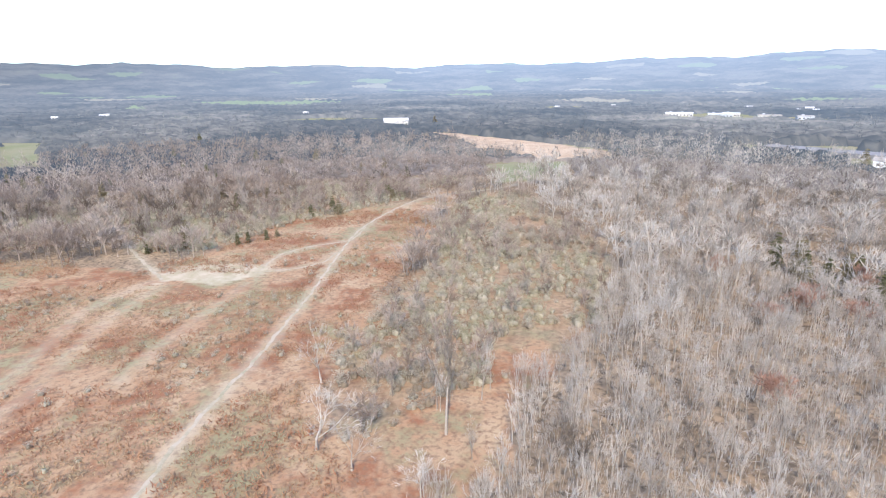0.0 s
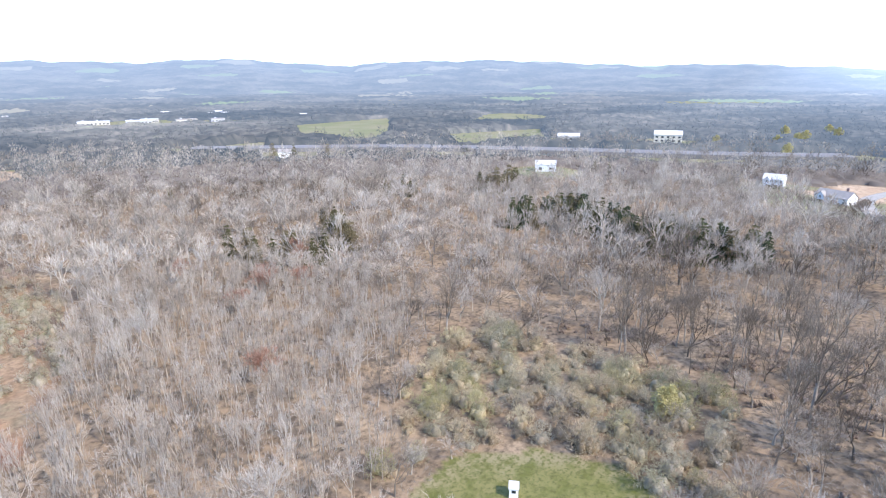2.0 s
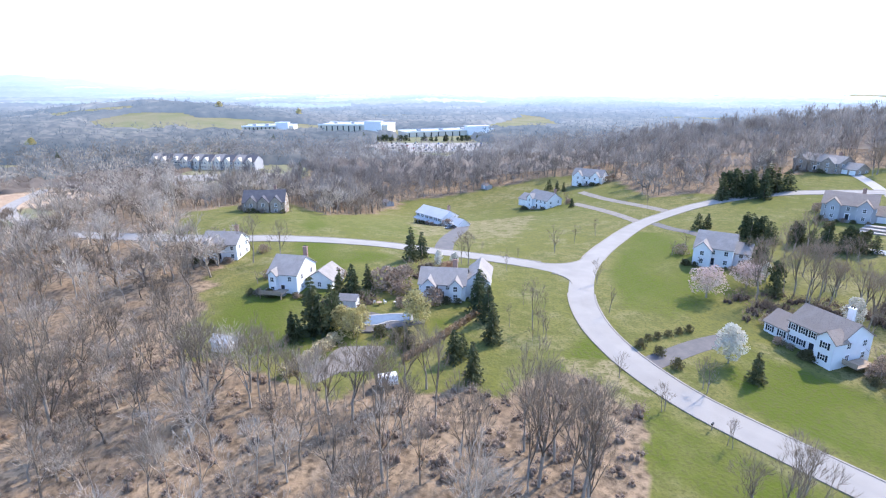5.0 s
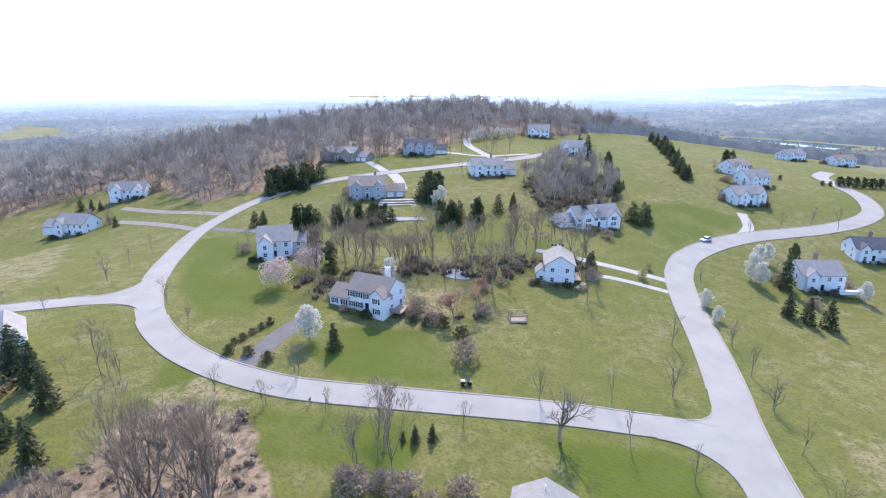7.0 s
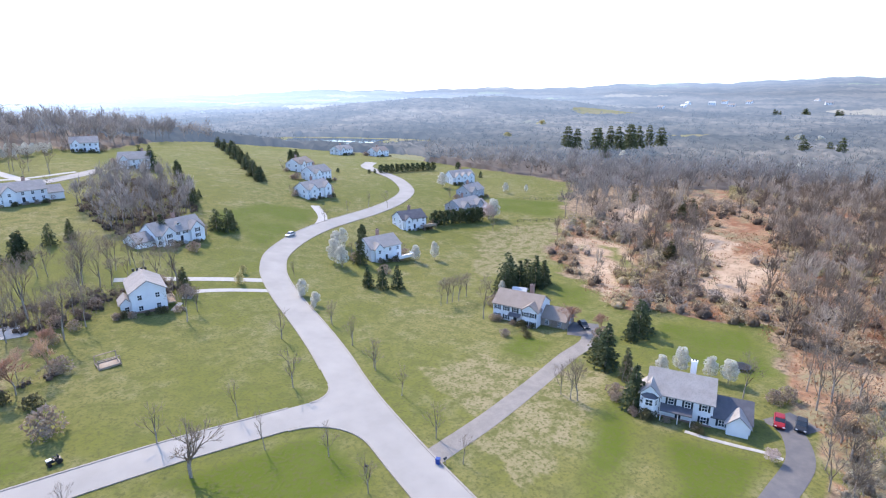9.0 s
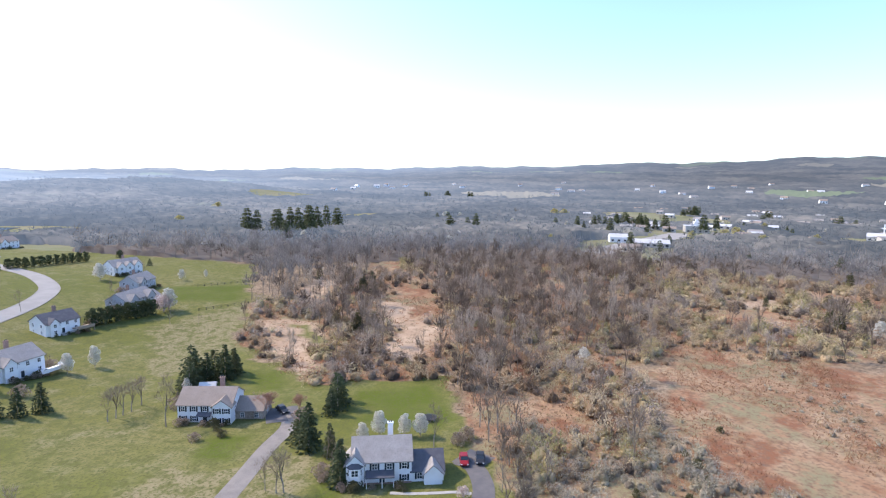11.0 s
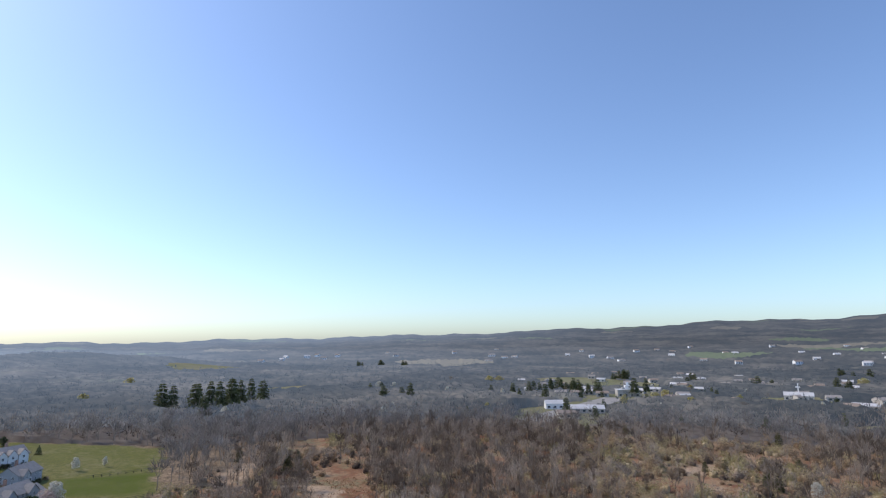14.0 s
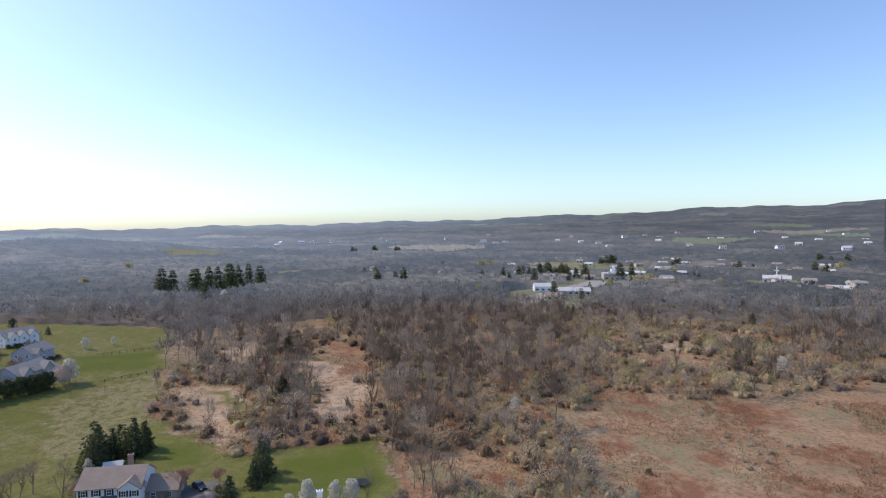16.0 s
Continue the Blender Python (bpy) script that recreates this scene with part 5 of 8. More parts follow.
close = distance(W[:, 0], W[:, 1]) < 150
brown = ~close & (W[:, 0] < 20 + 12 * wave(W[:, 0], W[:, 1], 40, 46)) & (W[:, 1] > 120)
W = np.concatenate([W, W[brown] + np.array([2.5, 2.5, 0, 0, 1, 0, 1])])
brown = np.concatenate([brown, np.ones(len(W) - len(brown), bool)])
close = distance(W[:, 0], W[:, 1]) < 150
scatter("brown_woods", mid_templates, W[brown], M_BROWN, "brown leafless woodland behind the meadow", "woods")
scatter("middle_woods", mid_templates, W[~close & ~brown], M_BARK, "grey-brown leafless woodland beyond the clearing", "woods")
scatter("bare_woods", wood_templates, W[close & ~brown], M_BARK, "grey leafless woodland in early spring", "woods")


S = sow(21, -20, 130, 30, 185, 2.9, lambda x, y, r: near_woods(x, y, r * 0) & edge(x, y, STAND, 10, 44) & (r < np.where(edge(x, y, SPARSE, 6, 39), 0.12, 0.85)))
S[:, 5] = np.clip(0.8 + (S[:, 5] - 0.5) * 0.8, 0, 1)
scatter("young_stand", slim_templates, S, M_BARK, "dense stand of slender grey saplings", "woods")


crowns = [feathers(70 + s, 55, 2.3, 0.3, ball_crown(12, 4.6, 0.2, 8, s, 0.5), 0.8) for s in range(5)]


def outer_woods(x, y, r):
    d, b = distance(x, y), bearing(x, y)
    return ~open_ground(x, y) & ~in_scrub(x, y) & (d >= 320) & (d < 560) & ((b > 296) | (b < 112)) & (r < 1.1 - d / 1500)


W = sow(22, -520, 560, -220, 560, 8.5, outer_woods)
W[:, 2] *= np.random.RandomState(18).uniform(0.7, 1.25, len(W))
W[:, 5] = np.clip(0.5 + 0.3 * wave(W[:, 0], W[:, 1], 150, 47) + (W[:, 5] - 0.5) * 0.9, 0, 1)
left = W[:, 0] < 60 + 30 * wave(W[:, 0], W[:, 1], 90, 48)
scatter("outer_brown_woods", crowns, W[left], M_BROWN, "brown leafless woods beyond the meadow track", "woods")
scatter("outer_woods", crowns, W[~left], M_BARK, "grey leafless woods reaching to the highway", "woods")


def crest_woods(x, y, r):
    d = distance(x, y)
    b = bearing(x, y)
    ok = ~inside(x, y, LAWN) & (d < 640) & (d > 120)
    hill = ok & (b > 158) & (b < 197) & (d > 280)
    west = ok & (b > 197) & (b < 300) & (d > 250) & (d < 450) & ~inside(x, y, SCRUB_W)
    return (hill | west | (ok & (b > 110) & (b <= 158) & (d > 215) & (d < 520))) & ~open_ground(x, y) & (r < 0.95)


W = sow(12, -450, 520, -640, 220, 8.2, crest_woods)
W[:, 2] *= 0.95
W[:, 5] = np.clip(0.25 + (W[:, 5] - 0.5) * 0.6, 0, 1)
W[:, 2] *= np.random.RandomState(23).uniform(0.85, 1.45, len(W))
face = (bearing(W[:, 0], W[:, 1]) > 150) & (bearing(W[:, 0], W[:, 1]) < 200) & (distance(W[:, 0], W[:, 1]) < 500)
near_side = distance(W[:, 0], W[:, 1]) < 400
scatter("valley_woods", crowns, W[~face & ~near_side], M_HILLBARK, "bare woods filling the valleys round the estate", "woods")
W = W[face | near_side]
scatter("hill_woods", hill_templates, W, M_HILLBARK, "bare trees along the hill behind the houses", "woods")


def far_keep(x, y, r):
    d = distance(x, y)
    b = bearing(x, y)
    ok = ~open_ground(x, y) & (d > 320) & (d < 1420)
    ok &= ~((b > 158) & (b < 197) & (d < 640)) & ~((b > 110) & (b < 158) & (d < 520)) & ~inside(x, y, SCRUB_W)
    ok &= ~((b > 112) & (b < 140) & (d > 430) & (d < 820) & (r < 0.3))
    return ok & (r < np.clip(1.15 - d / 1900, 0.4, 1)) & (wave(x, y, 220, 51) > -0.85)


# the closed canopy of the far woods, a lumpy sheet that drops to the ground at every opening
cr = np.arange(360, 1430, 7.0)
CR, CA = np.meshgrid(cr, np.linspace(0, 2 * math.pi, 721)[:-1], indexing="ij")
rng = np.random.RandomState(3)
CX, CY = CR * np.sin(CA) + rng.uniform(-2.2, 2.2, CR.shape), CR * np.cos(CA) + rng.uniform(-2.2, 2.2, CR.shape)
half = np.full(CR.shape, 0.35)
up = far_keep(CX, CY, half) | (crest_woods(CX, CY, half) & (CR > 300))
in_edge = np.clip((CR - 365) / 120, 0.05, 1)
CZ = land(CX, CY) + np.where(up, in_edge * (5.0 + 1.6 * wave(CX, CY, 45, 91) + 1.5 * wave(CX, CY, 150, 92) + rng.uniform(-2.4, 2.4, CR.shape)), -3.0)
n1, n2 = CR.shape
i, j = np.meshgrid(np.arange(n1 - 1), np.arange(n2), indexing="ij")
j2 = (j + 1) % n2
cq = np.stack([i * n2 + j, (i + 1) * n2 + j, (i + 1) * n2 + j2, i * n2 + j2], -1).reshape(-1, 4)[:, ::-1]
shown = up.ravel()[cq].any(1)
cq = cq[shown]
cv = np.stack([CX, CY, CZ], -1).reshape(-1, 3)
used, inv = np.unique(cq, return_inverse=True)
tone = np.clip(0.45 + 0.3 * wave(CX, CY, 300, 52) + rng.uniform(-0.4, 0.4, CR.shape), 0, 1).ravel()[used]
cf = inv.reshape(-1, 4)
far_face = np.hypot(cv[used][cf[:, 0], 0], cv[used][cf[:, 0], 1]) > 430
canopy = new("far_canopy", fast_mesh("far_canopy", cv[used], cf[~far_face], [M_FARBARK], tone))
tagged(canopy, "closed grey-brown canopy of leafless far woods", "woods", kind="stuff")
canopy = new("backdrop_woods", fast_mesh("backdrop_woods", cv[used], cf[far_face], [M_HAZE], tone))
tagged(canopy, "hazy wooded plain in the distance", "woods", kind="structure")
W = sow(13, -1420, 1420, -1420, 1420, 15.0, far_keep)
W[:, 5] = np.clip(0.45 + 0.25 * wave(W[:, 0], W[:, 1], 300, 52) + (W[:, 5] - 0.5) * 1.1, 0, 1)
far_off = distance(W[:, 0], W[:, 1]) > 430
scatter("far_woods", far_templates, W[~far_off], M_FARBARK, "distant leafless woods over the plain", "woods")
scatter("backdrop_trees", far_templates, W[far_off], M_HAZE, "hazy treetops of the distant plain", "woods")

def lobes(seed, sides, wide=1.0):
    """Three overlapping domes of one bush."""
    rng = np.random.RandomState(seed)
    out = []
    for k in range(4):
        v, f = core(seed * 4 + k, wide * rng.uniform(0.42, 0.68), 0.0, wide * rng.uniform(0.75, 1.2), sides)
        a = k * 2.1 + rng.uniform(0, 1)
        out.append((v + np.array([math.cos(a) * 0.65, math.sin(a) * 0.65, 0]), f))
    return out


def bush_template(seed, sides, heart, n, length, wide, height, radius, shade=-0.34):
    """Inner wood, its tone lowered as painted shade, under a haze of finer twigs."""
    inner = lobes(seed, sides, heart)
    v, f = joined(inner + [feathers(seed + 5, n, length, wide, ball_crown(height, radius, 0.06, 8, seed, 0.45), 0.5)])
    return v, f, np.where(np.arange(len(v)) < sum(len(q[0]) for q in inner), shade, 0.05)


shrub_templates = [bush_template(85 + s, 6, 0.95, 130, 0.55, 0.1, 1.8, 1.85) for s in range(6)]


def scrub_keep(x, y, r):
    d = distance(x, y)
    ok = in_scrub(x, y) & ~edge(x, y, SCRUB_E, 4, 23) & (d > 30) & ~inside(x, y, LAWN) & ~inside(x, y, CLEARING) & ~edge(x, y, MEADOW, 5, 9)
    for p in GLADES:
        ok &= ~edge(x, y, p, 14, 15)
    ok &= ~edge(x, y, WET_GREEN, 5, 8)
    return ok & (r < 0.85 + 0.5 * wave(x, y, 26, 61)) & (wave(x, y, 48, 66) > -0.85)


TREE_BANDS = [[(-196, -67), (-300, -120), (-390, -110), (-390, 10), (-206, 5), (-182, -30)], [(-198, -65), (-200, -42), (-117, -20), (-115, -33)], [(-400, 150), (-400, 215), (-240, 128), (-262, 112)], [(-181, -113), (-243, -150), (-262, -140), (-231, -107), (-185, -86)], [(-205, -160), (-330, -160), (-330, -140), (-215, -145)]]
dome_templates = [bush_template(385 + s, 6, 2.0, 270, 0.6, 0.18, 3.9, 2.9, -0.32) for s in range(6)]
S = sow(14, -400, -60, -165, 200, 4.4, lambda x, y, r: scrub_keep(x, y, r * 0.55))
E2 = sow(25, 40, 115, -5, 75, 3.5, lambda x, y, r: edge(x, y, SCRUB_E, 4, 23) & ~inside(x, y, CLEARING))
puff_rng = np.random.RandomState(6)
E2[:, 2:4] *= puff_rng.uniform(0.4, 1.1, (len(E2), 1))
E2[:, 5] = np.clip(0.55 + 0.25 * wave(E2[:, 0], E2[:, 1], 25, 93) + puff_rng.uniform(-0.45, 0.45, len(E2)), 0, 1)
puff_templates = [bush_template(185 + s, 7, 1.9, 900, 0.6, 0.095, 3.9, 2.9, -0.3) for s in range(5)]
sage = puff_rng.uniform(0, 1, len(E2)) < 0.5
scatter("clearing_scrub", puff_templates, E2[sage], M_SCRUB_PALE, "rounded olive bushes round the clearing", "shrubs")
scatter("clearing_brush", puff_templates, E2[~sage], M_OLIVE, "rounded tan and grey bushes round the clearing", "shrubs")
N = sow(18, -205, 110, 57, 345, 2.9, lambda x, y, r: scrub_keep(x, y, r * 0.7) & ~inside(x, y, SCRUB_W))
scrub_rng = np.random.RandomState(4)
wooded = np.any([edge(S[:, 0], S[:, 1], p, 10, 67) for p in TREE_BANDS], axis=0)
S = S[~wooded | (scrub_rng.uniform(0, 1, len(S)) < 0.5)]
S[:, 2:4] *= (scrub_rng.uniform(0.55, 1.0, len(S)) * scrub_rng.choice([0.7, 0.9, 1.1, 1.45], len(S)) * (1.0 + 0.2 * wave(S[:, 0], S[:, 1], 18, 62)))[:, None]
S[:, 5] = np.clip(0.5 + 0.25 * wave(S[:, 0], S[:, 1], 60, 63) + scrub_rng.uniform(-0.5, 0.5, len(S)), 0, 1)
grey = scrub_rng.uniform(0, 1, len(S)) < np.where(S[:, 1] < -30, 0.6, 0.3)
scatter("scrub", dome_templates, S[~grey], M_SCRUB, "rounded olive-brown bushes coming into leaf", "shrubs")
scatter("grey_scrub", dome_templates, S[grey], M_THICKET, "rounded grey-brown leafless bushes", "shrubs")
N[:, 5] = np.clip(0.58 + 0.3 * wave(N[:, 0], N[:, 1], 50, 65) + (N[:, 5] - 0.5) * 0.9, 0, 1)
N[:, 2:4] *= np.random.RandomState(9).uniform(0.25, 0.85, (len(N), 1))
beside = inside(N[:, 0], N[:, 1], SCRUB_N) | (N[:, 0] > -30)
scatter("pale_scrub", dome_templates, N[beside], M_OLIVE, "pale tan and grey-green scrub beside the track", "shrubs")
scatter("track_scrub", dome_templates, N[~beside], M_OLIVE, "brown and olive scrub at the meadow's far end", "shrubs")

S = sow(15, -400, 110, -165, 345, 5.0, lambda x, y, r: scrub_keep(x, y, r * 0.5) & (r < np.where(np.any([edge(x, y, p, 10, 67) for p in TREE_BANDS], axis=0), 0.7, np.where(inside(x, y, SCRUB_NW), 0.5, np.where(x < -90, 0.09, 0.26 + 0.2 * wave(x, y, 60, 64))))))
west = S[:, 0] < -90
tree_rng = np.random.RandomState(24)
S[:, 2] *= np.where(west, tree_rng.uniform(0.8, 1.75, len(S)), 0.9)
S[:, 3] *= np.where(west, tree_rng.uniform(0.7, 1.3, len(S)), 1.0)
S[:, 5] = np.where(west, np.clip(0.44 + tree_rng.uniform(-0.42, 0.45, len(S)), 0, 1), S[:, 5])
scatter("scrub_trees", small_templates, S[~west], M_BROWN, "thin bare trees standing in the scrub", "trees")
scatter("band_trees", small_templates, S[west], M_THICKET, "grey bare trees in belts across the scrub", "trees")


def meadow_keep(x, y, r):
    ok = edge(x, y, MEADOW, 12, 9) & (distance(x, y) > 22) & (distance(x, y) < 260) & ~inside(x, y, LAWN)
    for p in TRACKS:
        ok &= near_line(x, y, p) > 2.2
    return ok & (wave(x, y, 25, 71) > -0.35)


tuft_templates = [feathers(110 + s, 12, 0.55, 0.22, ball_crown(0.3, 1.1, 0.05, 3, s), 0.5) for s in range(3)]
S = sow(16, -205, 30, -40, 320, 1.9, meadow_keep)
S[:, 5] = np.clip(0.4 + 0.4 * wave(S[:, 0], S[:, 1], 45, 72) + (S[:, 5] - 0.5) * 0.5, 0, 1)
G = sow(33, -260, -90, -150, 60, 2.4, lambda x, y, r: inside(x, y, SCRUB_W) & (distance(x, y) < 260) & ~edge(x, y, WET_GREEN, 5, 8) & ((r < 0.3) | ~(inside(x, y, GLADES[0]) | inside(x, y, GLADES[1]))))
G[:, 2:4] *= 1.3
S = np.concatenate([S, G])
scatter("meadow_grass", tuft_templates, S, M_GRASS, "rusty dry grass and low bramble of the meadow", "grass")
BRUSH = [(-122, -21), (-129, 8), (-121, 20), (-112, 32), (-85, 32), (-66, 4), (-73, -8), (-90, -12), (-105, -17)]
SAGE = [(-74, 135), (-62, 157), (-40, 164), (-28, 118), (-40, 96), (-60, 92)]
S = sow(17, -205, 30, -40, 320, 3.3, lambda x, y, r: meadow_keep(x, y, r) & (r < np.where(edge(x, y, SAGE, 8, 79), 0.75, 0.14 + 0.28 * wave(x, y, 40, 76))))
S[:, 2:4] *= np.random.RandomState(7).uniform(0.12, 0.42, (len(S), 1))
by_track = (S[:, 0] > -75) | (S[:, 1] > 70)
scatter("meadow_bushes", dome_templates, S[by_track], M_OLIVE, "low olive bushes dotted over the meadow", "shrubs")
S = np.concatenate([S[~by_track], sow(38, -140, -55, -30, 45, 2.8, lambda x, y, r: edge(x, y, BRUSH, 7, 74) & ~inside(x, y, LAWN) & (r < 0.8 + 0.5 * wave(x, y, 14, 75)))])
near_drive = S[:, 2] > 0.5
S[:, 2:4] *= np.where(near_drive, np.random.RandomState(39).uniform(0.28, 0.85, len(S)), 1.0)[:, None]
S[:, 5] = np.clip(0.62 + np.random.RandomState(40).uniform(-0.4, 0.35, len(S)), 0, 1)
scatter("dry_bushes", dome_templates, S, M_OLIVE, "tan leafless bushes spread over the dry meadow", "shrubs")


bramble_templates = [feathers(120 + s, 34, 0.6, 0.16, ball_crown(0.7, 1.5, 0.05, 5, s), 0.4) for s in range(4)]
S = sow(35, -205, 20, 50, 300, 2.7, lambda x, y, r: meadow_keep(x, y, r) & (r < 0.45 + 0.75 * wave(x * 1.6 + y * 0.5, y * 0.55, 26, 77)))
S[:, 5] = np.clip(0.15 + 0.5 * wave(S[:, 0], S[:, 1], 32, 78) + (S[:, 5] - 0.5) * 0.5, 0, 1)
S[:, 2:4] *= np.random.RandomState(36).uniform(0.6, 1.5, (len(S), 1))
scatter("brambles", bramble_templates, S, M_GRASS, "low rust-brown brambles in streaks over the meadow", "brambles")


# trees that stand by themselves
def tree_kind(name, label, category, trunk, crown, crown_mat, group):
    """A trunk and a crown under an empty, kept far below the land as the pattern for copies; returns it."""
    ob = new(name)
    tagged(ob, label, category, group)
    part("trunk", trunk, None, ob)
    part("crown", crown, None, ob)
    return ob


def bare_pattern(seed, height, spread, label, group, kids=(4, 3, 3, 3), twigs=6, low=0.3, lean=0.5, mat=None, shade_tone=0.12, stout=0.014, wide=0.05):
    v, f, n = fork_tree(seed, height, spread, kids, twigs, 0.085, wide, low, lean, stout)
    used = f[:n].max() + 1
    tr = fast_mesh("trunk", v[:used], f[:n], [M_TRUNK])
    cr = fast_mesh("crown", v[used:], f[n:] - used, [mat or M_BARK], np.full(len(v) - used, shade_tone))
    return tree_kind("bare_tree", label, "tree", tr, cr, None, group)


def solid_pattern(name, seed, height, shape, n, size, mat, tone, label, group, stem=0.12, flat=0.5):
    v, f = clump(seed, n, size, shape, flat)
    tr = Shape().tube((0, 0, -0.2), (0, 0, height * 0.35), stem, stem * 0.7).tube((0, 0, height * 0.35), (0, 0, height * 0.8), stem * 0.7, stem * 0.2).mesh("trunk", M_TRUNK)
    return tree_kind(name, label, "tree", tr, fast_mesh("crown", v, f, [mat], np.full(len(v), tone)), None, group)


PLACED = set()


def plant(pattern, height, x, y, h, wide=1.0, turn=None):
    m = pose(x, y, ground_z(x, y) - 0.05, 0, 0, random.uniform(0, 360) if turn is None else turn) @ Matrix.Diagonal((h / height * wide, h / height * wide, h / height, 1))
    if pattern.name not in PLACED:
        PLACED.add(pattern.name)
        pattern.matrix_basis = m
        return pattern
    m2 = m
    c = copy_thing(pattern, Matrix.Identity(4))
    c.matrix_basis = m2
    return c


TALL = [bare_pattern(200 + s, 16, (0.3, 0.26, 0.33)[s], "tall bare tree with grey spreading limbs", "bare trees", low=0.28) for s in range(3)]
BROAD = bare_pattern(210, 10, 0.46, "broad low bare tree with dark spreading limbs", "bare trees", (5, 3, 3, 3), 5, 0.16, 0.62, stout=0.03)
YOUNG = [bare_pattern(220 + s, 6.5, 0.3, "young bare street tree with slender twigs", "street trees", (4, 3, 3), 4, 0.26, 0.5, stout=0.013, wide=0.035) for s in range(3)]


def tier_crown(seed, height, radius, base=0.05, power=0.85, tiers=15, arms=8, size=0.75):
    """Whorls of drooping boughs, each a run of needle sprays, of uneven length."""
    rng = np.random.RandomState(seed)
    V, F = [], []
    for i in range(tiers):
        u = (i + rng.uniform(-0.3, 0.3)) / tiers
        u = min(max(u, 0.0), 0.985)
        z, reach = height * (base + (1 - base) * u), radius * (1 - u) ** power * rng.uniform(0.82, 1.1)
        for k in range(arms if u < 0.75 else 5):
            a = 6.2832 * (k + rng.uniform(-0.35, 0.35)) / arms + i * 0.7
            d = np.array([math.cos(a), math.sin(a), 0])
            side = np.array([-d[1], d[0], 0])
            r = reach * rng.uniform(0.62, 1.15) + 0.12
            for w in (0.3, 0.62, 0.95):
                c = d * r * w + np.array([0, 0, z - 0.28 * r * w * w + 0.1 * height / tiers])
                g = size * rng.uniform(0.75, 1.25) * (1.15 - 0.45 * u)
                for q in (-0.5, 0.5):
                    e = d * (0.55 if w < 0.9 else 0.8) + side * q * rng.uniform(0.5, 1.3) + np.array([0, 0, rng.uniform(-0.5, 0.25)])
                    t = np.cross(e, rng.normal(0, 1, 3))
                    t = t / np.linalg.norm(t)
                    n = len(V)
                    V.extend([c + t * g * 0.42, c - t * g * 0.42, c + e * g])
                    F.append((n, n + 1, n + 2))
    n = len(V)
    V.extend([np.array([0.12, 0, height * 0.92]), np.array([-0.12, 0.1, height * 0.92]), np.array([0, 0, height * 1.03])])
    F.append((n, n + 1, n + 2))
    return np.array(V), np.array(F)


def fir_pattern(seed, height, radius, tone, label, group, power=0.85, mat=None, size=0.75, name="conifer", base=0.05, tiers=15, arms=8):
    v, f = tier_crown(seed, height, radius, base, power, tiers, arms, size)
    tr = Shape().tube((0, 0, -0.2), (0, 0, height * 0.35), 0.16, 0.12).tube((0, 0, height * 0.35), (0, 0, height * 0.85), 0.12, 0.03).mesh("trunk", M_TRUNK)
    return tree_kind(name, label, "tree", tr, fast_mesh("crown", v, f, [mat or M_CEDAR], np.full(len(v), tone)), None, group)


FIRS = [fir_pattern(230 + s, 9, (2.4, 2.9, 2.1)[s], (0.3, 0.6, 0.85)[s], "dark green conifer with drooping tiers", "conifers", (0.8, 0.7, 0.9)[s]) for s in range(3)]
ROUND = [solid_pattern("conifer", 246 + s, 7, ball_crown(7, (2.3, 2.0)[s], 0.05, 9, s + 3, 0.45), 900, 0.5, M_CEDAR, (0.35, 0.7)[s], "dark bushy evergreen with rounded top", "conifers") for s in range(2)]
CEDARS = [fir_pattern(250 + s, 9, (1.7, 2.1)[s], (0.2, 0.8)[s], "scruffy olive-brown cedar in the bare woods", "cedars", 0.55, M_JUNIPER, 0.7, "cedar_tree") for s in range(2)]
PINES = fir_pattern(236, 18, 4.2, 0.75, "tall dark pine with ragged crown", "pines", 0.4, None, 1.7, "tall_pine", 0.3, 11, 7)
PEAR = solid_pattern("pear_tree", 240, 7, ball_crown(7, 2.2, 0.25, 11, 1, 0.8), 1900, 0.27, M_BLOSSOM, 0.2, "flowering pear tree in white blossom", "blossom trees")
CHERRY = solid_pattern("cherry_tree", 241, 6, ball_crown(6, 3.6, 0.35, 11, 2, 0.5), 1900, 0.28, M_BLOSSOM, 1.0, "wide pale pink flowering cherry tree", "blossom trees", 0.18)
WILLOW = solid_pattern("willow_tree", 242, 7, ball_crown(7, 3.0, 0.15, 9, 3, 0.7), 1700, 0.36, M_YELLOW, 0.5, "rounded tree with yellow-green spring buds", "budding trees", 0.15)
MAPLE = bare_pattern(243, 8, 0.42, "low tree hazed with reddish buds", "red-budded trees", (5, 3, 3, 3), 7, 0.18, 0.6, M_REDBUD, 0.5, wide=0.075)
BUSH = solid_pattern("shrub", 244, 1.6, ball_crown(1.6, 1.3, 0.08, 7, 4), 420, 0.26, M_JUNIPER, 0.25, "rounded olive-green shrub on the lawn", "shrubs", 0.05)


# brushwood left between the gardens
THICKETS = [[(-22, -245), (-46, -290), (-63, -268), (-62, -232), (-50, -212), (-26, -204)], [(13, -147), (-7, -159), (-21, -161), (-20, -153), (-9, -142), (12, -139)],
            [(45, -128), (40, -140), (15, -152), (13, -142), (28, -136), (38, -122)], [(10, -112), (-2, -113), (-2, -119), (8, -118)], [(-18, -148), (-33, -152), (-32, -160), (-14, -158)], [(109, -60), (98, -66), (104, -72), (112, -68)], [(100, -92), (112, -84), (116, -96), (104, -98)]]


def thicket_keep(x, y, r):
    ok = np.zeros(np.shape(x), bool)
    for p in THICKETS:
        ok |= edge(x, y, p, 3, 81)
    return ok


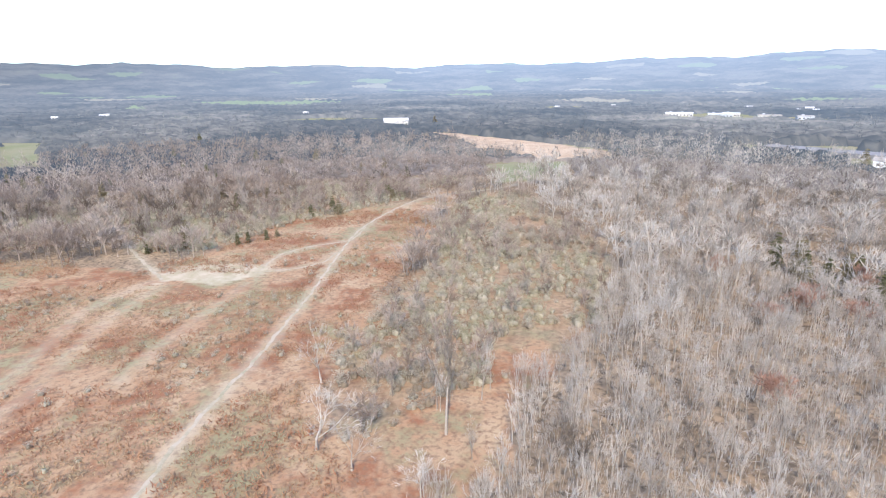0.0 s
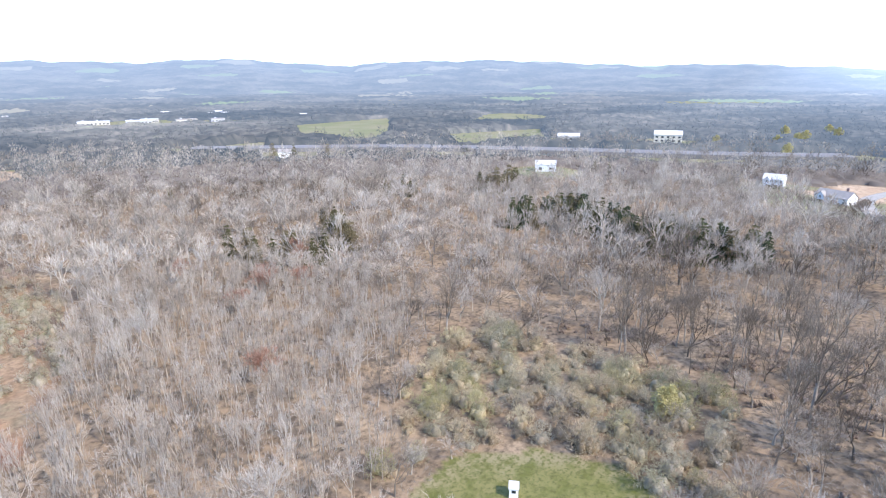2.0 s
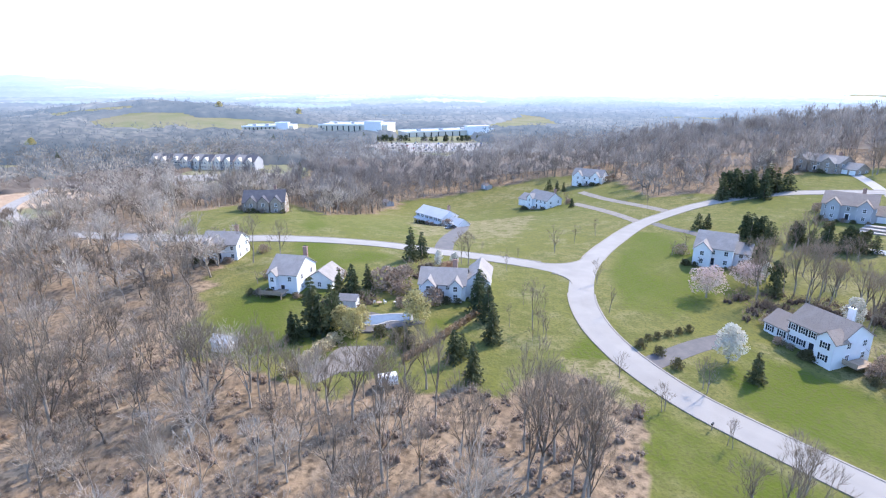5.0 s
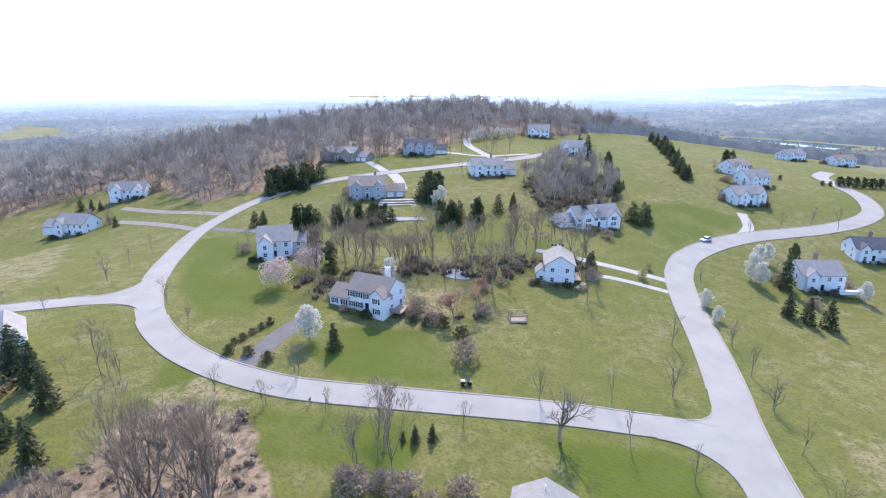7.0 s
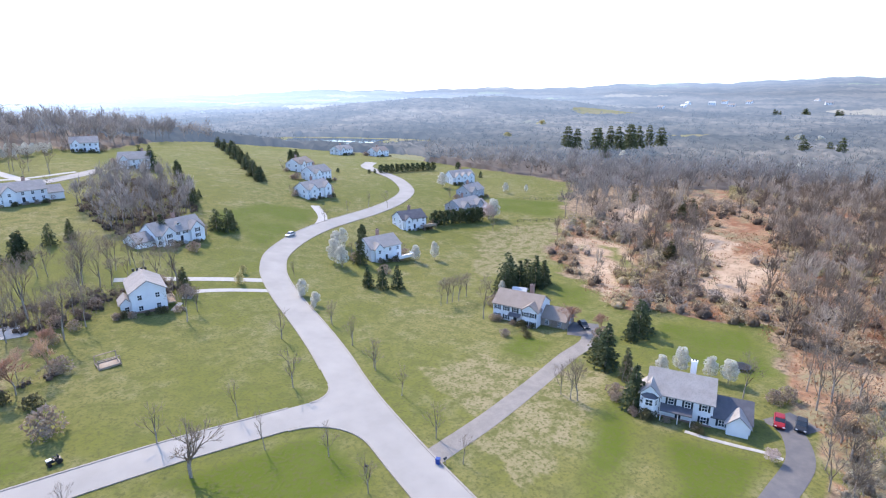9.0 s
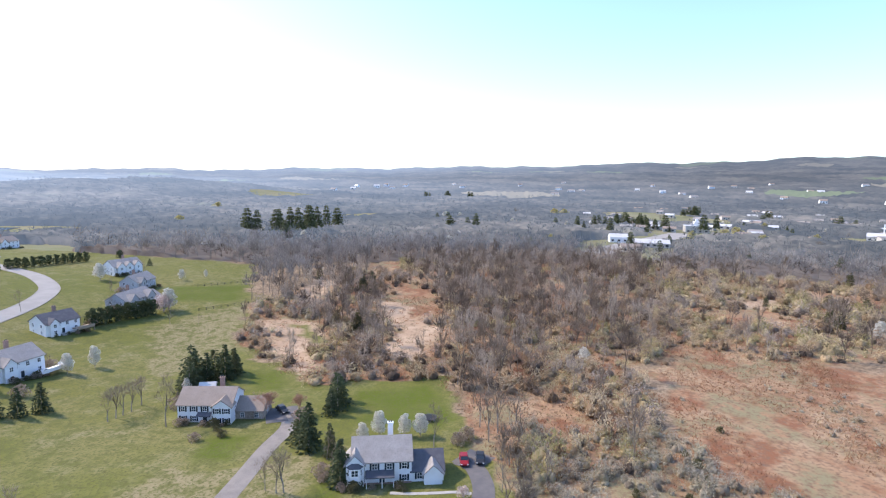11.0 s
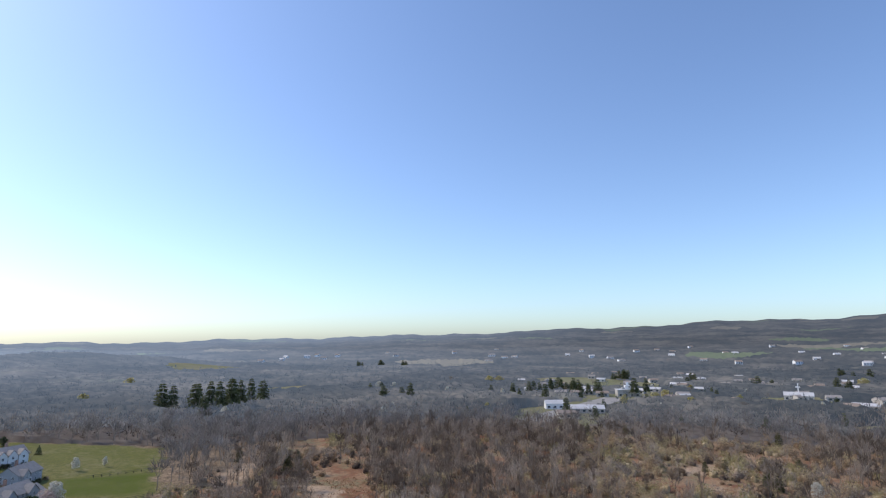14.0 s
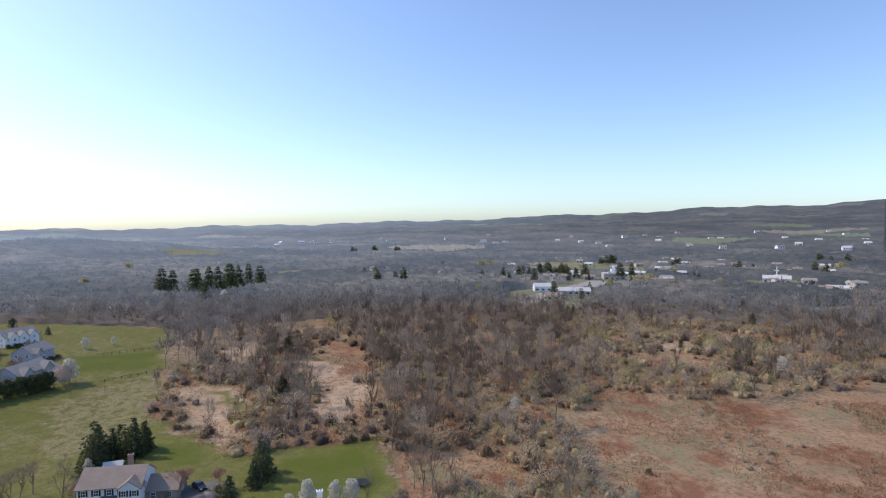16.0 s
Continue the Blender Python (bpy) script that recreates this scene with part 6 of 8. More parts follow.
S = sow(19, -70, 120, -300, -55, 2.8, lambda x, y, r: thicket_keep(x, y, r) & (r < 0.8))
S[:, 5] *= 0.45
S[:, 2:4] *= np.random.RandomState(19).uniform(0.6, 1.5, (len(S), 1))
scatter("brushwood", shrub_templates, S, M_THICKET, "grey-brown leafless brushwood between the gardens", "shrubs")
S = sow(20, -70, 120, -300, -55, 5.5, lambda x, y, r: thicket_keep(x, y, r) & (y < -190))
S[:, 5] *= 0.5
S[:, 2] *= 1.3
scatter("thicket_trees", small_templates, S, M_HILLBARK, "low bare trees in the brushwood", "trees")
rng = np.random.RandomState(5)
for k in range(16):
    x, y = rng.uniform(58, 79), rng.uniform(-100, -77)
    if inside(np.array([x]), np.array([y]), [(79, -93), (75, -101), (62, -87), (58, -77), (66, -76)])[0]:
        plant(YOUNG[k % 3], 6.5, x, y, rng.uniform(4.5, 7), 0.7)
S = sow(34, -40, 320, -330, -70, 5.5, lambda x, y, r: ~open_ground(x, y) & ~inside(x, y, LAWN) & (bearing(x, y) > 108) & (bearing(x, y) < 182) & (distance(x, y) > 190) & (distance(x, y) < np.where(bearing(x, y) < 150, 365, 310)) & (near_line(x, y, ROAD_2) > 7) & (r < 0.9))
S[:, 2:4] *= np.random.RandomState(34).uniform(0.5, 1.2, (len(S), 1))
S[:, 5] *= 0.8
scatter("hill_brush", small_templates, S, M_HILLBARK, "low bare trees and brush along the foot of the hill woods", "trees")
# more bare trees round the gardens and cedars in the far woods
for k in range(60):
    x, y = rng.uniform(-34, 46), rng.uniform(-180, -130)
    if near_line(np.array([x]), np.array([y]), ROAD_2)[0] > 8 and min(math.hypot(x - q, y - r) for q, r in ((24, -120), (-24, -147), (57, -155), (-45, -190))) > 9:
        plant(TALL[k % 3], 16, x, y, rng.uniform(6, 14), 1.1)
for k in range(26):
    x, y = rng.uniform(-30, 95), rng.uniform(-320, -285)
    if min(math.hypot(x - q, y - r) for q, r in ((72, -292), (29, -302), (-55, -313))) > 13 and near_line(np.array([x]), np.array([y]), ROAD_2)[0] > 8:
        plant(TALL[k % 3], 16, x, y, rng.uniform(8, 14), 1.0)
for k in range(50):
    d, b = rng.uniform(215, 430), radians(rng.uniform(-40, -2))
    if edge(np.array([d * math.sin(b)]), np.array([d * math.cos(b)]), MEADOW, 14, 9)[0]:
        continue
    plant(CEDARS[k % 2], 9, d * math.sin(b), d * math.cos(b), rng.uniform(4, 9), 1.1)
THORN = solid_pattern("thorn_bush", 245, 3, ball_crown(3, 2.2, 0.08, 7, 6), 900, 0.26, M_BROWN, 0.5, "brown leafless thorn bush", "thorn bushes", 0.06)
for x, y, h in ((15.5, -61.3, 3.6), (12, -62.5, 2.6), (8.7, -61.4, 3.4), (17.5, -63.5, 2.2), (5, -60, 2.0), (107, -75.7, 5.5), (106, -79.3, 5), (91, -78.5, 3.8), (110.7, -85.4, 3), (97, -82, 3.2), (8.9, -112.4, 3), (13.5, -115.5, 2.6), (-3, -119, 3),
                (30, -121, 2.6), (-34, -150, 2.4), (48, -152, 3.4), (60, -150, 3), (-46, -184, 3), (-30, -160, 2.2), (95, -72, 2.4), (101, -60, 2.2), (-110, -72, 3.2), (-95, -147, 3), (-92, -88, 1.8), (-86, -52, 1.6), (-104, -48, 2.0)):
    plant(THORN, 3, x, y, h, 1.1)
for x, y, h in ((94.7, -55.9, 5.8), (93.2, -59.6, 5.0), (78.3, -61.9, 4.2), (86.3, -69.4, 7.5), (96.8, -54.7, 2.9)):
    plant(WILLOW, 7, x, y, h, 1.0)
for x, y, h in ((68.8, -74.9, 8.6), (96.5, -51.6, 9.4), (98.9, -46, 4.4), (110.3, -73.2, 6.6), (85.6, -88.6, 8)):
    plant(FIRS[int(x) % 3], 9, x, y, h, 1.05)
for x, y, h in ((82.9, -61.8, 2.4), (87, -60.2, 2.2), (79.4, -60.9, 1.6)):
    plant(BUSH, 1.6, x, y, h)
# tall slender trees over the open wood floor, and its brushwood
VERGE = [(28, -62), (38, -76), (51, -76), (57, -62), (67, -52), (45, -40), (25, -46)]
for k in range(150):
    x, y = rng.uniform(30, 130), rng.uniform(-62, 70)
    if (inside(np.array([x]), np.array([y]), OPEN_FLOOR)[0] or inside(np.array([x]), np.array([y]), VERGE)[0]) and not inside(np.array([x]), np.array([y]), LAWN)[0]:
        plant(TALL[k % 3], 16, x, y, rng.uniform(10, 20), rng.uniform(0.6, 0.95))
for x, y, h in ((36.2, -59.3, 13.5), (34.9, -62.2, 9.4), (63.6, -83.1, 7.1), (66.9, -85.4, 11.5), (10.3, -61.9, 16), (16.1, -64.2, 9.2), (13.4, -67.6, 10.1)):
    plant(TALL[int(x) % 3], 16, x, y, h, 0.8)
S = sow(31, 20, 130, -90, 75, 2.6, lambda x, y, r: (edge(x, y, VERGE, 4, 83) & (r < 0.95)) | (edge(x, y, OPEN_FLOOR, 6, 28) & ~inside(x, y, LAWN) & (r < 0.5 + 0.3 * wave(x, y, 22, 84))))
S[:, 2:4] *= np.random.RandomState(31).uniform(0.3, 1.0, (len(S), 1))
S[:, 5] = 0.2 + 0.7 * S[:, 5]
scatter("floor_brush", shrub_templates, S, M_BROWN, "low brown brush on the open wood floor", "shrubs")

# a belt of cedars along the old field edge, small ones in the meadow, and a row of bare trees at the lawn's end
BELT = smooth_line([(203, 106), (220, 90), (210, 70), (195, 52), (199, 40), (195, 28), (186, 14)], 1.0)
for k in range(80):
    p = BELT[rng.randint(len(BELT))]
    plant((FIRS[0], CEDARS[k % 2], FIRS[2])[k % 3], 9, p.x + rng.normal(0, 3.0), p.y + rng.normal(0, 3.0), rng.uniform(10, 14.5), rng.uniform(0.9, 1.3))
for x, y in ((146, 153), (137, 150), (121, 151), (103, 145), (227, 194), (268, 153), (288, 155), (108, 162), (120, 137), (150, 160), (141, 144), (232, 188), (262, 160), (276, 150)):
    for k in range(3):
        plant(CEDARS[(k + int(x)) % 2], 9, x + rng.normal(0, 3), y + rng.normal(0, 3), rng.uniform(8, 13), rng.uniform(0.8, 1.2))
for x, y in ((-121, 15), (-116, 17), (-111, 18), (-102, 14), (-88, 13), (-84, -3), (-101, 5), (-136, 24)):
    plant(BUSH, 1.6, x, y, rng.uniform(1.2, 2.0), 0.8)
ROW = smooth_line([(-150, -45), (-125, -27), (-93, -16), (-75, -7)], 1.0)
for k in range(30):
    p = ROW[rng.randint(len(ROW))]
    plant(YOUNG[k % 3], 6.5, p.x + rng.normal(0, 2.5), p.y + rng.normal(0, 2.5) + 1.5, rng.uniform(4.5, 9), 1.1)
for x, y, h in ((-100, -17, 6), (-90, -14, 6.5), (-81, -13, 5.5), (-76, -5, 5), (-79, 0, 5.5), (-109, -22, 7), (-85, -7, 5), (-104, -19.5, 6)):
    plant(BROAD, 10, x, y, h, 1.1)
for x, y, h in ((-113, -26, 13), (-145, -43, 11), (-187, -10, 12), (-156, -40, 11), (-168, -39, 12)):
    plant(TALL[int(x - y) % 3], 16, x, y, h, 1.1)
for x, y, h in ((-99, 5, 2), (-99, 13, 2.6), (-85, 12, 3), (-87, 6, 1.8), (-82, 11, 2.4), (-78, -2, 2), (-110, 18, 2), (-94, 17, 2)):
    plant(CEDARS[int(x - y) % 2], 9, x, y, h, 1.7)
for x, y in ((92, 129), (83, 156), (114, 138), (88, 126), (96, 132)):
    plant(MAPLE, 8, x, y, 9)

# conifers round the houses, along the hill and the road
for x, y, h in [(120.7, -95.5, 10.2), (121.1, -100, 8.2), (81, -83.3, 9.3), (75.9, -81.1, 8.5), (107.3, -66.4, 9.1), (109.8, -64.4, 7.4), (68.9, -64.5, 6.6), (61.5, -62.2, 8), (184.1, -243.5, 6.1), (177.6, -241.9, 5.7), (172.3, -240.5, 5), (142.6, -205.9, 4.4), (76.2, -183.7, 5.7), (74.2, -186, 5.2), (58.6, -180.5, 8.6), (55.8, -182.4, 7.8), (51.4, -158.3, 8.2), (45.9, -155.3, 5), (37.9, -139.6, 5.7), (42.5, -181.6, 6.4), (32.4, -185.9, 6), (28.6, -186.9, 5.4), (83.1, -230.9, 10.9), (78.3, -232.5, 11.6), (75.3, -238.5, 10.8), (72.5, -243.6, 10.2), (15.2, -214.1, 10.9), (7.7, -187.2, 8.5), (4.6, -190.7, 7.4), (-2.2, -192, 8.7)]:
    plant(FIRS[int(x * 7 + y) % 3], 9, x, y, h, 1.0 if h > 7 else 1.15)
for x, y, h in [(-9.6, -202, 7.2), (-15.3, -206.2, 6.7), (-63.2, -201.9, 9.2), (-34.5, -152.9, 6.5), (-69.5, -283.4, 5.3), (-65.4, -257.3, 6.9), (-67.3, -249.2, 3.8), (27.4, -98.8, 6), (-106.9, -291.7, 7.3), (-105.2, -281.6, 7.4), (-162.3, -298.7, 3.4), (-180.9, -292.9, 3.4), (-185.3, -293.5, 3.5), (-190.5, -294.1, 7), (-194.9, -294.6, 7), (-199.3, -295.1, 7), (-203.8, -295.6, 7.1), (-208.3, -296, 7.1), (-212.8, -296.4, 7.1), (-217.3, -296.8, 7.2), (-221.8, -297.1, 7.2), (-226.4, -297.5, 7.2), (-231, -297.7, 7.3), (-235.6, -298, 7.3), (-258.6, -298.5, 6.4), (-244.8, -260.1, 4.7), (-82.9, -137.6, 6.7), (-85.9, -134.3, 7.5), (-90.4, -132.7, 8), (-92.8, -158.5, 11)]:
    if y < -290 and x < -160:
        plant(ROUND[int(x) % 2], 7, x, y, h * 0.8, 1.2)
    else:
        plant(FIRS[int(x * 7 + y) % 3], 9, x, y, h, 1.0 if h > 7 else 1.15)
for x, y, h in [(-112, -315, 7.6), (-118, -335, 7.5), (-125, -360, 7.5), (-133, -390, 7.4), (-141, -420, 7.4), (-150, -189, 8.8), (-153.3, -188.4, 8.8), (-156.6, -187.7, 8.8), (-159.8, -187, 8.8), (-163, -186.2, 8.9), (-166.2, -185.4, 8.9), (-169.3, -184.6, 8.9), (-172.4, -183.7, 8.9), (-121.4, -115.7, 12.8), (-126, -114.6, 9.4), (-129.9, -111.3, 11.3), (-133.9, -111, 9), (-39.8, -195.6, 9.6), (-62.7, -308.4, 12.5), (-61.4, -326.6, 9.9), (-97, -62, 11), (-99, -65.5, 8), (-95.6, -55.8, 7.5), (-86.2, -48.3, 9.4), (-120.1, -67.8, 10.1)]:
    if y < -180 and x < -140:
        plant(ROUND[int(x) % 2], 7, x, y, h * 0.78, 1.15)
    else:
        plant(FIRS[int(x * 7 + y) % 3], 9, x, y, h, 1.0 if h > 7 else 1.15)

for x, y, h in [(86, -226, 9.5), (82, -236, 10.5), (80, -241, 9), (76, -246, 11), (70, -248, 9), (88, -232, 8), (73, -232, 8.5), (38.5, -180, 8), (35.5, -183.5, 7), (46, -183, 7.5), (61, -183, 8), (53, -180, 7), (11, -190, 7), (6, -186, 7.5), (-60, -205, 8), (-66, -206, 7), (20, -216, 9), (17.5, -211, 9.5), (-125, -118, 9.5), (-131, -116, 9), (-136, -113, 8), (-118, -113.5, 9)]:
    plant(FIRS[int(x * 5 - y) % 3], 9, x, y, h, 1.25)
# small clipped cones by the roadside
for x, y, h in [(10.3, -72.5, 2), (8.4, -72.6, 3.1), (5.8, -73.3, 3.1)]:
    plant(FIRS[2], 9, x, y, h, 1.1)

# blossom
for x, y, h in [(33.3, -101.7, 9.4), (-84.8, -162.1, 10), (-84.7, -156.8, 9.4), (-91.1, -172.2, 9.5), (-97.3, -178.3, 8.3), (-121.5, -153.3, 8.2), (-113.3, -154.1, 7.6), (-61.5, -138, 5.5), (-61.3, -129.6, 4.5), (-104.1, -52.7, 5.2), (-107.3, -50.1, 7.6), (-109.5, -44.8, 6.5), (-110.9, -41.5, 6.5), (-181.1, -183.2, 11.1), (-223.2, -216.3, 6.9), (-234.3, -210.9, 5.5), (-199.8, -244.2, 10.1), (-213, -253.6, 8), (13.9, -205.8, 7.1), (-60.4, -136, 3.7), (-59.3, -126.8, 3.4), (-115.5, -112.2, 5.6), (108.8, -101.7, 4.5), (110.3, -96.8, 4.3), (-0.1, -369.3, 5.5), (-3.8, -368.9, 5.6), (-7.5, -368.6, 5.6), (-11.3, -368.4, 5.6), (-15.1, -368.4, 5.6), (-18.9, -368.6, 5.6)]:
    plant(PEAR, 7, x, y, h * 0.86, 0.95 + 0.2 * math.sin(x))
for x, y, h in [(-22.7, -368.9, 5.7), (-26.6, -369.3, 5.7), (92.3, -278.9, 7.5), (87.9, -278.1, 8.3), (113.7, -100.1, 4.5)]:
    plant(PEAR, 7, x, y, h * 0.86, 0.95 + 0.2 * math.sin(x))

# cherries
for x, y, h in [(44.8, -140.6, 6.3), (49.2, -128.4, 7.4), (-178, -183, 7)]:
    plant(CHERRY, 6, x, y, h)

# street trees
for x, y, h in [(-12.2, -86.3, 7.9), (-25.1, -87.3, 7.2), (-37.2, -91.3, 8.9), (-44.4, -113, 8.3), (-25.3, -75.6, 7.2), (-32.7, -68.5, 6.4), (-33.3, -57.9, 6.8), (-56.6, -102.3, 8), (-54.9, -90.4, 7.3), (-53, -77.5, 7.2), (-49.7, -62.8, 7.3), (-58.4, -114.9, 7.1), (1.1, -77.1, 5.4), (23.9, -78.2, 5), (34.5, -78.6, 5.6), (32.8, -89.9, 6.3), (-48.8, -54.9, 5.9), (-58.6, -116, 5.9), (-56.8, -102.4, 6.6), (-54.5, -89.1, 6.8), (-174.1, -64.4, 7.3), (-65.4, -151.2, 6.1), (95.8, -109.3, 6.4), (97.1, -132.8, 9), (100, -147.3, 6.4), (100, -159.3, 6.4), (44.3, -82, 5.4), (34.2, -79.1, 5.2), (23.1, -78.1, 5), (1, -78.3, 3.7)]:
    plant(YOUNG[int(x * 3 - y) % 3], 6.5, x, y, h)
for x, y, h in [(31.7, -89.1, 7.3), (72.2, -117.5, 6.9), (60.4, -104.4, 6.9), (100, -119.1, 4.1), (112.7, -116.9, 3.8), (-105, -207.3, 7.4), (-120.1, -215.1, 7), (-136.3, -222.8, 8.1), (-144.3, -218.4, 9.4), (105.2, -204.2, 6.5), (-172.9, -160.2, 4.5), (-167.3, -169.2, 7)]:
    plant(YOUNG[int(x * 3 - y) % 3], 6.5, x, y, h)

# large bare trees
for x, y, h in [(31.7, -140.4, 16.4), (35, -142.8, 13.8), (30.2, -144.5, 14.6), (21.1, -142.5, 10.6), (17, -145.7, 9.3), (-0.1, -146.8, 15.8), (-12.9, -165.7, 15), (-21.9, -173.4, 11.5), (-26.1, -176.3, 12.1), (13, -76.2, 9.1), (14.5, -76, 7.2), (12.8, -69.8, 12.3), (16.4, -67.1, 8.5), (108.4, -104.1, 9.8), (106.3, -104.8, 10.5), (-96, -100, 12.9), (-92.9, -114.5, 7.8), (-95.3, -114.7, 8.7), (-100.2, -115.2, 8.1), (-104.7, -116.8, 8.4), (-97.6, -115.1, 8.5), (-79.4, -60.2, 6.2), (-79.3, -57.7, 8), (-79.9, -56.5, 8.6), (-119.8, -29.8, 11.7), (-106.9, -36.8, 9.7), (37.7, -51, 19), (32.6, -53.9, 19.4), (34, -53.4, 16.2), (48.9, -46.9, 10.8)]:
    plant(TALL[int(x * 5 - y) % 3], 16, x, y, h, 1.0 if h > 11 else 1.2)
for x, y, h in [(57.8, -43.5, 11.5), (62.6, -42.5, 10.2), (52.9, -36, 18.8), (54, -28.8, 16.3), (42.3, -56.3, 15.5), (40.2, -61, 11.4), (89.7, -22.2, 18), (86.3, -24.4, 17.7), (93.4, -4.1, 24.7), (109.5, 31.1, 13.7), (150, -60.2, 15.1), (146.3, -67.1, 12.4), (0.2, 81.9, 22.4), (110.2, 30, 16.6), (97.5, 68.4, 17), (65.9, 62, 10.4)]:
    plant(TALL[int(x * 5 - y) % 3], 16, x, y, h, 1.0 if h > 11 else 1.2)

# the broad tree by the crossing
for x, y, h in [(-14.2, -75.5, 9.7)]:
    plant(BROAD, 10, x, y, h)

# budding trees
for x, y, h in [(88.8, 16.4, 6.5), (90.6, -56, 6.5), (80, -63, 3.6), (99.5, -57, 3.6), (-49, -152, 3.6)]:
    plant(WILLOW, 7, x, y, h, 0.9)

# red buds
for x, y, h in [(4, -114, 7.5), (-2, -127, 6), (55, -160, 5), (-108, -81, 7), (-113, -74, 5.5), (99, -92, 6), (60, 86, 9), (78, 122, 8), (100, 120, 9), (120, 150, 8)]:
    plant(MAPLE, 8, x, y, h)

# trees and bushes of the yards
for x, y, h in [(-124.3, -69.7, 8), (-115.5, -67, 7), (-34.6, -157, 4.2), (-70.6, -291.7, 8), (-63.8, -260.5, 8), (-62.9, -241.5, 8), (-160, -351, 8), (-158, -355, 7), (-0.7, -190.7, 7)]:
    plant(FIRS[int(x * 5 - y) % 3], 9, x, y, h, 1.15)
for x, y, h in [(-118, -25, 12), (-20.5, -176, 10), (1.7, -152, 12), (-11.5, -157, 11), (-29, -173, 10)]:
    plant(TALL[int(x * 5 - y) % 3], 16, x, y, h, 1.15)
PEACH = bare_pattern(247, 8, 0.42, "low tree hazed with peach-coloured buds", "red-budded trees", (5, 3, 3, 3), 7, 0.25, 0.55, M_PEACH)
for x, y, h in [(-1.5, -118.5, 8), (3.5, -120, 6)]:
    plant(PEACH, 8, x, y, h)
for x, y, h in [(-109.8, -32.1, 2.6), (-112.6, -30.8, 2.8), (-7.6, -138, 2.2), (-4.7, -141, 2.6), (-3.3, -133, 2.2), (-0.5, -130, 2.0), (-16, -139.5, 1.6)]:
    plant(THORN, 3, x, y, h)
plant(WILLOW, 7, -53, -160, 2.6, 1.1)
plant(CHERRY, 6, -89.3, -25, 2.4, 0.9)

# evergreens of the upper gardens
for x, y, h in [(88.6, -235, 10), (84.8, -234, 11), (79, -233, 10), (74.3, -237, 9), (60.6, -181.7, 7), (56.9, -181.4, 7.5), (47.3, -182.8, 7), (39.7, -185, 8), (34.3, -185.1, 7.5), (30.7, -185.2, 7), (17.3, -217.6, 11), (14, -220, 10), (10.9, -185.7, 8.5), (7.4, -186.2, 8), (-1.6, -191.9, 8), (52, -159, 7), (47.8, -158.3, 6.5), (39.9, -145.7, 7), (-60.2, -237.1, 8), (-68.2, -283, 9), (-65.3, -253.9, 8), (-154.2, -339.1, 8), (-152, -342, 8), (-105.7, -178.3, 8)]:
    plant(ROUND[int(x * 3 + y) % 2], 7, x, y, h, 0.85)
for k in range(22):
    u = k / 21
    x, y = -133 + 27.5 * u + 1.8 * math.sin(k * 2.1), -425 + 148 * u ** 0.9
    plant(FIRS[k % 3], 9, x, y, 5.5 + 2.5 * abs(math.sin(k * 1.7)), 1.5)
for k in range(13):
    plant(PEAR, 7, 1 - 2.1 * k + math.sin(k * 5), -341 - 1.9 * k + 3 * math.sin(k * 3), 5.5 + math.sin(k), 0.9)
for x, y, h in [(95, -293, 8), (94, -299, 8), (43.9, -149.6, 5), (12.3, -209.7, 7), (21.5, -134.6, 7)]:
    plant(PEAR, 7, x, y, h, 1.0)

# bare trees between the wood and the gravel court
for x, y, h in [(67.2, -40.4, 14), (65.8, -45.2, 12), (71.2, -38.4, 13), (67, -51.5, 13), (70.9, -45.1, 9), (84.1, -34.2, 13), (86.7, -31.7, 14), (93.3, -26.6, 13), (96.3, -23.6, 12), (65.4, -54.5, 12), (78, -37, 11)]:
    plant(TALL[int(x * 3 - y) % 3], 16, x, y, h, 1.25)
for x, y, h in [(97.9, -46.6, 6), (102.7, -58.6, 6), (107.5, -67.3, 7), (69.3, -66.8, 5)]:
    plant(FIRS[int(x * 3 - y) % 3], 9, x, y, h, 1.1)

# dark shrubs along beds and drives
for x, y, h in [(10, -112, 1.8), (6, -112, 2.0), (13, -113, 1.5), (2, -108, 2.2), (48, -99, 1.2), (47, -101, 1.3), (46, -103.5, 1.2), (45, -106, 1.3), (44, -108.5, 1.4), (47.5, -95, 1.7), (43.5, -95, 1.7), (39, -93, 1.8), (-96, -84, 1.6), (-85, -44, 1.1), (-86, -47, 1.0), (-88, -36, 1.0), (-98, -87, 1.2)]:
    plant(BUSH, 1.6, x, y, h)
plant(THORN, 3, 1, -98, 4.6, 0.9)

# ---- gardens and small things ----
# clipped hedge down to the pool garden
line = smooth_line([(75.5, -57.9), (77, -68), (80.5, -83.5)], 1.0)
v, f = clump(300, 1600, 0.45, (lambda rng: (lambda p: (np.array([p.x + rng.uniform(-0.6, 0.6), p.y + rng.uniform(-0.6, 0.6), ground_z(p.x, p.y) + rng.uniform(0, 1.2)]), rng.normal(0, 1, 3)))(line[rng.randint(len(line))])))
tagged(new("hedge", fast_mesh("hedge", v, f, [M_SCRUB], np.full(len(v), 0.15))), "long brown clipped hedge beside the garden", "hedge")

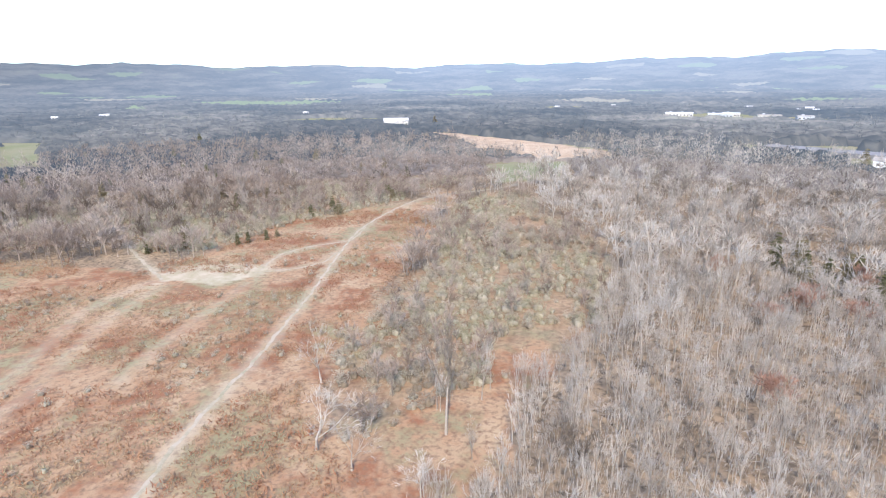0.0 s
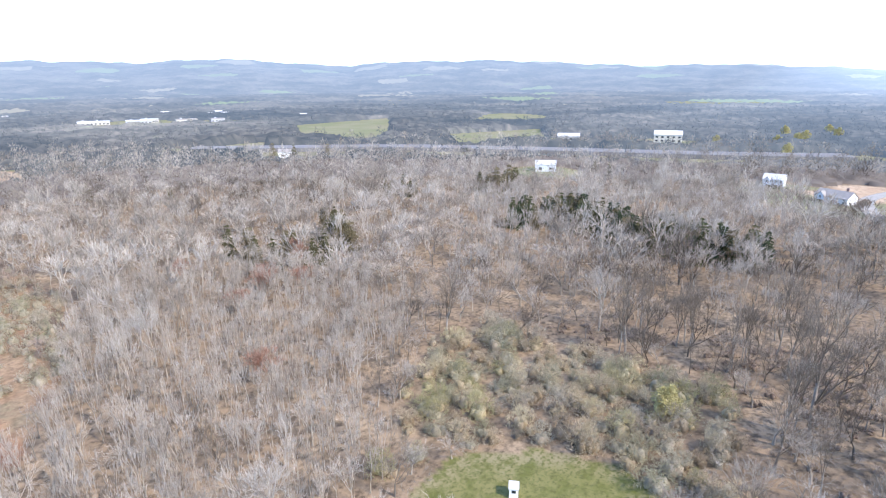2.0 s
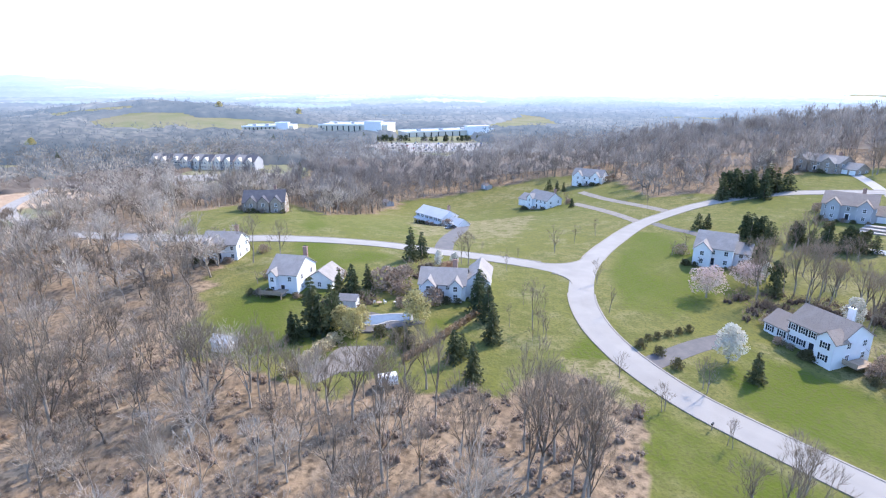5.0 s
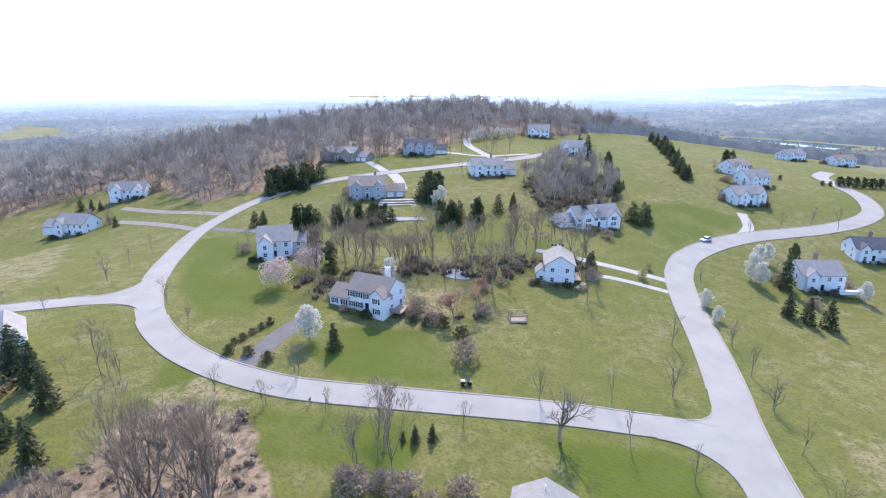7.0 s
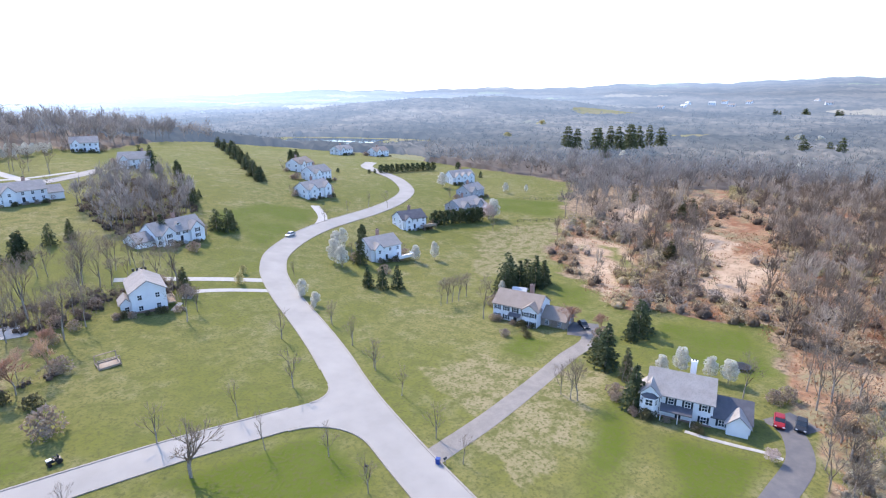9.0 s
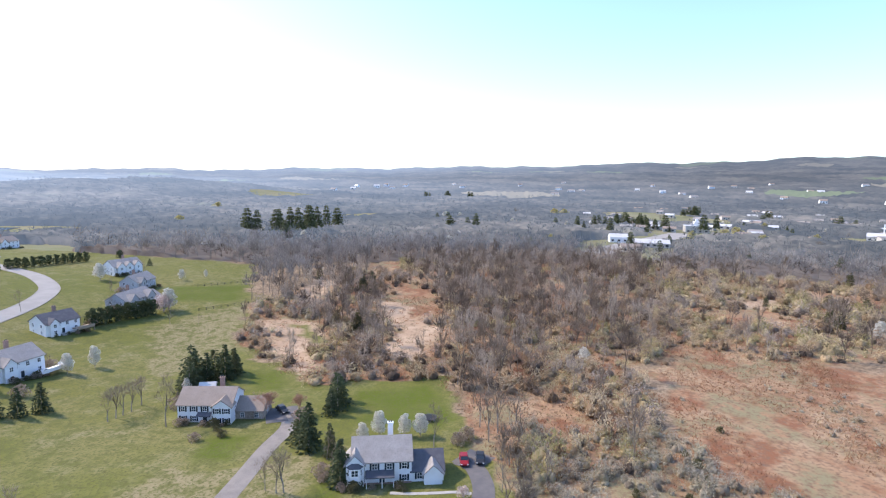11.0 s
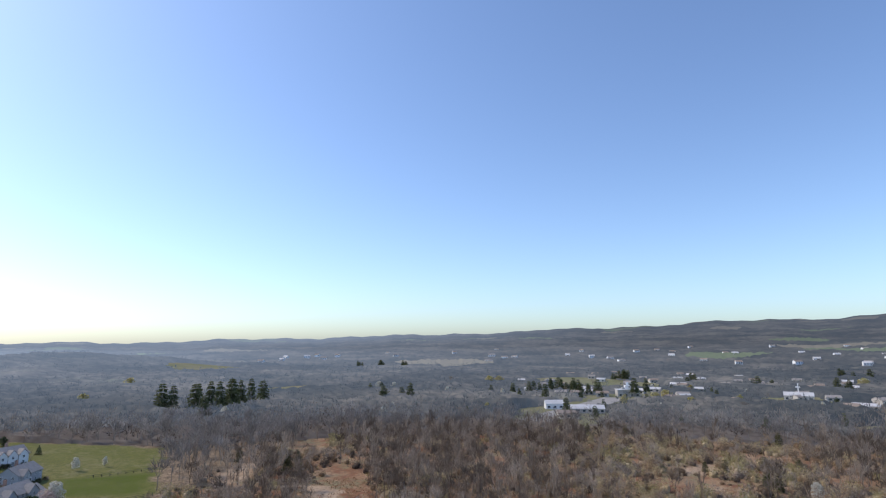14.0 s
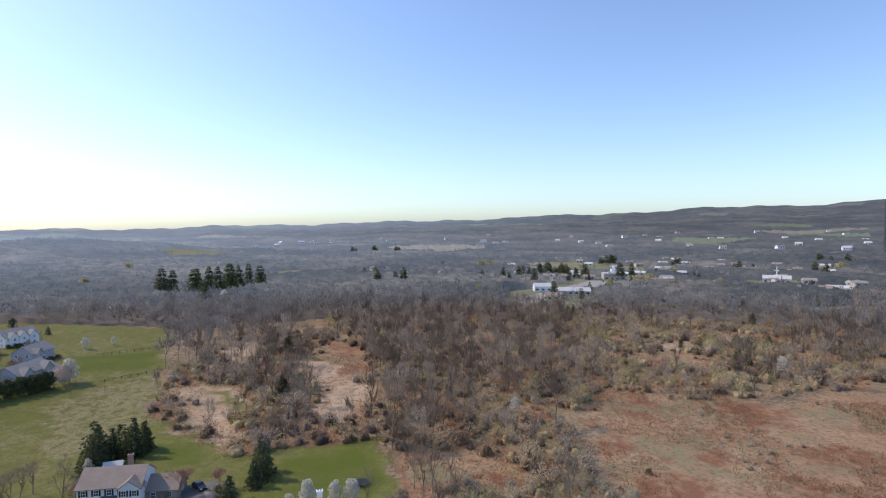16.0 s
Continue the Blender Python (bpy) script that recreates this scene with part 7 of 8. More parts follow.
pool = thing("swimming_pool", 92, -65, 60, "curved swimming pool under a pale blue cover with paved edge", "pool")
part("terrace", blob([(-8, -3.6), (0, -5.2), (8, -4.2), (9, 1.5), (4, 5.2), (-3, 4.0), (-8.5, 3.0)], -0.5, 0.1), M_DRIVE, pool, "grey stone paving")
part("coping", blob([(-6.2, -1.8), (-1, -3.2), (5.6, -2.8), (6.6, 0.6), (2.6, 2.6), (-1.2, 1.2), (-5.4, 2.2)], 0.0, 0.2), M_CONCRETE, pool, "pale coping")
part("cover", blob([(-5.7, -1.5), (-1, -2.7), (5.2, -2.3), (6.1, 0.5), (2.6, 2.1), (-1.2, 0.7), (-5.0, 1.8)], 0.1, 0.24), M_COVER, pool, "taut grey-blue pool cover")
for k, (gx_, gy_) in enumerate(((99.5, -70.5), (101, -68.5), (97.8, -72.2))):
    seat = thing("garden_chair", gx_, gy_, k * 70, "white garden chair on the pool terrace", "chair", "chairs by the pool")
    part("seat", Shape().box(-0.3, 0.3, -0.3, 0.3, 0.4, 0.46), M_TRIM, seat)
    part("backrest", Shape().box(-0.3, 0.3, 0.26, 0.32, 0.46, 1.0), M_TRIM, seat)
    for lx in (-0.26, 0.26):
        for ly in (-0.26, 0.26):
            part("leg", Shape().box(lx - 0.03, lx + 0.03, ly - 0.03, ly + 0.03, 0.0, 0.4), M_TRIM, seat)
table = thing("garden_table", 99.6, -68.9, 0, "round brown garden table on the pool terrace", "table")
part("tabletop", Shape().tube((0, 0, 0.7), (0, 0, 0.75), 0.7, 0.7, 16), M_WOOD, table)
part("stem", Shape().tube((0, 0, 0), (0, 0, 0.7), 0.07, 0.06, 8), M_DARK, table)
gravel = blob([(87, -41.5), (86.5, -46), (88.5, -51), (86, -54.5), (82.1, -57.7), (79.5, -53.5), (77.3, -50.7), (80.5, -46.5), (80.8, -41.2), (84, -42.4)], -0.4, 0.1)
gravel.v = [(x, y, z + ground_z(x, y)) for x, y, z in gravel.v]
court = tagged(new("paved_court", gravel.mesh("paved_court", M_GRAVEL)), "grey gravel court at the wood's edge", "court", kind="structure")
line = smooth_line([(86.6, -38.5), (88.4, -45), (91.2, -52.5)], 1.0)
v, f = clump(301, 1500, 0.5, (lambda rng: (lambda p: (np.array([p.x + rng.uniform(-1.1, 1.1), p.y + rng.uniform(-1.1, 1.1), ground_z(p.x, p.y) + rng.uniform(0, 2.2)]), rng.normal(0, 1, 3)))(line[rng.randint(len(line))])))
tagged(new("hedge", fast_mesh("hedge", v, f, [M_SCRUB_PALE], np.full(len(v), 0.7))), "broad olive clipped hedge beside the gravel court", "hedge")


def shed(x, y, turn, L, D, wall, roof, label):
    s = thing("shed", x, y, turn, label, "shed", "sheds")
    part("wall", wall_shape(L, D, 2.2, 3.2, "x"), wall, s)
    part("roof", roof_shape(L, D, 2.2, 3.2, "x", 0.25, 0.12), roof, s)
    part("door", Shape().box(-0.7, 0.7, -D / 2 - 0.05, -D / 2 + 0.02, 0.05, 1.95), M_TRIM, s, "white plank door")


shed(104, -63.5, -140, 4, 3, M_WHITE, M_ROOF_G, "white garden shed with grey roof")
shed(105.5, -34.5, -150, 4.2, 3, M_WHITE, M_ROOF_W, "small white shed on the back lawn")
shed(245, -178, 170, 6, 4.5, M_GREYWALL, M_ROOF_G, "grey garden shed by the trees")
shed(228, -240, 170, 6, 4, M_GREYWALL, M_ROOF_B, "low brown-roofed shed at the lawn's edge")
shed(-119, -108, 120, 4, 3, M_GREYWALL, M_ROOF_W, "small pale shed behind the conifers")

hut = thing("hut", 58.7, 29.6, -63, "little white box hut on the clearing", "hut")
part("wall", Shape().box(-0.65, 0.65, -0.65, 0.65, 0, 1.6), M_TRIM, hut)
part("roof", Shape().prism([(-0.8, 1.6), (0.8, 1.75), (0.8, 1.85), (-0.8, 1.7)], -0.75, 0.75, "x"), M_ROOF_W, hut)
part("window", Shape().box(-0.3, 0.3, -0.7, -0.64, 0.9, 1.35), M_GLASS, hut, "dark square opening")

boat = thing("trailer", 70.8, -50.1, 65, "long white covered trailer parked by the court", "trailer")
part("body", Shape().prism([(-1.1, 0.7), (1.1, 0.7), (1.2, 1.4), (0.8, 2.3), (-0.8, 2.3), (-1.2, 1.4)], -1.7, 1.7), M_TRIM, boat)
for k in (-0.6, 0.6):
    for s in (-1.1, 1.1):
        part("wheel", Shape().tube((k, s - 0.12, 0.35), (k, s + 0.12, 0.35), 0.35, 0.35, 14), M_BLACK, boat)
part("tow_bar", Shape().box(1.7, 2.9, -0.08, 0.08, 0.45, 0.6), M_DARK, boat)


def car(x, y, turn, paint, label):
    c = thing("car", x, y, turn, label, "car", "parked cars", z=ground_z(x, y) + 0.06)
    body = part("body", Shape().prism([(-2.2, 0.35), (2.2, 0.35), (2.25, 0.75), (1.1, 0.95), (-2.0, 1.0), (-2.25, 0.7)], -0.88, 0.88, "y"), paint, c, bevel=0.05)
    part("cabin", Shape().prism([(-1.9, 0.95), (1.0, 0.93), (0.35, 1.5), (-1.4, 1.5)], -0.76, 0.76, "y"), M_GLASS, c, "dark glazed cabin", bevel=0.04)
    part("top", Shape().prism([(-1.45, 1.46), (0.4, 1.46), (0.25, 1.56), (-1.3, 1.56)], -0.72, 0.72, "y"), paint, c, bevel=0.02)
    for s in (-0.85, 0.85):
        for k in (-1.35, 1.4):
            w = part("wheel", Shape().tube((k, s - 0.1, 0.33), (k, s + 0.1, 0.33), 0.33, 0.33, 14), M_BLACK, c)
            part("rim", Shape().tube((k, s - 0.11, 0.33), (k, s + 0.11, 0.33), 0.2, 0.2, 10), M_SILVER, w)
        part("headlight", Shape().box(2.18, 2.27, s * 0.75 - 0.18, s * 0.75 + 0.18, 0.62, 0.78), M_TRIM, c)
        part("tail_light", Shape().box(-2.27, -2.18, s * 0.8 - 0.12, s * 0.8 + 0.12, 0.72, 0.9), M_RED, c)


car(-102.3, -28.6, 20, M_RED, "red car parked on the asphalt by the garage")
car(-104.0, -25.6, 15, M_DARK, "dark car parked beside the red one")
car(-113.5, -80, 60, M_DARK, "black car parked before the house")
car(-83, -193, 30, M_SILVER, "pale car parked at the road's bend")
car(153, -141, 80, M_DARK, "dark car on the wide driveway")
car(160, -147, 20, M_SILVER, "silver car on the wide driveway")


def mailbox(x, y, turn, mat, label):
    m = thing("mailbox", x, y, turn, label, "mailbox", "mailboxes")
    part("post", Shape().box(-0.06, 0.06, -0.06, 0.06, -0.2, 1.0), M_WOOD, m)
    part("box", Shape().prism([(-0.14, 1.0), (0.14, 1.0), (0.14, 1.18), (0.08, 1.28), (-0.08, 1.28), (-0.14, 1.18)], -0.28, 0.28, "y"), mat, m)


mailbox(-46.5, -56.5, 100, M_DARK, "black mailbox on a wooden post by the road")
mailbox(-35.6, -62, 20, M_DARK, "dark mailbox at the kerb")
mailbox(27, -80, 0, M_DARK, "dark mailbox beside the loop road")
bin_ = thing("rubbish_bin", -45.6, -57.2, 30, "blue wheeled bin by the kerb", "bin")
part("body", Shape().prism([(-0.26, 0.1), (0.26, 0.1), (0.32, 1.0), (-0.32, 1.0)], -0.3, 0.3, "y"), M_BLUE, bin_)
part("lid", Shape().box(-0.35, 0.35, -0.34, 0.34, 1.0, 1.08), M_BLUE, bin_)
for s in (-0.28, 0.28):
    part("wheel", Shape().tube((-0.24, s - 0.04, 0.12), (-0.24, s + 0.04, 0.12), 0.12, 0.12, 10), M_BLACK, bin_)

mower = thing("garden_tractor", 0.8, -89.4, 10, "dark garden tractor with a pale hood on the verge", "tractor")
part("body", Shape().prism([(-0.9, 0.45), (0.9, 0.45), (0.9, 0.85), (0.2, 0.95), (0.1, 0.7), (-0.9, 0.75)], -0.35, 0.35, "y"), M_DARK, mower, bevel=0.03)
part("hood", Shape().box(0.25, 0.95, -0.33, 0.33, 0.86, 1.02), M_TRIM, mower, "pale hood", bevel=0.05)
part("seat", Shape().box(-0.55, -0.1, -0.25, 0.25, 0.75, 0.88).box(-0.65, -0.52, -0.25, 0.25, 0.8, 1.3), M_BLACK, mower)
part("steering_wheel", Shape().tube((0.1, 0, 0.9), (-0.05, 0, 1.2), 0.025, 0.025).tube((-0.06, 0, 1.2), (-0.08, 0, 1.23), 0.2, 0.2, 12), M_BLACK, mower)
for k, r in ((-0.6, 0.4), (0.65, 0.27)):
    for s in (-0.45, 0.45):
        part("wheel", Shape().tube((k, s - 0.12, r), (k, s + 0.12, r), r, r, 14), M_BLACK, mower)

play = thing("play_frame", -10.7, -117.8, 5, "timber sandbox frame standing on the lawn", "play frame")
part("rail", Shape().box(-2.0, 2.0, -1.6, -1.4, 0.0, 0.4).box(-2.0, 2.0, 1.4, 1.6, 0.0, 0.4).box(-2.0, -1.8, -1.4, 1.4, 0.0, 0.4).box(1.8, 2.0, -1.4, 1.4, 0.0, 0.4), M_WOOD, play)
for px in (-1.9, 1.9):
    for py in (-1.5, 1.5):
        part("post", Shape().box(px - 0.08, px + 0.08, py - 0.08, py + 0.08, 0, 2.0), M_WOOD, play)
part("top_rail", Shape().box(-2.0, 2.0, -1.56, -1.44, 1.85, 2.0).box(-2.0, 2.0, 1.44, 1.56, 1.85, 2.0), M_WOOD, play)
part("sand", Shape().box(-1.8, 1.8, -1.4, 1.4, 0.0, 0.15), M_BARE, play)

tramp = thing("trampoline", -120, -42.6, 0, "round dark trampoline on the back lawn", "trampoline")
part("mat", Shape().tube((0, 0, 0.72), (0, 0, 0.76), 1.6, 1.6, 20), M_BLACK, tramp)
part("rim", Shape().tube((0, 0, 0.66), (0, 0, 0.74), 1.9, 1.9, 20), M_DARK, tramp, "dark padded rim")
for k in range(6):
    lx, ly = 1.75 * math.cos(k * 1.0472), 1.75 * math.sin(k * 1.0472)
    part("leg", Shape().tube((lx, ly, -0.1), (lx, ly, 0.7), 0.05, 0.05, 6), M_SILVER, tramp)

# stone terraces and a pool behind the large grey house
terrace = thing("garden_terrace", 29, -204.5, 188, "stepped tan stone terrace walls with paving", "terrace")
for k in range(3):
    part("terrace_wall", Shape().box(-8 + k * 0.8, 8 - k * 0.6, 3.0 * k, 3.0 * k + 0.5, -1.2, 0.35 + 0.4 * k), M_STONE, terrace, bevel=0.05)
    part("paving", Shape().box(-7.6 + k * 0.8, 7.6 - k * 0.6, 3.0 * k + 0.52, 3.0 * k + 2.98, -1.0, 0.2 + 0.4 * k), M_CONCRETE, terrace)
for k in range(4):
    part("step", Shape().box(5.4, 7.2, -1.6 + k * 0.4, -1.2 + k * 0.4, -1.0, -0.25 + k * 0.15), M_CONCRETE, terrace)
dip = thing("swimming_pool", 24, -189.5, 8, "long narrow pool with pale stone surround", "pool")
part("coping", Shape().box(-6.5, 6.5, -2.6, 2.6, -1.0, 0.12), M_CONCRETE, dip, bevel=0.04)
part("cover", Shape().box(-5.6, 5.6, -1.7, 1.7, 0.0, 0.18), M_COVER, dip, "pale pool cover", bevel=0.04)

# fenced green plot beyond the grey houses
fence = thing("fence", 0, 0, 0, "low wire fence with dark posts round a green plot", "fence", z=0)
for (x1, y1), (x2, y2) in (((-186, -172), (-226, -148)), ((-226, -148), (-250, -176)), ((-250, -176), (-214, -202))):
    n = int(math.hypot(x2 - x1, y2 - y1) / 3)
    for k in range(n):
        x, y = x1 + (x2 - x1) * k / n, y1 + (y2 - y1) * k / n
        part("post", Shape().box(x - 0.07, x + 0.07, y - 0.07, y + 0.07, ground_z(x, y) - 0.2, ground_z(x, y) + 1.3), M_DARK, fence)
    for hgt in (0.5, 1.15):
        part("rail", Shape().tube((x1, y1, ground_z(x1, y1) + hgt), (x2, y2, ground_z(x2, y2) + hgt), 0.04, 0.04, 5), M_DARK, fence)


# ---- far buildings ----
def far_building(x, y, turn, L, D, hgt, wall, roof, label, bands=0, gable=False):
    b = thing("building", x, y, turn, label, "building", "far buildings")
    if gable:
        part("wall", wall_shape(L, D, hgt, hgt + D * 0.22, "x"), wall, b)
        part("roof", roof_shape(L, D, hgt, hgt + D * 0.22, "x"), roof, b)
    else:
        part("wall", Shape().box(-L / 2, L / 2, -D / 2, D / 2, -2, hgt), wall, b)
        part("roof", Shape().box(-L / 2 - 0.4, L / 2 + 0.4, -D / 2 - 0.4, D / 2 + 0.4, hgt, hgt + 0.6), roof, b)
        for k in range(max(1, int(L / 18))):
            part("roof_unit", Shape().box(-L / 2 + 6 + k * 18, -L / 2 + 9 + k * 18, -2, 1.5, hgt + 0.6, hgt + 2.4), M_GREYWALL, b)
    n = max(2, int(L / 5))
    for k in range(n):
        x0 = -L / 2 + (k + 0.5) * L / n
        for s in range(max(1, int(hgt / 4))):
            part("window", Shape().box(x0 - 1.1, x0 + 1.1, -D / 2 - 0.08, -D / 2 + 0.02, 1.2 + s * 3.6, 2.8 + s * 3.6), M_GLASS, b)
    return b


far_building(-64, 790, 4, 34, 14, 7, M_FIELD, M_ROOF_W, "long white barn at the end of the woods", gable=True)
for k, (x, y, L) in enumerate([(390, 925, 60), (440, 890, 50), (495, 850, 44), (530, 820, 30), (465, 905, 36)]):
    far_building(x, y, -24, L * 0.7, 18, 5, (M_FIELD, M_GREYWALL)[k % 2], (M_ROOF_W, M_ROOF_G)[k // 2 % 2], "low white commercial building with flat roof")
far_building(583, 138, -76, 26, 16, 8, M_CREAM, M_ROOF_W, "cream barn with a pale roof beyond the highway", gable=True)
far_building(548, 228, -68, 22, 12, 5, M_FIELD, M_ROOF_W, "white farm building beside the highway", gable=True)
far_building(352, 162, -66, 14, 10, 5, M_WHITE, M_ROOF_W, "small white house in the trees", gable=True)
far_building(302, 374, -40, 13, 9, 5, M_WHITE, M_ROOF_G, "small pale house at the wood's edge", gable=True)
def townhouse_row(x, y, turn, n, label):
    row = thing("townhouse_row", x, y, turn, label, "building", "far buildings")
    for k in range(n):
        cx = (k - (n - 1) / 2) * 8.4
        deep = (0.0, 1.4)[k % 2]
        at = pose(cx, -deep, 0)
        part("wall", wall_shape(8.2, 13, 6.6, 10.4, "x"), (M_GREYWALL, M_STONE, M_CREAM)[k % 3], row, at=at)
        part("roof", roof_shape(8.2, 13, 6.6, 10.4, "x"), (M_ROOF_G, M_ROOF_D)[k % 2], row, at=at)
        part("gable", Shape().prism([(-1.9, 0), (1.9, 0), (1.9, 6.8), (0, 8.9), (-1.9, 6.8)], -7.6, -2.0, "y"), M_CREAM, row, "pale front gable", at=at)
        for wx in (-3.0, 0.0, 3.0):
            for wz in (2.0, 5.0):
                window(row, cx + wx, -deep - (7.62 if wx == 0 else 6.52), wz, 0, False, 1.2)
    return row


townhouse_row(420, -142, -141.3, 10, "long row of grey townhouses with white gables among trees")
town_lot = tagged(new("car_park", ribbon(smooth_line([(402, -85), (380, -118), (352, -158)], 8), [-13, -13, 0, 13, 13], [-1, 0.3, 0.4, 0.3, -1]).mesh("car_park", M_ROAD)), "pale asphalt car park before the townhouses", "car park", kind="structure")


def store(x, y, turn, L, D, hgt, label):
    """A large shop: flat roof with parapet, a taller entrance and dark columns along the front."""
    b = thing("building", x, y, turn, label, "building", "far buildings")
    part("wall", Shape().box(-L / 2, L / 2, -D / 2, D / 2, -2, hgt), M_CREAM, b)
    part("roof", Shape().box(-L / 2 + 0.5, L / 2 - 0.5, -D / 2 + 0.5, D / 2 - 0.5, hgt, hgt + 0.25), M_ROOF_W, b)
    for s in (-1, 1):
        part("parapet", Shape().box(-L / 2 - 0.2, L / 2 + 0.2, s * D / 2 - 0.3, s * D / 2 + 0.3, hgt - 0.4, hgt + 1.0), M_TRIM, b)
    part("entrance", Shape().box(L * 0.18, L * 0.42, -D / 2 - 4, -D / 2 + 6, 0, hgt + 4).box(L * 0.17, L * 0.43, -D / 2 - 4.3, -D / 2 + 6.3, hgt + 4, hgt + 4.8), M_WHITE, b, "tall white entrance block")
    for k in range(8):
        cx = -L / 2 + 4 + k * L * 0.08
        part("column", Shape().box(cx - 0.6, cx + 0.6, -D / 2 - 0.7, -D / 2 + 0.1, 0, hgt - 1.0), M_DARK, b, "dark pier along the front")
    for k in range(3):
        part("roof_unit", Shape().box(-L / 3 + k * L / 4, -L / 3 + k * L / 4 + 4, -3, 2, hgt, hgt + 2.2), M_GREYWALL, b)
    return b


store(592, -388, -139, 86, 46, 10, "large cream store with dark piers along its front")
store(498, -452, -110, 112, 30, 6, "long white row of shops with a flat roof")
store(650, -300, -128, 60, 30, 6, "low pale hall beside the large store")
lot = tagged(new("car_park", ribbon(smooth_line([(474, -280), (425, -325), (352, -394)], 8), [-44, -44, 0, 44, 44], [-1, 0.3, 0.4, 0.3, -1]).mesh("car_park", M_ROAD)), "broad grey car park before the shops", "car park", kind="structure")
far_building(-525, -5, 100, 16, 12, 5, M_WHITE, M_ROOF_W, "white workshop with pale roof", gable=True)
far_building(-462, 6, 100, 16, 10, 4, M_CREAM, M_ROOF_B, "low tan workshop with brown roof", gable=True)
far_building(-500, 22, 96, 30, 12, 4, M_FIELD, M_ROOF_W, "long low white depot", gable=True)
church = far_building(-652, 74, 96, 24, 14, 7, M_FIELD, M_ROOF_W, "white church with a small square tower")
part("tower", Shape().box(-3, 3, -3, 3, 7, 12).box(-1.2, 1.2, -1.2, 1.2, 12, 15), M_TRIM, church, "white tower")
spire = far_building(-640, 240, 70, 26, 14, 5, M_FIELD, M_ROOF_W, "low white church with a cross", gable=True)
part("cross", Shape().box(-0.5, 0.5, -0.5, 0.5, 5, 17).box(-2.2, 2.2, -0.5, 0.5, 12.5, 13.5), M_TRIM, spire, "tall white cross")
rng = np.random.RandomState(10)
for k, (x, y) in enumerate(HOMES):
    west = k < 58
    far_building(x, y, rng.uniform(60, 110) if west else -math.degrees(math.atan2(x, y)), rng.uniform(10, 14) if west else rng.uniform(8, 18), 9, 4.0, M_FIELD, (M_ROOF_W, M_ROOF_G, M_ROOF_B)[k % 3] if west else M_ROOF_W, "small pale house among far trees" if west else "pale building on the far plain", gable=True)
# tall pines past the wet ground
for x, y, h in [(-412, -322, 26), (-415, -314, 27), (-443, -310, 24), (-446, -300, 25), (-437, -285, 27), (-453, -284, 27), (-468, -284, 25), (-490, -287, 25), (-508, -285, 23), (-389, -267, 18), (-640, 80, 20), (-660, 95, 18), (-600, 22, 14), (-590, -14, 16), (-480, -300, 24), (-425, -300, 24)]:
    plant(PINES, 18, x, y, h * (0.85 + 0.25 * abs(math.sin(y * 1.7))), 0.7 + 0.5 * abs(math.sin(x)))

depot_lot = tagged(new("car_park", ribbon(smooth_line([(-418, -28), (-470, -8), (-540, 22), (-630, 60)], 6), [-13, -13, 0, 13, 13], [-1, 0.3, 0.4, 0.3, -1]).mesh("car_park", M_ROAD)), "pale worn yard round the workshops", "car park", kind="structure")
# evergreen groves of the western town
rng = np.random.RandomState(51)
for gx_, gy_, n in [(-679, -22, 4), (-698, -4, 4), (-670, 10, 4), (-688, 28, 4), (-661, 38, 3), (-901, 92, 3), (-900, 108, 4), (-962, 425, 4), (-939, 440, 3), (-1230, -446, 3), (-1245, -400, 3), (-1251, -348, 3), (-642, -63, 2), (-835, 176, 3), (-790, 250, 3), (-760, 330, 2), (-560, -160, 3), (-620, -210, 2)]:
    for k in range(n):
        plant(PINES, 18, gx_ + rng.uniform(-14, 14), gy_ + rng.uniform(-14, 14), rng.uniform(11, 19), rng.uniform(0.9, 1.4))
for x, y, h in [(-414, -265, 9), (-666, -218, 12), (-670, -199, 11), (-448, -142, 8), (-379, -77, 8), (-480, -144, 8), (-434, -323, 8), (-243, 94, 7), (-176, -10, 5)]:
    plant(PEAR, 7, x, y, h, 1.2)
for x, y, h in [(-800, -96, 12), (-815, -84, 11), (-805, 378, 13), (-478, -462, 10), (-591, 93, 10), (-623, 109, 10), (-560, 120, 9), (-652, -560, 12)]:
    plant(WILLOW, 7, x, y, h, 1.4)
# cedars scattered through the western scrub
for x, y, h in [(-287, 65, 5), (-289, 74, 5.5), (-304, 85, 5), (-258, 82, 8), (-255, 85, 7), (-293, 92, 7), (-360, 122, 8), (-296, 108, 6), (-379, 17, 8), (-384, 41, 7), (-245, -132, 9), (-246, -124, 9), (-193, -92, 7), (-189, -97, 8), (-186, -101, 6), (-191, -108, 7), (-258, -124, 8), (-262, -158, 7), (-350, 160, 10), (-246, -118, 7)]:
    plant(CEDARS[int(x * 7 + y) % 2], 9, x, y, h, 1.5)

# cedars standing in the bare woods
for x, y, h in [(98.6, -46, 5.7), (98.5, -51, 11), (100, -56.6, 8), (78.5, -60.8, 4.7), (204, 104, 10), (202, 97, 9.7), (210, 92, 8.7), (212, 88, 9.9), (206, 79, 9.5), (213, 77, 8.9), (199, 65, 9), (201, 60, 8.9), (192, 52, 10.6), (190, 46, 9.3), (204, 44, 8.7), (198, 38, 8.4), (201, 31, 7.3), (188, 23, 9.7), (197, 19, 7.9), (259, 148, 14), (269, 146, 14.3), (278, 146, 11.5), (264, 155, 9.6), (148, 153, 11.2), (139, 153, 8.7)]:
    plant((CEDARS[int(x * 7 + y) % 2] if y > -30 else FIRS[int(x * 7 + y) % 3]), 9, x, y, h * 1.15, 0.95)
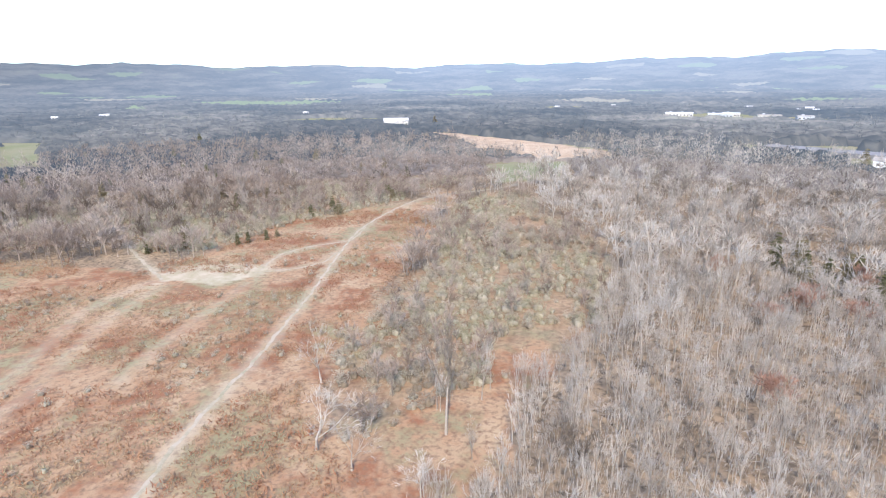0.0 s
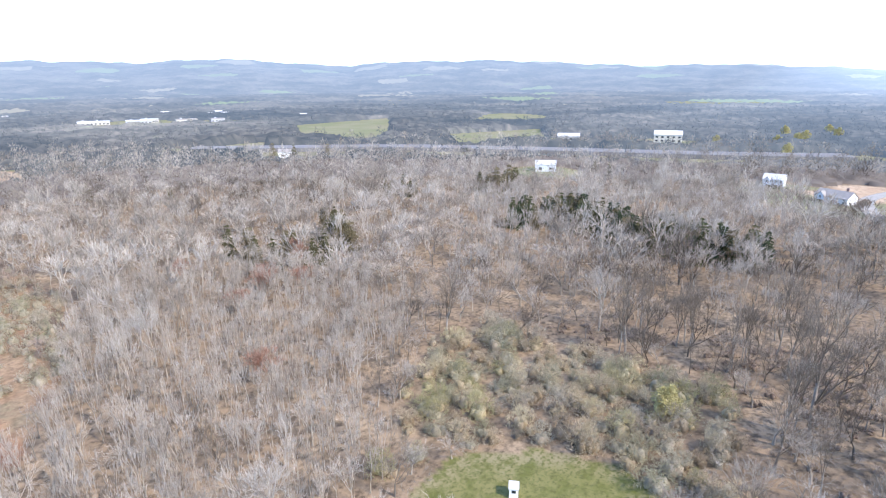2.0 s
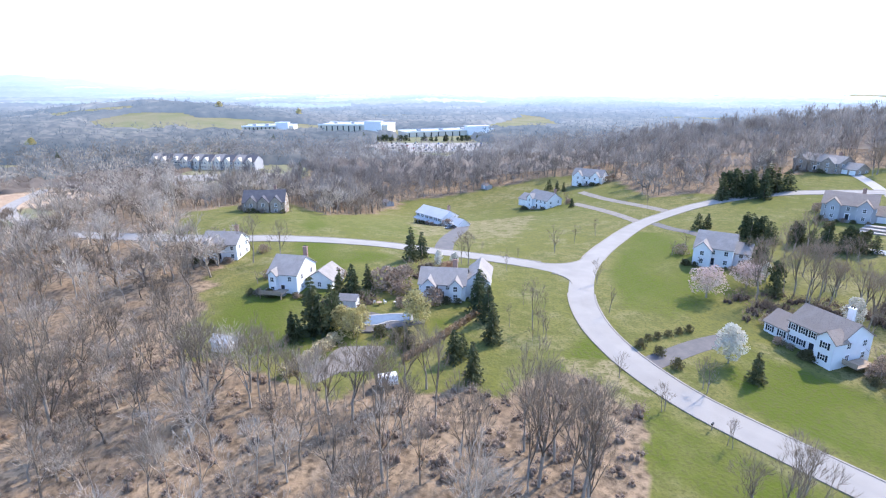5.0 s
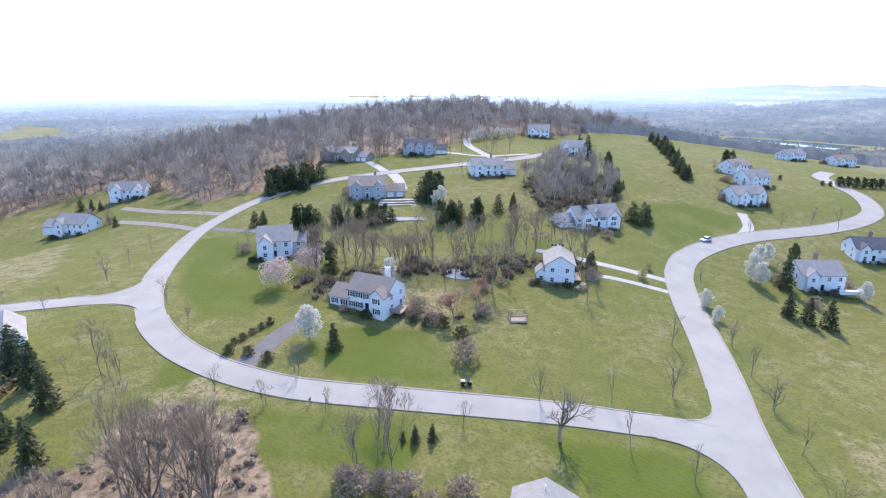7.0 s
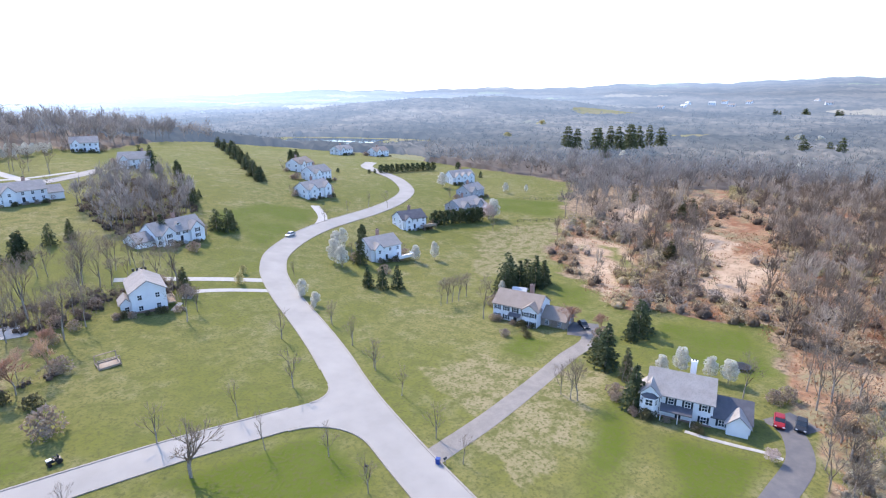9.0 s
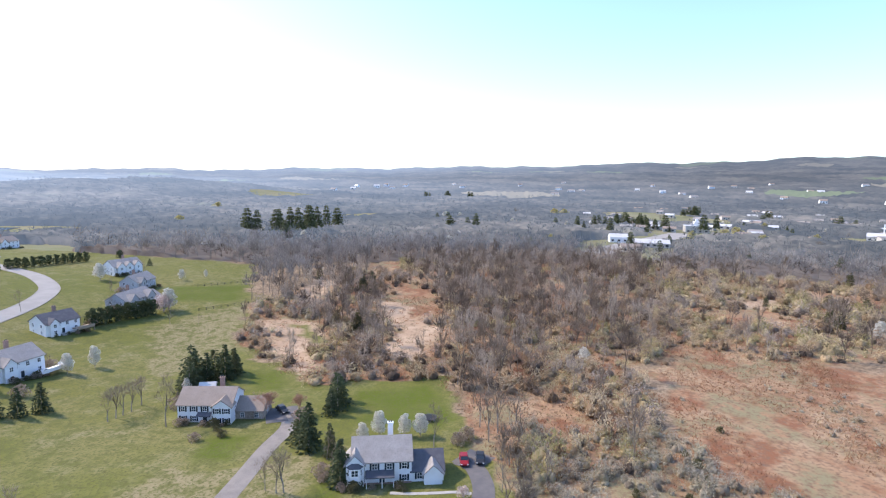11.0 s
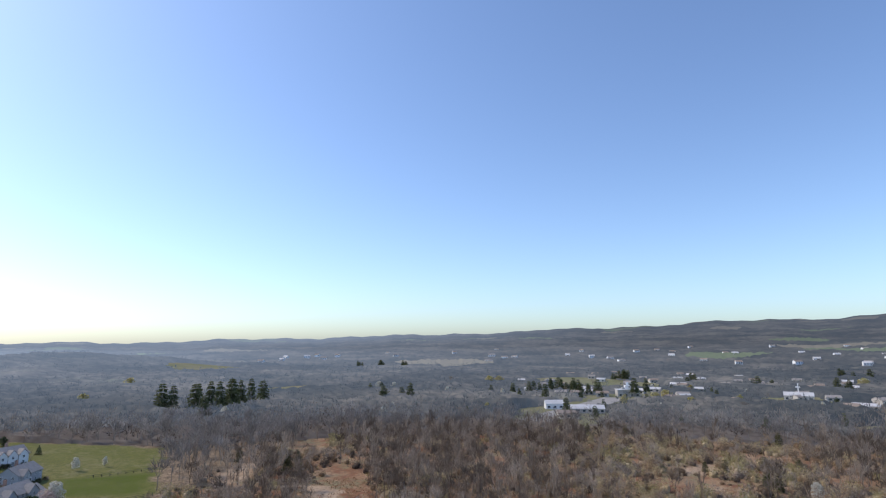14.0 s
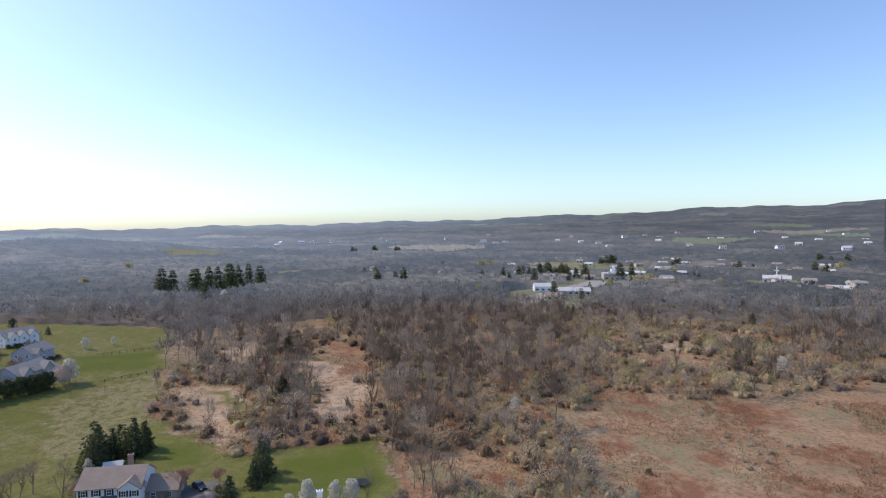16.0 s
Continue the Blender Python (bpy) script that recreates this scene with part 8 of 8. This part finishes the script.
for x, y, h in [(133, 151, 6.3), (232, 198, 7.9), (156, 294, 6), (131, 339, 6), (291, 378, 13), (313, 336, 13), (289, 349, 13), (351, 117, 9.3), (357, 129, 9.6), (-229, 310, 11), (-239, 311, 9.6), (-271, 421, 10.6), (-238, 548, 13.6), (-209, 431, 10.8), (-143, 425, 10.8), (-98, 200, 5), (-104, 200, 4.5), (-76, 206, 5), (-70, 210, 4.6), (-67, 214, 4), (-79, 203, 5), (-9, 754, 16), (126, 322, 10), (126, 332, 7.5), (152, 287, 7.5), (-97, 207, 4.6), (-115, 395, 8), (-96, 421, 12)]:
    plant((CEDARS[int(x * 7 + y) % 2] if y > -30 else FIRS[int(x * 7 + y) % 3]), 9, x, y, h, 1.05)
water = tagged(new("water", ribbon(smooth_line(POND, 8), [-52, -52, 0, 52, 52], [-1, 0.3, 0.3, 0.3, -1]).mesh("water", M_WATER)), "still pond catching the sky", "pond", kind="structure")

# shrubs along the foot of the houses
rng = np.random.RandomState(41)
for home in [ob for ob in scene.collection.all_objects if ob.parent is None and ob.name.split(".")[0] == "house"]:
    m = home.matrix_basis
    for k in range(9):
        q = m @ Vector((rng.uniform(-8, 8), -rng.uniform(1.6, 2.6), 0))
        plant((BUSH, THORN)[k % 2], (1.6, 3)[k % 2], q.x, q.y, rng.uniform(0.8, 1.9), 1.0)
    for k in range(4):
        q = m @ Vector((rng.choice([-1, 1]) * rng.uniform(9, 12), rng.uniform(2, 12), 0))
        if near_line(np.array([q.x]), np.array([q.y]), ROAD_1)[0] > 8 and near_line(np.array([q.x]), np.array([q.y]), ROAD_2)[0] > 8:
            plant((YOUNG[k % 3], THORN)[k // 2], (6.5, 3)[k // 2], q.x, q.y, rng.uniform(4, 8) if k < 2 else rng.uniform(1.8, 3.4), 1.2)

# budding trees in the far country
for x, y, h in ((517, 31, 11), (576, 43, 12), (626, 25, 13), (670, 0, 13), (678, 45, 13), (609, 30, 12), (709, 8, 13), (882, -327, 15), (827, -432, 14), (560, 90, 11), (640, -60, 12), (-560, 60, 10), (-700, 150, 10), (-480, -60, 9), (-590, 170, 9)):
    plant(WILLOW, 7, x, y, h, 0.9)
for k in range(60):
    x, y = rng.uniform(330, 640), rng.uniform(-470, -60)
    if near_line(np.array([x]), np.array([y]), [(474, -280), (425, -325), (352, -394)])[0] > 50 and near_line(np.array([x]), np.array([y]), [(402, -85), (352, -158)])[0] > 22 and math.hypot(x - 592, y + 388) > 62 and math.hypot(x - 498, y + 452) > 60 and math.hypot(x - 420, y + 142) > 46:
        plant((FIRS[k % 3], TALL[k % 3], YOUNG[k % 3])[k % 3], (9, 16, 6.5)[k % 3], x, y, rng.uniform(6, 11), 1.0)
HEDGEROW = smooth_line([(500, -335), (470, -372), (438, -402), (420, -440)], 1.0)
for k in range(34):
    p = HEDGEROW[rng.randint(len(HEDGEROW))]
    plant((ROUND[k % 2], FIRS[k % 3])[k % 2], (7, 9)[k % 2], p.x + rng.normal(0, 2), p.y + rng.normal(0, 2), rng.uniform(4.5, 7.5), 1.2)


def far_car(x, y, turn, paint, label):
    c = thing("car", x, y, turn, label, "car", "cars on the far car park", z=ground_z(x, y) + 0.42)
    part("body", Shape().prism([(-2.2, 0.3), (2.2, 0.3), (2.2, 0.8), (1.1, 0.95), (-2.1, 1.0)], -0.88, 0.88, "y"), paint, c)
    part("cabin", Shape().prism([(-1.7, 0.95), (1.0, 0.93), (0.4, 1.5), (-1.4, 1.5)], -0.76, 0.76, "y"), M_GLASS, c)


for k in range(132):
    if rng.uniform() < 0.45:
        continue
    u, w = (k % 33) / 32, (-34, -14, 8, 30)[k // 33]
    x, y = 470 - 112 * u + w * 0.68, -284 - 104 * u - w * 0.73
    far_car(x, y, 133 + rng.uniform(-3, 3), (M_SILVER, M_DARK, M_GREYWALL, M_DARK, M_BLUE, M_DARK, M_RED)[rng.randint(7)], "car parked on the far car park")

# white houses and trees scattered up the western slope
def slope_z(d, b):
    t_ = np.interp(b, [p[0] for p in RIDGE], [p[1] for p in RIDGE])
    return 5 + max(0.0, (d - 1300) / 3450) ** 1.5 * (60 + 4750 * t_ - 9)


for k in range(40):
    b, d = rng.uniform(262, 297) if k % 4 else rng.uniform(238, 262), rng.uniform(1450, 2300)
    x, y = d * math.sin(radians(b)), d * math.cos(radians(b))
    far = thing("house", x, y, 90 + rng.uniform(-25, 25), "small white house on the far wooded slope", "house", "far houses", z=slope_z(d, b))
    L = rng.uniform(13, 20)
    part("wall", wall_shape(L, 10, 6, 9.5, "x"), M_WHITE, far)
    part("roof", roof_shape(L, 10, 6, 9.5, "x"), (M_ROOF_G, M_ROOF_W, M_ROOF_B)[k % 3], far)
    for wx in (-L / 3, 0, L / 3):
        part("window", Shape().box(wx - 0.7, wx + 0.7, -5.1, -4.95, 1.5, 4.8), M_GLASS, far)

# evergreens and blossom about the far village
for k in range(40):
    d, b = rng.uniform(430, 820), radians(rng.uniform(258, 294))
    x, y = d * math.sin(b), d * math.cos(b)
    plant((FIRS[k % 3], PINES, TALL[k % 3], PEAR)[k % 4], (9, 18, 16, 7)[k % 4], x, y, rng.uniform(7, 14) if k % 4 < 3 else rng.uniform(5, 8), 1.1)
